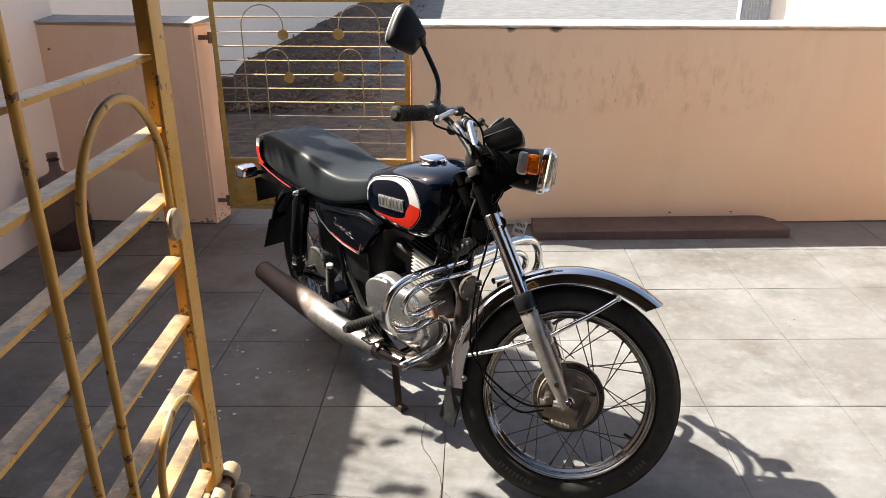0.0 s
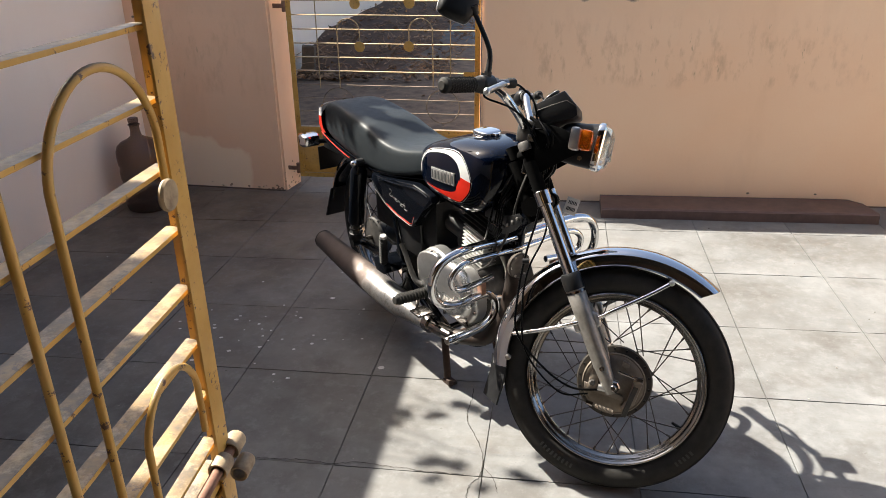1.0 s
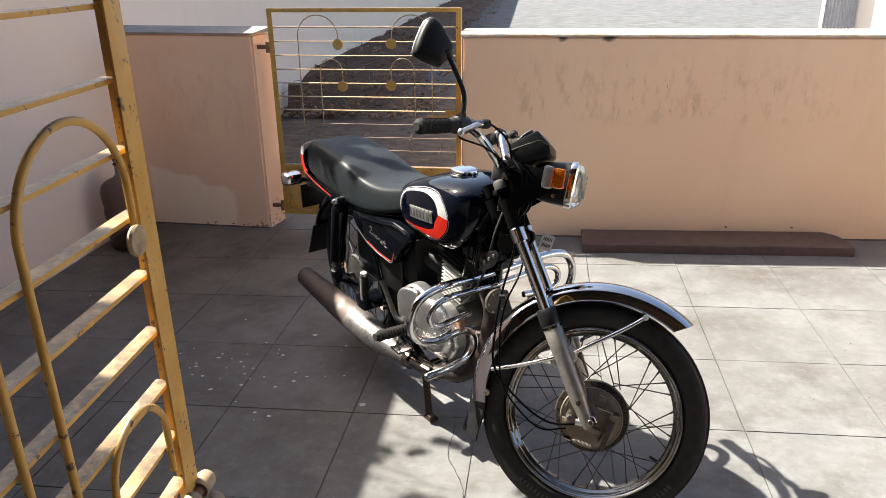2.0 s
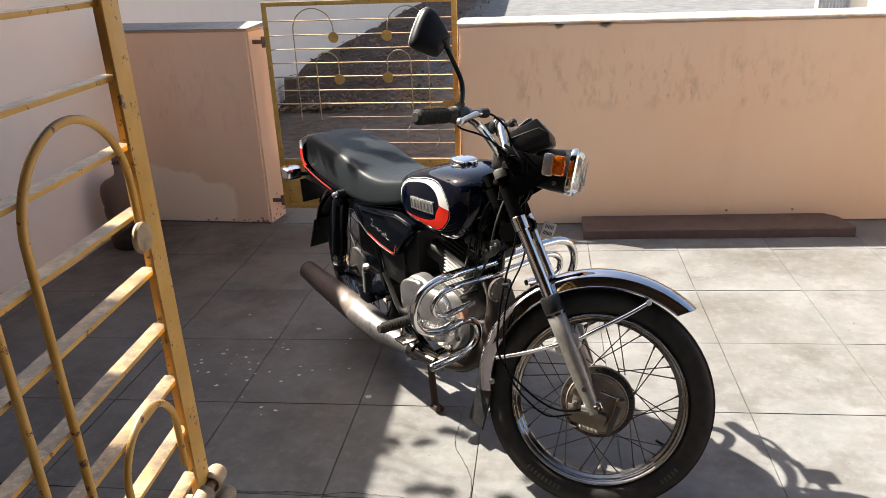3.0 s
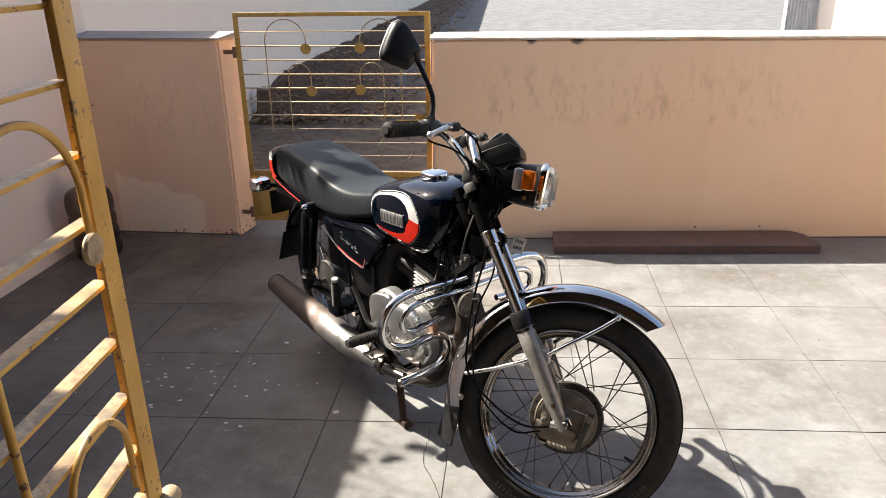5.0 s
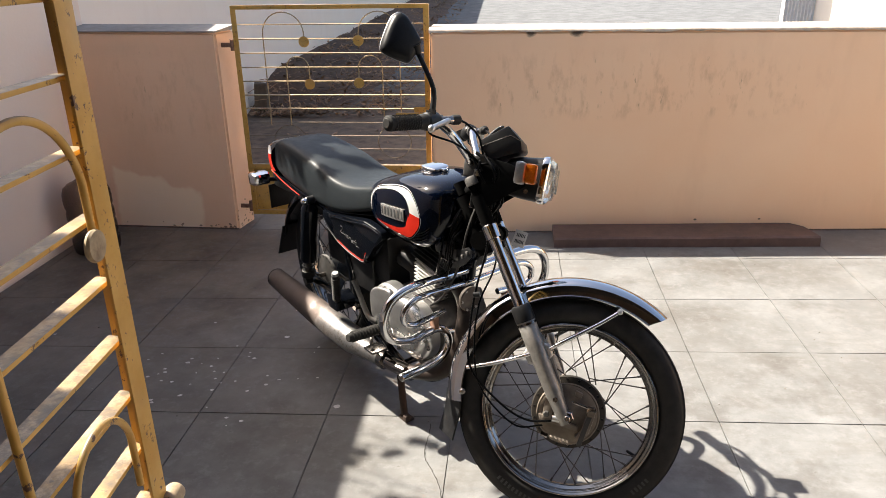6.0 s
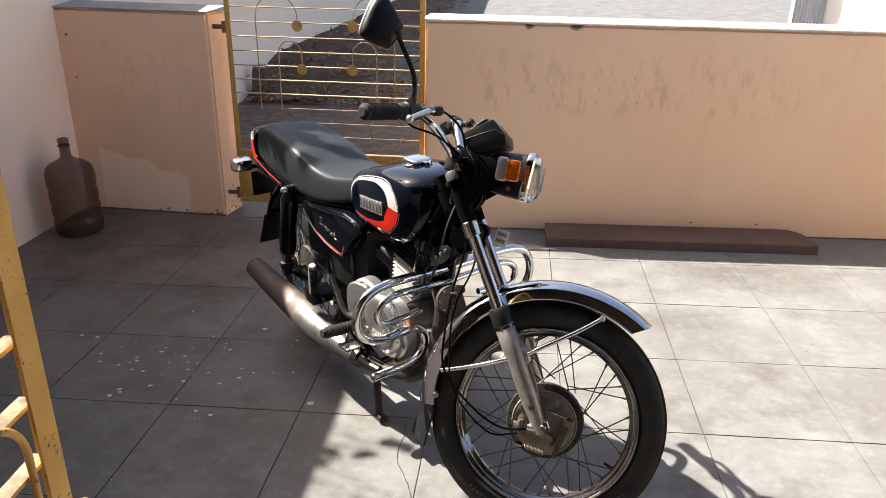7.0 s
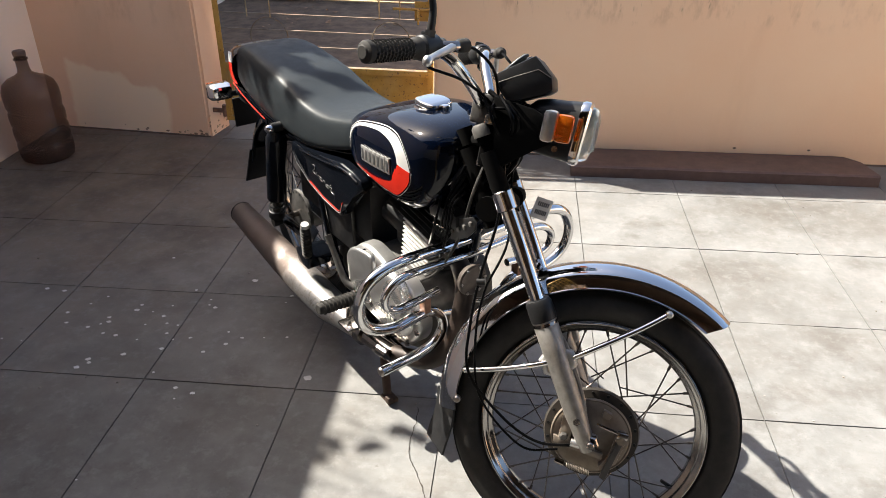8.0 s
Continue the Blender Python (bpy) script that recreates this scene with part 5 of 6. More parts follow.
tank = part("fuel_tank", loft(rings), TANKBLACK, bike, "glossy blue-black fuel tank", smooth=80)


def on_tank(a, b, eps, rows=2, side=-1):
    """A strip between two (x, z) lines, laid on the tank's flank."""
    bm = bmesh.new()
    grid = []
    for (xa, za), (xb, zb) in zip(a, b):
        col = []
        for k in range(rows + 1):
            x, z = xa + (xb - xa) * k / rows, za + (zb - za) * k / rows
            col.append(bm.verts.new((x, side * (tank_side(x, z) + eps), z)))
        grid.append(col)
    for p, q in zip(grid, grid[1:]):
        for k in range(rows):
            bm.faces.new((p[k], p[k + 1], q[k + 1], q[k]))
    bmesh.ops.solidify(bm, geom=list(bm.faces), thickness=0.0006)
    return bm


def fine2(pts, per=10):
    return [(q.x, q.y) for q in spline([(x, z, 0) for x, z in pts], per)]


def offset_in(line, d):
    """The line moved to its right-hand side by d (one width for each point)."""
    out = []
    n = len(line)
    for i, (x, z) in enumerate(line):
        a, b = line[max(0, i - 1)], line[min(n - 1, i + 1)]
        tx, tz = b[0] - a[0], b[1] - a[1]
        k = math.hypot(tx, tz) or 1
        w = np.interp(i / (n - 1), np.linspace(0, 1, len(d)), d)
        out.append((x + tz / k * w, z - tx / k * w))
    return out


for side in (-1, 1):
    outer_l = fine2([(0.493, 0.712), (0.503, 0.748), (0.525, 0.779), (0.556, 0.799), (0.61, 0.815), (0.668, 0.827), (0.715, 0.831), (0.753, 0.824), (0.781, 0.800), (0.795, 0.764)])
    part("white_stripe", on_tank(outer_l, offset_in(outer_l, [0.002, 0.004, 0.005, 0.006, 0.007, 0.010, 0.018, 0.029, 0.037, 0.041]), 0.0012, 3, side), WHITEDECAL, tank, "white tank stripe")
    red_l = fine2([(0.795, 0.763), (0.790, 0.737), (0.770, 0.712), (0.742, 0.693), (0.70, 0.690), (0.65, 0.691), (0.60, 0.693), (0.545, 0.697)])
    part("red_stripe", on_tank(red_l, offset_in(red_l, [0.041, 0.050, 0.046, 0.036, 0.022, 0.013, 0.007, 0.002]), 0.0022, 3, side), REDDECAL, tank, "red lower tank stripe")
    lin = offset_in(outer_l[:-2], [-0.004])
    part("pinstripe", on_tank(lin, offset_in(lin, [0.0014]), 0.0012, 1, side), WHITEDECAL, tank)
    lin2 = offset_in(red_l, [-0.004])
    part("pinstripe", on_tank(lin2, offset_in(lin2, [0.0014]), 0.0012, 1, side), WHITEDECAL, tank)
    for k in range(7):       # plain raised blocks in place of the maker's name
        x0 = 0.592 + k * 0.0195
        z0 = 0.724 + 0.0018 * k
        y = side * (tank_side(x0 + 0.007, z0 + 0.02) + 0.0005)
        part("badge_block", box((x0, min(y, y + side * 0.004), z0), (x0 + 0.0150, max(y, y + side * 0.004), z0 + 0.037), 0.0012), GREYDECAL, tank)
        part("badge_slot", box((x0 + 0.0035, min(y + side * 0.0042, y + side * 0.0048), z0 + 0.006), (x0 + 0.0110, max(y + side * 0.0042, y + side * 0.0048), z0 + 0.031)), INK, tank)
    for k in range(4):       # pressed ribs at the lower front
        y = side
        ln = fine2([(0.745 + 0.012 * k, 0.684 + 0.010 * k), (0.785 + 0.008 * k, 0.692 + 0.012 * k), (0.812 + 0.004 * k, 0.706 + 0.012 * k)], 5)
        part("knee_rib", on_tank(ln, offset_in(ln, [0.003]), 0.0012, 1, side), MATT, tank)
capz = 0.8545
cp = part("filler_cap", lathe([(0.041, capz - 0.014), (0.0425, capz + 0.001), (0.039, capz + 0.005)], (0.70, 0, 0), "Z", 36), CHROME, bike, "chrome fuel filler cap")
part("cap_lid", rounded(0, [(0.663, 0.018, capz + 0.004, capz + 0.014, 0), (0.666, 0.026, capz + 0.004, capz + 0.0175, 0), (0.676, 0.032, capz + 0.004, capz + 0.019, 0), (0.70, 0.035, capz + 0.004, capz + 0.0195, 0), (0.724, 0.032, capz + 0.004, capz + 0.019, 0), (0.734, 0.026, capz + 0.004, capz + 0.0175, 0), (0.737, 0.018, capz + 0.004, capz + 0.015, 0)]), CHROME, cp)
part("cap_latch", box((0.738, -0.008, capz + 0.004), (0.754, 0.008, capz + 0.017), 0.003), CHROME, cp)

# ---- seat and tail ----
SX = [-0.265, -0.25, -0.21, -0.12, 0.0, 0.07, 0.13, 0.20, 0.28, 0.36, 0.44, 0.50, 0.535, 0.55]
S1 = [0.765, 0.790, 0.812, 0.822, 0.812, 0.803, 0.793, 0.775, 0.760, 0.759, 0.771, 0.784, 0.788, 0.778]
S0 = [0.715, 0.705, 0.694, 0.674, 0.658, 0.650, 0.645, 0.643, 0.650, 0.664, 0.684, 0.705, 0.725, 0.745]
SW = [0.070, 0.092, 0.108, 0.120, 0.125, 0.126, 0.126, 0.125, 0.122, 0.116, 0.106, 0.096, 0.080, 0.050]
rings = []
for i in range(57):
    x = SX[0] + (SX[-1] - SX[0]) * i / 56
    w, z0, z1 = smooth_at(SX, SW, x), smooth_at(SX, S0, x), smooth_at(SX, S1, x)
    zc, h = (z0 + z1) / 2, (z1 - z0) / 2
    nn = float(np.interp(x, [-0.2, 0.1, 0.28, 0.5], [6.0, 6.5, 7.5, 7.0]))
    rings.append([(x, y * (1 - 0.10 * max(0, (z - zc) / h)), z) for y, z in sell(0, zc, w, h, nn, 56)])
seat = part("seat", loft(rings), SEAT, bike, "stepped black vinyl dual seat", smooth=80)
tr = []
for x, w, z0, z1 in ((-0.320, 0.050, 0.700, 0.770), (-0.312, 0.075, 0.690, 0.785), (-0.29, 0.098, 0.682, 0.796), (-0.25, 0.112, 0.676, 0.800), (-0.215, 0.119, 0.670, 0.798)):
    tr.append([(x, y, z) for y, z in sell(0, (z0 + z1) / 2, w, (z1 - z0) / 2, 4, 40)])
tail = part("tail_cowl", loft(tr), BLACK, bike, "black plastic tail cowl", smooth=70)
for s in (-1, 1):
    part("cowl_strip", loft([[(x, s * w, z), (x, s * (w + 0.003), z), (x, s * (w + 0.003), z + hh), (x, s * w, z + hh)] for x, w, z, hh in
                             ((-0.215, 0.118, 0.668, 0.03), (-0.15, 0.121, 0.664, 0.022), (-0.06, 0.126, 0.652, 0.016), (0.04, 0.128, 0.642, 0.012))]), BLACK, tail)
    def stripe(pts, w, mat, lab):
        ring = []
        for (x, y, z), ww in zip(pts, w):
            ring.append([(x, s * y, z), (x, s * (y + 0.0025), z), (x + ww, s * (y + 0.0035), z + 0.001), (x + ww, s * (y + 0.001), z + 0.001)])
        part("tail_stripe", loft(ring), mat, tail, lab)
    stripe([(-0.238, 0.114, 0.793), (-0.240, 0.1155, 0.778), (-0.242, 0.1165, 0.762)], (0.025, 0.027, 0.026), WHITEDECAL, "white tail stripe")
    stripe([(-0.243, 0.117, 0.760), (-0.244, 0.1175, 0.735), (-0.236, 0.118, 0.715), (-0.215, 0.119, 0.702)], (0.026, 0.027, 0.028, 0.028), REDDECAL, "red tail stripe")
    part("pinstripe", tube([(-0.225, s * 0.1215, 0.700), (-0.15, s * 0.126, 0.683), (-0.06, s * 0.130, 0.668), (0.03, s * 0.132, 0.656)], 0.0016, 6), REDDECAL, tail)
    yy = s * 0.145
    shell_ = [[(x, yy - s * 0.008 + y, z) for y, z in sell(0, 0.649, w, h, 6, 28)] for x, w, h in ((-0.3455, 0.036, 0.0245), (-0.337, 0.039, 0.026), (-0.308, 0.038, 0.025), (-0.290, 0.031, 0.020), (-0.285, 0.020, 0.012))]
    ind = part("indicator", loft(shell_), CHROME, bike, "chrome-backed rear indicator", smooth=30)
    part("lens", box((-0.362, yy - 0.031 - s * 0.008, 0.627), (-0.346, yy + 0.031 - s * 0.008, 0.671), 0.006), AMBER, ind)
    part("stem", tube([(-0.295, s * 0.05, 0.636), (-0.295, s * 0.118, 0.645)], 0.009, 12), MATT, ind)
tl = part("tail_lamp", box((-0.375, -0.06, 0.64), (-0.318, 0.06, 0.70), 0.01), REDLENS, bike, "red tail lamp")
part("lamp_base", box((-0.345, -0.07, 0.60), (-0.20, 0.07, 0.668), 0.01), MATT, tl)
part("rear_plate", box((-0.372, -0.085, 0.50), (-0.366, 0.085, 0.60), 0.002, pose(0, 0, 0)), MATT, bike)
part("rear_mudguard", mudguard((RC[0], RC[1]), 0.334, 40, 165, 0.072), BLACK, bike, "black painted rear mudguard", smooth=55)
rf = loft([[(-0.318 - 0.018 * j, -0.068 - 0.004 * j, 0.43 - 0.045 * j), (-0.318 - 0.018 * j, 0.068 + 0.004 * j, 0.43 - 0.045 * j), (-0.312 - 0.018 * j, 0.067 + 0.004 * j, 0.43 - 0.045 * j), (-0.312 - 0.018 * j, -0.067 - 0.004 * j, 0.43 - 0.045 * j)] for j in range(4)])
part("rear_flap", rf, MATT, bike, "black rubber rear mud flap")

# ---- side covers ----
SCRIPT = plain("worn_silver_script", (0.03, 0.0295, 0.029), (0.085, 0.084, 0.082), 0.4, scale=60)
side_outline = [(0.190, 0.640), (0.185, 0.606), (0.205, 0.580), (0.285, 0.540), (0.36, 0.522), (0.445, 0.515), (0.470, 0.525), (0.484, 0.560), (0.53, 0.600), (0.585, 0.640), (0.575, 0.660), (0.47, 0.672), (0.36, 0.655), (0.25, 0.640)]
for s in (-1, 1):
    sc = part("side_cover", prism([(x, z) for x, z in side_outline], s * 0.096, s * 0.128, 0.008), BLACK, bike, "black side cover with a red and silver line")
    ln = [(0.195, 0.612), (0.215, 0.585), (0.285, 0.549), (0.36, 0.531), (0.44, 0.523), (0.456, 0.527), (0.464, 0.545), (0.470, 0.556)]
    part("pinstripe", tube([(x, s * 0.1288, z) for x, z in ln], 0.0008, 6), GREYDECAL, sc)
    part("pinstripe", tube([(x + 0.002, s * 0.1288, z + 0.006) for x, z in ln[2:]], 0.0009, 6), REDDECAL, sc)
    pen = [[(0, 20), (3, 24), (8, 22), (7, 12), (2, 2), (9, 0), (14, 4)], [(14, 10), (17, 2), (21, 9), (23, 2)], [(24, 9), (30, 10), (24, 3), (30, 1), (33, 4)],
           [(33, 2), (35, 10), (39, 11), (40, 8)], [(42, 3), (46, 10), (49, 9), (43, 1), (50, 2)], [(52, 2), (55, 19), (57, 20)], [(51, 12), (60, 14)], [(58, 9), (59, 2), (66, 3), (69, 7)]]
    for line in pen:       # a slanting line of unreadable script
        pts = [(0.310 + 0.00175 * a + 0.0003 * b, 0.594 - 0.00042 * a + 0.00095 * b) for a, b in line]
        part("script_stroke", tube([(x, s * 0.1286, z) for x, z in pts], 0.0011, 6, per=3), SCRIPT, sc)
    part("cover_ridge", tube([(0.25, s * 0.1285, 0.633), (0.38, s * 0.1295, 0.647), (0.49, s * 0.1295, 0.662), (0.56, s * 0.1285, 0.652)], 0.0035, 8, per=4), BLACK, sc)

# ---- frame tubes ----
fr = bmesh.new()
add_tube(fr, spline([(0.90, 0, 0.79), (0.76, 0, 0.70), (0.45, 0, 0.66), (0.20, 0, 0.63)], 5), 0.019, 12)
add_tube(fr, [on_fork(0.49, 0, -0.045), on_fork(0.62, 0, -0.045)], 0.030, 16)
add_tube(fr, spline([(0.925, 0, 0.735), (0.862, 0, 0.63), (0.815, 0, 0.50), (0.80, 0, 0.36), (0.79, 0, 0.235)], 5), 0.018, 12)
for s in (-1, 1):
    add_tube(fr, spline([(0.79, s * 0.03, 0.235), (0.72, s * 0.085, 0.20), (0.50, s * 0.09, 0.205), (0.36, s * 0.095, 0.30), (0.31, s * 0.10, 0.45), (0.28, s * 0.10, 0.60)], 5), 0.0125, 10)
    add_tube(fr, spline([(0.45, s * 0.04, 0.66), (0.25, s * 0.10, 0.645), (0.0, s * 0.105, 0.655), (-0.22, s * 0.09, 0.67)], 5), 0.0125, 10)
    add_tube(fr, spline([(0.36, s * 0.10, 0.33), (0.20, s * 0.105, 0.325), (0.0, s * 0.105, RC[1])], 5), 0.0155, 10)
part("frame", fr, BLACK, bike, "black tubular frame")
part("rear_axle", tube([(0, -0.128, RC[1]), (0, 0.128, RC[1])], [0.010, 0.010], 12), OLDCHROME, bike)
for s in (-1, 1):
    a, b = Vector((0.125, s * 0.140, 0.662)), Vector((0.035, s * 0.140, 0.325))
    d = b - a
    sh = part("shock_absorber", tube([a + d * k for k in (0.02, 0.08, 0.10, 0.72, 0.74)], [0.017, 0.027, 0.030, 0.030, 0.024], 18), BLACK, bike, "black-sleeved rear shock absorber")
    u, v = d.normalized().orthogonal().normalized(), None
    v = d.normalized().cross(u)
    part("spring", tube([a + d * (0.42 + 0.46 * t) + 0.022 * (math.cos(t * 44) * u + math.sin(t * 44) * v) for t in (k / 89 for k in range(90))], 0.0036, 6), MATT, sh)
    part("damper", tube([a + d * 0.42, a + d * 0.96], 0.014, 12), DARKALLOY, sh)
    part("spring_seat", tube([a + d * 0.87, a + d * 0.93], 0.026, 14), MATT, sh)
    part("eye", tube([a + Vector((0, s * 0.014, 0)), a - Vector((0, s * 0.014, 0))], 0.015, 14), MATT, sh)
    part("eye", tube([b + Vector((0, s * 0.014, 0)), b - Vector((0, s * 0.014, 0))], 0.015, 14), MATT, sh)
    part("dome_nut", tube([a + Vector((0, s * 0.014, 0)), a + Vector((0, s * 0.022, 0)), a + Vector((0, s * 0.03, 0)), a + Vector((0, s * 0.034, 0))], [0.012, 0.012, 0.009, 0.003], 12), CHROME, sh)

# ---- engine ----
en = part("crankcase", prism([(0.50, 0.29), (0.53, 0.255), (0.72, 0.245), (0.79, 0.275), (0.815, 0.345), (0.81, 0.42), (0.78, 0.475), (0.60, 0.475), (0.52, 0.44), (0.49, 0.37)], -0.098, 0.098, 0.012), DARKALLOY, bike, "grimy cast engine crankcase")
oc = [(0.515, 0.345), (0.520, 0.425), (0.545, 0.475), (0.600, 0.500), (0.655, 0.495), (0.70, 0.483), (0.75, 0.483), (0.795, 0.462), (0.822, 0.42), (0.824, 0.365), (0.796, 0.318), (0.755, 0.296), (0.68, 0.292), (0.60, 0.295), (0.55, 0.305)]
part("clutch_cover", cushion(oc, -0.0985, -0.142, 0.016), POLISHED, en, "polished alloy clutch cover")
dome = [(0.722 + 0.092 * math.cos(k * math.pi / 8), 0.404 + 0.092 * math.sin(k * math.pi / 8)) for k in range(16)]
part("clutch_dome", cushion(dome, -0.134, -0.163, 0.026, per=4, steps=6), POLISHED, en)
part("gear_cover", cushion([(0.520, 0.368), (0.517, 0.405), (0.520, 0.445), (0.548, 0.474), (0.60, 0.490), (0.645, 0.487), (0.652, 0.42), (0.625, 0.345), (0.56, 0.340)], -0.134, -0.154, 0.008), POLISHED, en)
part("clutch_badge", box((0.690, -0.1650, 0.372), (0.765, -0.1625, 0.386), 0.001), MATT, en)
for k in range(5):
    part("badge_bar", box((0.694 + 0.0140 * k, -0.1660, 0.3745), (0.704 + 0.0140 * k, -0.1652, 0.3835)), PLATEWHITE, en)
for x, z in ((0.535, 0.33), (0.535, 0.43), (0.60, 0.485), (0.69, 0.472), (0.80, 0.448), (0.825, 0.37), (0.78, 0.312), (0.66, 0.303), (0.58, 0.305)):
    part("cover_screw", lathe([(0.007, -0.140), (0.007, -0.1455), (0.005, -0.147)], (x, 0, z), "Y", 10), OLDCHROME, en)
part("oil_filler", lathe([(0.014, -0.141), (0.014, -0.150), (0.010, -0.152)], (0.585, 0, 0.455), "Y", 18), MATT, en)
CYL = Matrix.Translation((0.722, 0, 0.425)) @ Matrix.Rotation(radians(10), 4, "Y")
part("cylinder", lathe([(0.048, 0.0), (0.048, 0.20)], (0, 0, 0), "Z", 28), MATT, en, m=CYL)
for k in range(12):
    z = 0.022 + k * 0.0125
    w = 0.080
    part("cooling_fin", box((-0.066, -w, z), (0.040, w, z + 0.0034), 0.0012), ALLOY, en, m=CYL)
for k in range(5):
    z = 0.178 + k * 0.011
    part("head_fin", box((-0.075 + 0.004 * k, -0.09 + 0.005 * k, z), (0.075 - 0.004 * k, 0.09 - 0.005 * k, z + 0.003), 0.001), MATT, en, m=CYL)
part("spark_plug", tube([(0, 0, 0.20), (0, 0, 0.235), (0.01, 0, 0.25), (0.05, 0, 0.262)], [0.009, 0.010, 0.011, 0.009], 10), MATT, en, m=CYL)
part("carburettor", tube([(0.70, -0.02, 0.52), (0.62, -0.025, 0.535), (0.55, -0.025, 0.55)], [0.026, 0.032, 0.036], 16), MATT, bike)
part("carburettor_bowl", box((0.60, -0.05, 0.485), (0.66, 0.005, 0.53), 0.008), DARKALLOY, bike)
part("air_box", box((0.30, -0.088, 0.44), (0.54, 0.088, 0.62), 0.03), MATT, bike)
part("tool_bracket", box((0.845, -0.05, 0.635), (0.90, 0.05, 0.70), 0.01), BLACK, bike)
part("head_gusset", prism([(0.79, 0.70), (0.86, 0.63), (0.90, 0.66), (0.905, 0.74), (0.88, 0.80), (0.80, 0.78)], -0.030, 0.030, 0.008), BLACK, bike)
part("fuse_box", box((0.80, -0.075, 0.60), (0.86, 0.06, 0.655), 0.008), MATT, bike)
part("chain_case", prism([(-0.03, 0.27), (0.50, 0.25), (0.52, 0.33), (0.50, 0.39), (0.0, 0.38), (-0.04, 0.34)], 0.070, 0.092, 0.008), BLACK, bike)
part("inner_guard", box((0.255, -0.085, 0.33), (0.30, 0.085, 0.60), 0.01), MATT, bike)
part("battery_box", box((0.30, -0.10, 0.40), (0.46, -0.089, 0.55), 0.004), MATT, bike)
HORN = plain("rusty_horn_metal", (0.016, 0.011, 0.009), (0.055, 0.042, 0.034), 0.5, 0.4, scale=40, rough2=0.7, bumps=0.15)
hn = part("horn", lathe([(0.018, -0.018), (0.030, -0.012), (0.036, -0.004), (0.0365, 0.004), (0.033, 0.0065), (0.026, 0.0035), (0.013, 0.005), (0.008, 0.009), (0.001, 0.0095)], (0.935, -0.068, 0.548), "X", 30), HORN, bike, "rusty round horn")
for k in range(6):
    part("horn_rivet", lathe([(0.0035, 0.003), (0.0035, 0.0075), (0.001, 0.009)], (0.935, -0.068 + 0.0315 * math.cos(k * 1.047), 0.548 + 0.0315 * math.sin(k * 1.047)), "X", 8), OLDCHROME, hn)
part("ignition_coil", box((0.80, -0.085, 0.655), (0.90, -0.05, 0.69), 0.006), MATT, bike)

# exhaust: header, chamber, tailpipe
ex = part("exhaust_header", tube([(0.775, -0.02, 0.535), (0.83, -0.03, 0.535), (0.880, -0.045, 0.50), (0.893, -0.065, 0.43), (0.880, -0.085, 0.345), (0.825, -0.112, 0.275), (0.72, -0.142, 0.243)], [0.021, 0.022, 0.023, 0.023, 0.023, 0.022, 0.022], 18, per=6), RUSTPIPE, bike, "heat-rusted exhaust header pipe")
part("pipe_joint", tube([(0.600, -0.156, 0.233), (0.575, -0.158, 0.234)], 0.030, 18), OLDCHROME, ex)
part("link_pipe", tube([(0.73, -0.144, 0.241), (0.66, -0.151, 0.236), (0.60, -0.156, 0.233)], 0.0225, 18), OLDCHROME, ex)
part("flange", tube([(0.765, -0.02, 0.535), (0.777, -0.02, 0.535)], 0.034, 18), RUSTPIPE, ex)
mf = part("silencer", tube([(0.580, -0.158, 0.234), (0.50, -0.165, 0.236), (0.42, -0.170, 0.238), (0.30, -0.172, 0.242), (0.15, -0.172, 0.248), (0.0, -0.170, 0.254), (-0.13, -0.168, 0.259), (-0.200, -0.167, 0.262), (-0.204, -0.167, 0.262)],
                           [0.026, 0.034, 0.046, 0.0485, 0.0475, 0.044, 0.040, 0.0375, 0.034], 32, per=5), SILENCER, bike, "long chrome silencer gone dull towards its end")
part("silencer_mouth", lathe([(0.0375, -0.204), (0.0385, -0.208), (0.033, -0.209), (0.012, -0.195), (0.010, -0.17)], (0, -0.167, 0.262), "X", 28), RUSTPIPE, mf)
part("silencer_hanger", prism([(0.16, 0.28), (0.20, 0.28), (0.30, 0.40), (0.27, 0.41)], -0.128, -0.122, 0.002), BLACK, mf)

# foot controls and stand
def peg(name, a, b, r, lab):
    a, b = Vector(a), Vector(b)
    d = b - a
    p = part(name, tube([a, a + d * 0.04, b - d * 0.05, b], [r * 0.8, r, r, r * 0.8], 14), RUBBER, bike, lab)
    for k in range(9):
        c = a + d * (0.08 + 0.095 * k)
        part("rib", tube([c, c + d * 0.012, c + d * 0.034, c + d * 0.046], [r * 0.95, r * 1.24, r * 1.24, r * 0.95], 12), RUBBER, p)
    return p


peg("front_footrest", (0.556, -0.150, 0.330), (0.564, -0.268, 0.341), 0.0150, "ribbed black rubber footrest")
peg("front_footrest", (0.556, 0.150, 0.330), (0.564, 0.268, 0.341), 0.0150, "ribbed black rubber footrest")
part("footrest_bar", tube([(0.557, -0.152, 0.330), (0.58, -0.125, 0.26), (0.60, -0.09, 0.20), (0.60, 0.09, 0.20), (0.58, 0.125, 0.26), (0.557, 0.152, 0.330)], 0.011, 10), BLACK, bike)
pr = peg("pillion_footrest", (0.362, -0.192, 0.372), (0.385, -0.200, 0.478), 0.012, "folded-up ribbed pillion footrest")
part("peg_tip", tube([(0.385, -0.200, 0.478), (0.387, -0.201, 0.487)], [0.013, 0.011], 14), GREYDECAL, pr)
part("peg_bracket", prism([(0.30, 0.33), (0.36, 0.33), (0.375, 0.37), (0.33, 0.39), (0.29, 0.37)], -0.195, -0.125, 0.004), BLACK, pr)
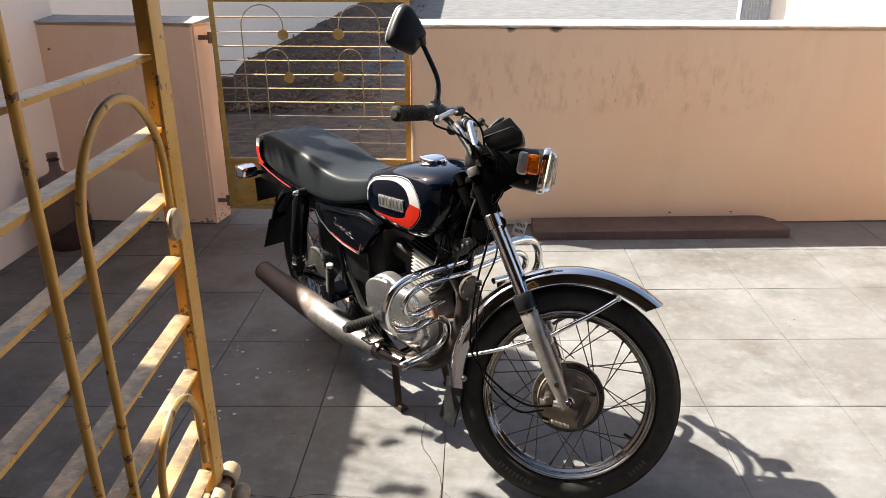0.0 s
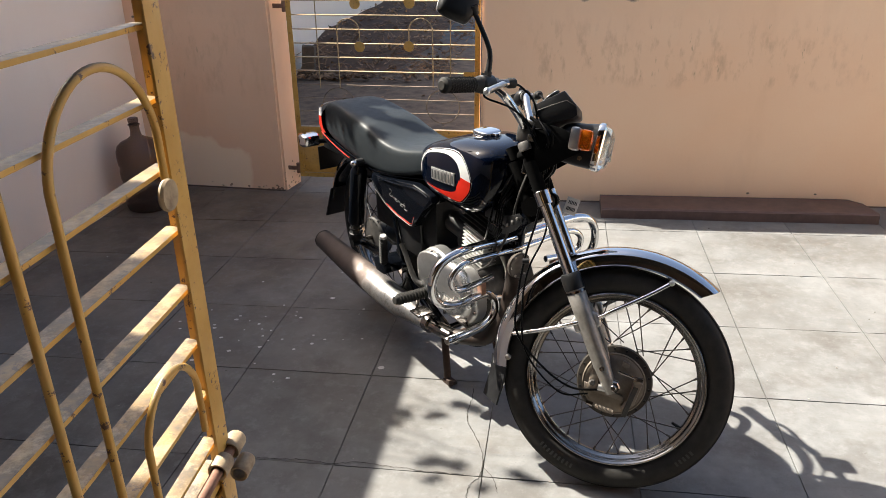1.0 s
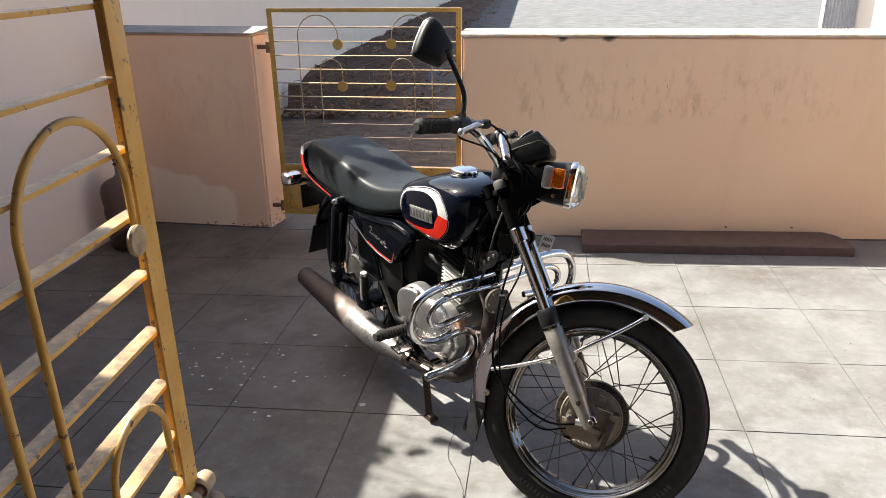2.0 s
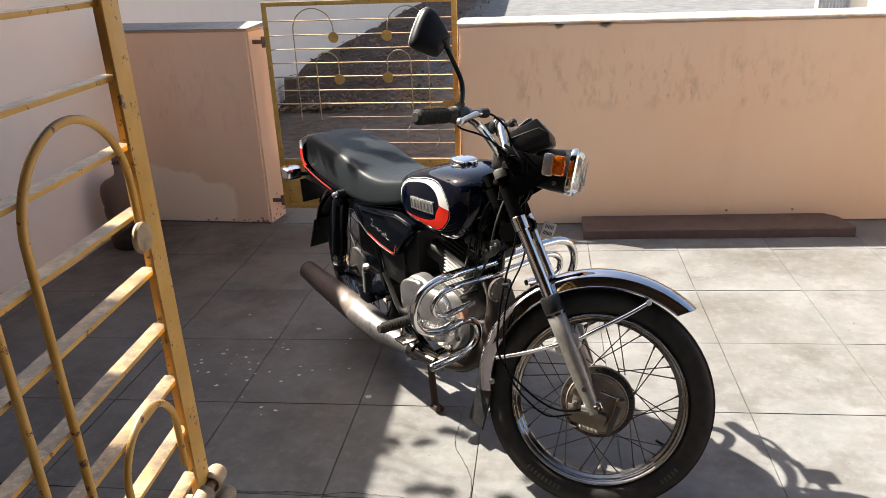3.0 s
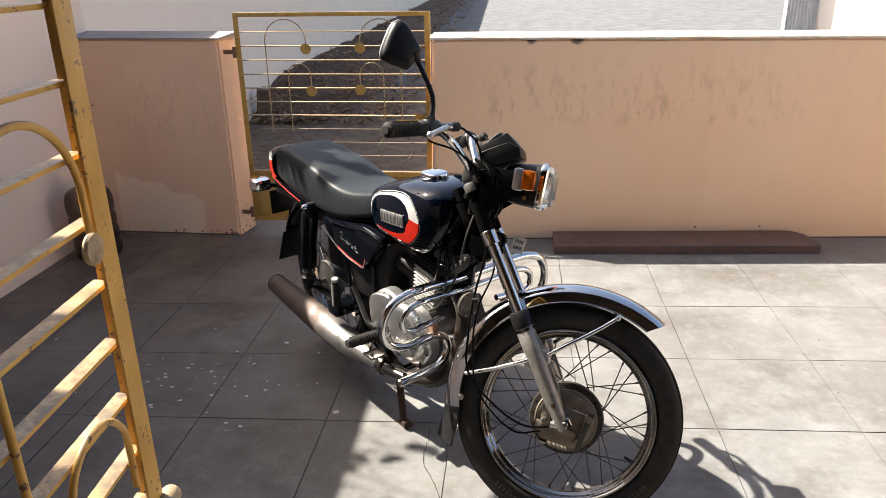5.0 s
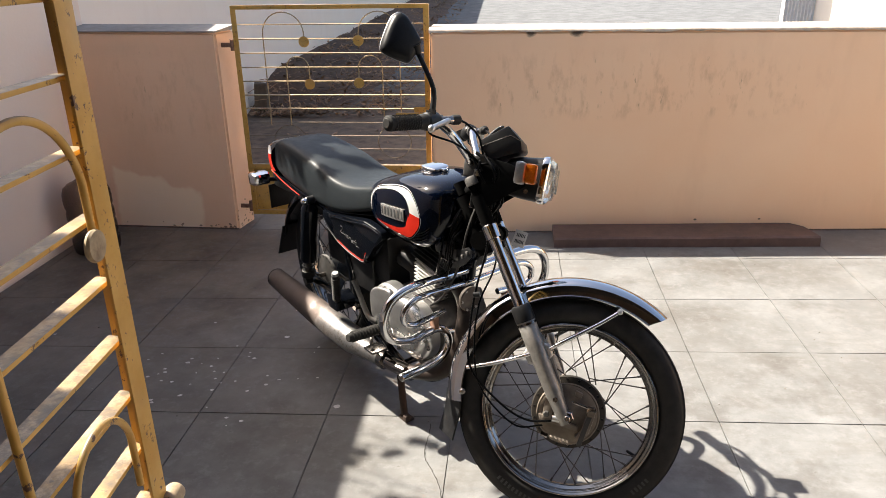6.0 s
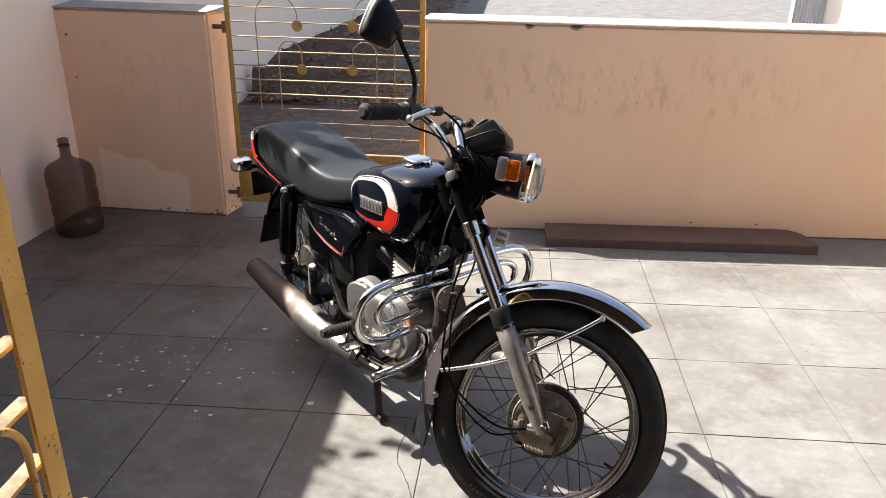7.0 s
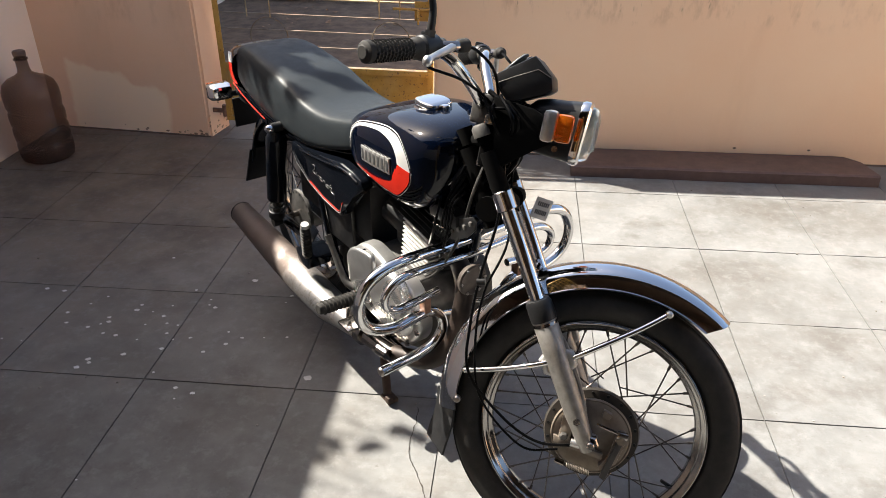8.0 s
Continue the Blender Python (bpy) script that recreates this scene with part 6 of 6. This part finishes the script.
part("kick_lever", tube([(0.545, -0.150, 0.352), (0.52, -0.165, 0.37), (0.475, -0.168, 0.44), (0.455, -0.17, 0.475)], [0.012, 0.009, 0.008, 0.009], 10, per=4), DARKALLOY, bike, "grimy kick-start lever")
bkp = part("brake_pedal", tube([(0.50, -0.145, 0.285), (0.53, -0.168, 0.275), (0.58, -0.195, 0.285), (0.63, -0.205, 0.305)], 0.007, 10, per=4), OLDCHROME, bike, "chrome rear brake pedal")
part("pedal_pad", box((0.60, -0.235, 0.306), (0.655, -0.180, 0.314), 0.003), OLDCHROME, bkp)
part("engine_lug", tube([(0.70, -0.178, 0.262), (0.735, -0.172, 0.262)], 0.014, 12), OLDCHROME, bike)
sd = bmesh.new()
for s in (-1, 1):
    add_tube(sd, spline([(0.560, s * 0.085, 0.20), (0.585, s * 0.098, 0.12), (0.608, s * 0.108, 0.016)], 5), 0.0125, 10)
    add_box(sd, (0.597, s * 0.108 - 0.016, 0.0), (0.642, s * 0.108 + 0.016, 0.012), 0.004)
    add_box(sd, (0.628, s * 0.122 - 0.006, 0.006), (0.646, s * 0.122 + 0.010, 0.028), 0.003)
add_tube(sd, [(0.576, -0.092, 0.15), (0.576, 0.092, 0.15)], 0.009, 8)
part("centre_stand", sd, plain("rusty_black_stand", (0.010, 0.009, 0.008), (0.055, 0.028, 0.018), 0.6, 0.3, scale=35, rough2=0.8), bike, "black steel centre stand with rusty feet")
part("swing_bolt", tube([(0.36, -0.108, 0.33), (0.36, -0.13, 0.33)], 0.014, 8), OLDCHROME, bike)

# ---- chrome leg guard across the front of the frame ----
GX = 0.852
out_r = [(0.0, 0.592), (-0.09, 0.594), (-0.17, 0.597), (-0.235, 0.591), (-0.278, 0.570), (-0.300, 0.528), (-0.297, 0.484), (-0.268, 0.452), (-0.216, 0.436), (-0.165, 0.441), (-0.125, 0.441), (-0.096, 0.420), (-0.088, 0.384), (-0.110, 0.350), (-0.160, 0.334), (-0.258, 0.330)]
inn_r = [(0.0, 0.553), (-0.09, 0.556), (-0.17, 0.560), (-0.212, 0.551), (-0.238, 0.526), (-0.234, 0.496), (-0.205, 0.481), (-0.165, 0.483), (-0.100, 0.490)]
for s in (1, -1):
    gd = part("leg_guard", tube([(GX, s * y, z) for y, z in out_r], 0.0125, 16, per=6), CHROME, bike, "bright looped chrome leg guard")
    part("guard_inner", tube([(GX + 0.002, s * y, z) for y, z in inn_r], 0.0095, 14, per=6), CHROME, gd)
    part("guard_end", tube([(GX, s * -0.258, 0.330), (GX, s * -0.263, 0.330)], [0.0125, 0.009], 14), OLDCHROME, gd)
    part("guard_clip", box((GX - 0.012, s * 0.135 - 0.008, 0.445), (GX + 0.012, s * 0.135 + 0.008, 0.485), 0.002), RUSTY, gd)
    part("guard_strut", tube([(GX, s * 0.10, 0.425), (GX - 0.01, s * 0.04, 0.40), (GX - 0.04, 0.0, 0.40)], 0.008, 10), CHROME, gd)
part("guard_clamp", tube([(GX - 0.022, 0, 0.53), (GX - 0.002, 0, 0.62)], 0.024, 14), BLACK, bike)

# cables that hang from the bars to the front hub
part("brake_cable", tube([tuple(STEER @ Vector(p)) for p in ((0.90, -0.05, 0.93), (0.945, -0.07, 0.82), (0.958, -0.075, 0.70), (0.948, -0.085, 0.585), (0.948, -0.088, 0.48), (0.965, -0.092, 0.38), (1.05, -0.092, 0.305), (1.13, -0.088, 0.270), (FC[0] - 0.03, -0.085, FC[1] - 0.018))], 0.0031, 8, per=8), CABLE, bike, "black brake cable")
part("meter_cable", tube([tuple(STEER @ Vector(p)) for p in ((0.94, 0.0, 0.91), (0.96, -0.03, 0.80), (0.985, -0.06, 0.66), (0.962, -0.083, 0.55), (0.965, -0.080, 0.44), (1.00, -0.088, 0.33), (1.10, -0.085, 0.25), (1.175, -0.080, 0.262))], 0.0026, 8, per=8), CABLE, bike, "black meter cable")
part("cable_tie", tube([tuple(STEER @ Vector(p)) for p in ((0.944, -0.085, 0.568), (0.960, -0.085, 0.572))], 0.008, 10), MATT, bike)
part("wiring", tube([(0.885, -0.045, 0.79), (0.86, -0.06, 0.745), (0.87, -0.05, 0.70), (0.90, -0.03, 0.66)], 0.009, 8, per=5), MATT, bike)
part("clutch_cable", tube([(0.90, 0.03, 0.86), (0.93, -0.06, 0.76), (0.90, -0.075, 0.64), (0.84, -0.09, 0.53), (0.80, -0.11, 0.49)], 0.0036, 8, per=6), RUBBER, bike)

# wiring and hoses crowded round the steering head
hr = random.Random(21)
for i in range(14):
    y0, y1 = hr.uniform(-0.10, 0.04), hr.uniform(-0.06, 0.04)
    pts = [(0.895 + hr.uniform(-0.02, 0.03), y0, 0.925 + hr.uniform(-0.02, 0.015)), (0.93 + hr.uniform(-0.03, 0.03), y0 - 0.02, 0.885 + hr.uniform(-0.02, 0.02)),
           (0.945 + hr.uniform(-0.03, 0.03), y1, 0.82 + hr.uniform(-0.02, 0.02)), (0.93 + hr.uniform(-0.03, 0.03), y1 * 0.5, 0.75)]
    part("harness_wire", tube([tuple(STEER @ Vector(q)) for q in pts], hr.choice((0.0022, 0.003, 0.0038, 0.005)), 7, per=5), CABLE, bike)
part("head_shroud", box((0.893, -0.085, 0.79), (0.945, 0.085, 0.905), 0.018), SHROUD, bike, "black steering-head cover", m=STEER)
part("lock_body", tube([tuple(STEER @ Vector(q)) for q in ((0.90, -0.035, 0.845), (0.875, -0.035, 0.868))], 0.013, 16), DARKALLOY, bike)
for i in range(5):
    a = Vector((0.86 + hr.uniform(-0.03, 0.03), -0.02 - 0.015 * i, 0.70 + hr.uniform(-0.02, 0.02)))
    b = Vector((0.83 + hr.uniform(-0.04, 0.05), -0.05 - 0.01 * i, 0.58 + hr.uniform(-0.03, 0.02)))
    part("hose", tube([a, (a + b) / 2 + Vector((0.025, -0.02, 0)), b], hr.choice((0.003, 0.004, 0.006)), 8, per=5), CABLE, bike)
part("tool_box", box((0.80, -0.050, 0.600), (0.872, 0.050, 0.660), 0.012), BLACK, bike)
# black box added to darken the gap behind the shock absorber
part("under_seat_fill", box((0.12, -0.088, 0.43), (0.30, 0.088, 0.645), 0.02), MATT, bike)

for i in range(7):
    a = Vector((0.90 + hr.uniform(-0.015, 0.02), -0.095 + 0.012 * i, 0.905 + hr.uniform(-0.01, 0.012)))
    b = Vector((0.965 + hr.uniform(-0.02, 0.02), -0.075 + 0.018 * i, 0.915 + hr.uniform(-0.02, 0.01)))
    part("lamp_wire", tube([tuple(STEER @ q) for q in (a, a.lerp(b, 0.5) + Vector((0, -0.012, hr.uniform(-0.02, 0.012))), b)], hr.choice((0.0022, 0.003, 0.004)), 7, per=5), CABLE, bike)
for q in ((0.905, -0.085, 0.885), (0.925, -0.06, 0.845), (0.90, -0.05, 0.80)):
    part("loom_clip", box(tuple(v - 0.009 for v in q), tuple(v + 0.009 for v in q), 0.003), OLDCHROME, bike, m=STEER)
for i in range(4):
    y = -0.112 - 0.006 * i
    part("frame_cable", tube([(0.90, -0.06, 0.80 - 0.02 * i), (0.87 + 0.008 * i, -0.085, 0.715), (0.84 + 0.01 * i, -0.08, 0.64), (0.80, -0.06, 0.60 - 0.01 * i)], 0.0035, 7, per=5), CABLE, bike)
cb = prism([(0.862, 0.640), (0.868, 0.668), (0.90, 0.684), (0.945, 0.706), (0.958, 0.700), (0.956, 0.680), (0.93, 0.652), (0.89, 0.628), (0.872, 0.622)], -0.078, -0.074, 0.001)
cbp = part("coil_bracket", cb, MATT, bike, "flat black bracket with bolt holes")
for x, z in ((0.880, 0.648), (0.900, 0.660), (0.922, 0.674), (0.943, 0.690)):
    part("bracket_bolt", lathe([(0.0062, -0.0782), (0.0062, -0.0815), (0.004, -0.083)], (x, 0, z), "Y", 6), DARKALLOY, cbp, smooth=0)
part("bracket_lip", box((0.815, -0.086, 0.642), (0.872, -0.066, 0.646), 0.001), OLDCHROME, cbp)


# ---- unseen leaves above the house wall, added to shade the floor and the seat ----
def leaf_mesh():
    bm = bmesh.new()
    prof = [(0.0, 0.0), (0.02, 0.022), (0.05, 0.040), (0.09, 0.038), (0.13, 0.018), (0.155, 0.0)]
    mid = [bm.verts.new((x, 0, -0.010 * math.sin(x * 14))) for x, _ in prof]
    for s in (-1, 1):
        ed = [bm.verts.new((x, s * w, 0.006 - 0.012 * math.sin(x * 14))) for x, w in prof[1:-1]]
        bm.faces.new((mid[0], mid[1], ed[0]))
        for k in range(len(ed) - 1):
            bm.faces.new((mid[k + 1], mid[k + 2], ed[k + 1], ed[k]))
        bm.faces.new((mid[-2], mid[-1], ed[-1]))
    me = bpy.data.meshes.new("leaf")
    bm.to_mesh(me)
    bm.free()
    me.materials.append(LEAFGREEN)
    return me


def leaf_shade():
    """Unseen twigs from the wall top, their broad leaves set where shadows must fall."""
    c = thing("leaf_shade", "unseen green leaves, placed to shade the floor and the seat", "plant", pose(-2.0, 3.1, LWTOP))
    LM = leaf_mesh()
    r = random.Random(11)
    inv = c.matrix_world.inverted()
    away = -(SLOPE.to_3x3().inverted() @ LIGHT)
    flat = LIGHT.to_track_quat("Z", "Y").to_matrix().to_4x4()
    # spots that the leaves shade: on the floor, then on the seat
    shade = [(0.170, 2.255, 0, 0.75), (0.195, 2.262, 0, 0.6), (0.235, 2.32, 0, 0.65), (0.268, 2.316, 0, 0.65), (0.303, 2.303, 0, 0.7), (0.075, 2.26, 0, 0.8), (0.05, 2.215, 0, 0.8), (0.02, 2.10, 0, 0.7),
             (0.190, 2.036, 0, 0.8), (0.232, 2.044, 0, 0.85), (0.279, 2.033, 0, 0.7), (0.455, 2.014, 0, 0.75), (0.492, 1.993, 0, 0.75), (0.215, 1.970, 0, 0.75), (0.512, 2.102, 0, 0.6), (0.36, 1.95, 0, 0.7)]
    seat_spots = [(-0.24, -0.07), (-0.24, 0.0), (-0.24, 0.07), (-0.18, -0.08), (-0.17, -0.02), (-0.18, 0.06), (-0.11, -0.08), (-0.11, 0.0), (-0.12, 0.08), (-0.05, -0.09), (-0.06, 0.04), (-0.03, 0.09), (0.01, -0.10), (0.0, -0.05),
                  (0.050, -0.037), (0.075, -0.028), (0.100, -0.018), (0.125, -0.002), (0.150, 0.014), (0.175, 0.030), (0.200, 0.045), (0.222, 0.060), (0.188, -0.102), (0.176, -0.100)]
    tilt = SLOPE.inverted() @ BIKE
    shade += [(*(tilt @ Vector((a, b, 0.81 if a < 0.03 else 0.785))), 1.3 if a < 0.03 else 0.72) for a, b in seat_spots]
    for x, y, z, s in shade:
        s *= 0.82 if z == 0 else 1.0
        h = r.uniform(2.55, 2.85)
        p = SLOPE @ (Vector((x, y, z)) + away * ((h - z) / away.z))
        p = inv @ p
        root = Vector((0.03, p.y + r.uniform(-0.12, 0.12), 0.0))
        part("stem", add_tube(bmesh.new(), spline([root, root * 0.5 + p * 0.5 + Vector((0, 0, 0.06)), p], 5), [0.0022, 0.0011], 5), BARK, c)
        for k in range(2):
            lf = new("leaf", LM)
            lf.parent = c
            lf.matrix_basis = Matrix.Translation(p) @ flat @ Euler((r.uniform(-0.4, 0.4), r.uniform(-0.4, 0.4), r.uniform(0, 6.3))).to_matrix().to_4x4() @ Matrix.Scale(s * r.uniform(0.6, 0.8), 4) @ Matrix.Translation((-0.077, 0, 0))


leaf_shade()

# ---- floor marks ----
def crack(pts, wide):
    """A thin wandering split in the tiles."""
    bm = bmesh.new()
    prev = None
    line = spline([(x, y, 0) for x, y in pts], 9)
    for i, p in enumerate(line):
        t = (line[min(i + 1, len(line) - 1)] - line[max(i - 1, 0)]).normalized()
        side = Vector((-t.y, t.x, 0))
        q = p + side * (0.0045 * noise.noise((i * 0.9, 2, pts[0][0] * 9)))
        w = wide * (0.35 + 1.3 * abs(noise.noise((i * 0.7, pts[0][1] * 5, 0))))
        a, b = bm.verts.new(q - side * w + Vector((0, 0, 0.0012))), bm.verts.new(q + side * w + Vector((0, 0, 0.0012)))
        if prev:
            bm.faces.new((prev[0], prev[1], b, a))
        prev = (a, b)
    return bm


for pts, wide, lab in (([(0.281, 2.415), (0.282, 2.334), (0.278, 2.258), (0.303, 2.189), (0.340, 2.107), (0.348, 2.036), (0.343, 1.989), (0.325, 1.965), (0.316, 1.908)], 0.0017, "thin wandering crack in the floor"),
                       ([(0.350, 2.036), (0.384, 1.989), (0.400, 1.934)], 0.0012, "short branching crack in the floor"),
                       ([(-0.383, 2.000), (-0.244, 2.003), (-0.166, 2.006), (-0.086, 1.999), (-0.014, 2.013), (0.084, 2.007), (0.176, 2.000), (0.30, 1.998)], 0.0020, "broken dirty joint between two tiles")):
    tagged(obj("floor_crack", crack(pts, wide), CRACK, smooth=0), lab, "crack", kind="structure").matrix_world = SLOPE
sm = bmesh.new()
rs = random.Random(7)
for i in range(64):
    x, y = (rs.gauss(-0.66, 0.22), rs.gauss(2.70, 0.17)) if i < 40 else (rs.uniform(-1.7, -0.1), rs.uniform(1.7, 3.7))
    r = rs.uniform(0.002, 0.007) * (1.5 if i < 10 else 1)
    k = 14
    ring = [sm.verts.new((x + r * rs.uniform(0.7, 1.25) * 1.25 * math.cos(2 * math.pi * j / k), y + r * rs.uniform(0.7, 1.2) * math.sin(2 * math.pi * j / k), 0.0013)) for j in range(k)]
    sm.faces.new(ring)
tagged(obj("paint_spots", sm, plain("dried_lime_spots", (0.42, 0.41, 0.39), (0.62, 0.60, 0.575), 0.8, scale=80), smooth=0), "dried whitewash drips on the floor", "paint spots", kind="stuff").matrix_world = SLOPE

def foot_line(pts, wide):
    """A ragged line of dirt where a wall meets the floor; the points run left to right seen from the yard's front."""
    bm = bmesh.new()
    line = spline(pts, 40)
    prev = None
    for i, q in enumerate(line):
        w = wide * (0.55 + 0.9 * abs(noise.noise((q.x * 17, q.y * 17, 1.0))) + 0.6 * abs(noise.noise((q.x * 61, 2.0, 0))))
        row = [bm.verts.new((q.x, q.y + 0.002, 0.0065)), bm.verts.new((q.x, q.y - w * 0.4, 0.0045)), bm.verts.new((q.x, q.y - w, 0.0011))]
        if prev:
            for k in (0, 1):
                bm.faces.new((prev[k], prev[k + 1], row[k + 1], row[k]))
        prev = row
    return bm


DIRT = plain("brown_wall_foot_dirt", (0.05, 0.036, 0.027), (0.12, 0.088, 0.066), 0.95, scale=70, bumps=0.3)
tagged(obj("dirt_line", foot_line([(-1.93, 4.395, 0), (-1.5, 4.353, 0), (-1.06, 4.311, 0)], 0.010), DIRT), "brown dirt along the foot of the wall stub", "dirt", kind="stuff").matrix_world = SLOPE
tagged(obj("dirt_line", foot_line([(0.11, 4.228, 0), (1.5, 4.228, 0), (3.0, 4.228, 0), (4.58, 4.228, 0)], 0.009), DIRT), "brown dirt along the foot of the low wall", "dirt", kind="stuff").matrix_world = SLOPE
gr_ = bmesh.new()
rg = random.Random(15)
for i in range(210):
    if i < 70:
        x, y = rg.uniform(-1.9, -1.0), 4.30 - abs(rg.gauss(0, 0.10))
    elif i < 110:
        x, y = rg.uniform(0.15, 4.4), 4.22 - abs(rg.gauss(0, 0.07))
    else:
        x, y = rg.uniform(-1.9, 2.4), rg.uniform(1.2, 4.2)
    q = rg.uniform(0.0012, 0.0042)
    for v in bmesh.ops.create_icosphere(gr_, subdivisions=1, radius=q)["verts"]:
        v.co = Vector((v.co.x * rg.uniform(0.8, 1.4) + x, v.co.y * rg.uniform(0.8, 1.3) + y, v.co.z * 0.6 + q * 0.5))
tagged(obj("floor_grit", gr_, plain("crumbs", (0.06, 0.05, 0.04), (0.34, 0.31, 0.28), 0.9, scale=3), smooth=0), "small crumbs of plaster and grit on the tiles", "grit", kind="stuff").matrix_world = SLOPE

# ---- tiled floor ----
fl = tagged(obj("floor", box((-1.955, -2.965, -0.02), (4.60, 4.60, -0.0045)), JOINT, smooth=0), "grey cement tiled courtyard floor", "floor", kind="structure")
fl.matrix_world = SLOPE
XS = [-1.955, -1.897, -1.445, -0.993, -0.533, -0.080, 0.352, 0.783, 1.217, 1.660, 2.105, 2.55, 2.995, 3.44, 3.885, 4.33, 4.6]
YS = [-0.80, -0.34, 0.12, 0.58, 1.04, 1.53, 1.995, 2.456, 2.909, 3.372, 3.833, 4.295, 4.60]
made = {}
tr_ = random.Random(3)
for i in range(len(XS) - 1):
    for j in range(len(YS) - 1):
        w, d = XS[i + 1] - XS[i] - 0.0015, YS[j + 1] - YS[j] - 0.0018
        key = (round(w, 4), round(d, 4))
        if key not in made:
            bm = bmesh.new()
            h, e, per = 0.008, 0.0007, 7
            corner = [(-w / 2, -d / 2), (w / 2, -d / 2), (w / 2, d / 2), (-w / 2, d / 2)]
            edge = []
            for k in range(4):        # edges chipped by a millimetre or so
                (ax, ay), (bx, by) = corner[k], corner[(k + 1) % 4]
                for q in range(per):
                    u, inset = q / per, max(0.0, tr_.gauss(0.0001, 0.0006))
                    edge.append((ax + (bx - ax) * u - math.copysign(inset, ax) * (k % 2), ay + (by - ay) * u - math.copysign(inset, ay) * (1 - k % 2)))
            lo = [bm.verts.new((x, y, -h)) for x, y in edge]
            hi = [bm.verts.new((x - math.copysign(e, x), y - math.copysign(e, y), 0)) for x, y in edge]
            bm.faces.new(hi)
            for k in range(len(edge)):
                bm.faces.new((lo[k], lo[(k + 1) % len(edge)], hi[(k + 1) % len(edge)], hi[k]))
            me = bpy.data.meshes.new("tile")
            bm.to_mesh(me)
            bm.free()
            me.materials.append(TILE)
            made[key] = me
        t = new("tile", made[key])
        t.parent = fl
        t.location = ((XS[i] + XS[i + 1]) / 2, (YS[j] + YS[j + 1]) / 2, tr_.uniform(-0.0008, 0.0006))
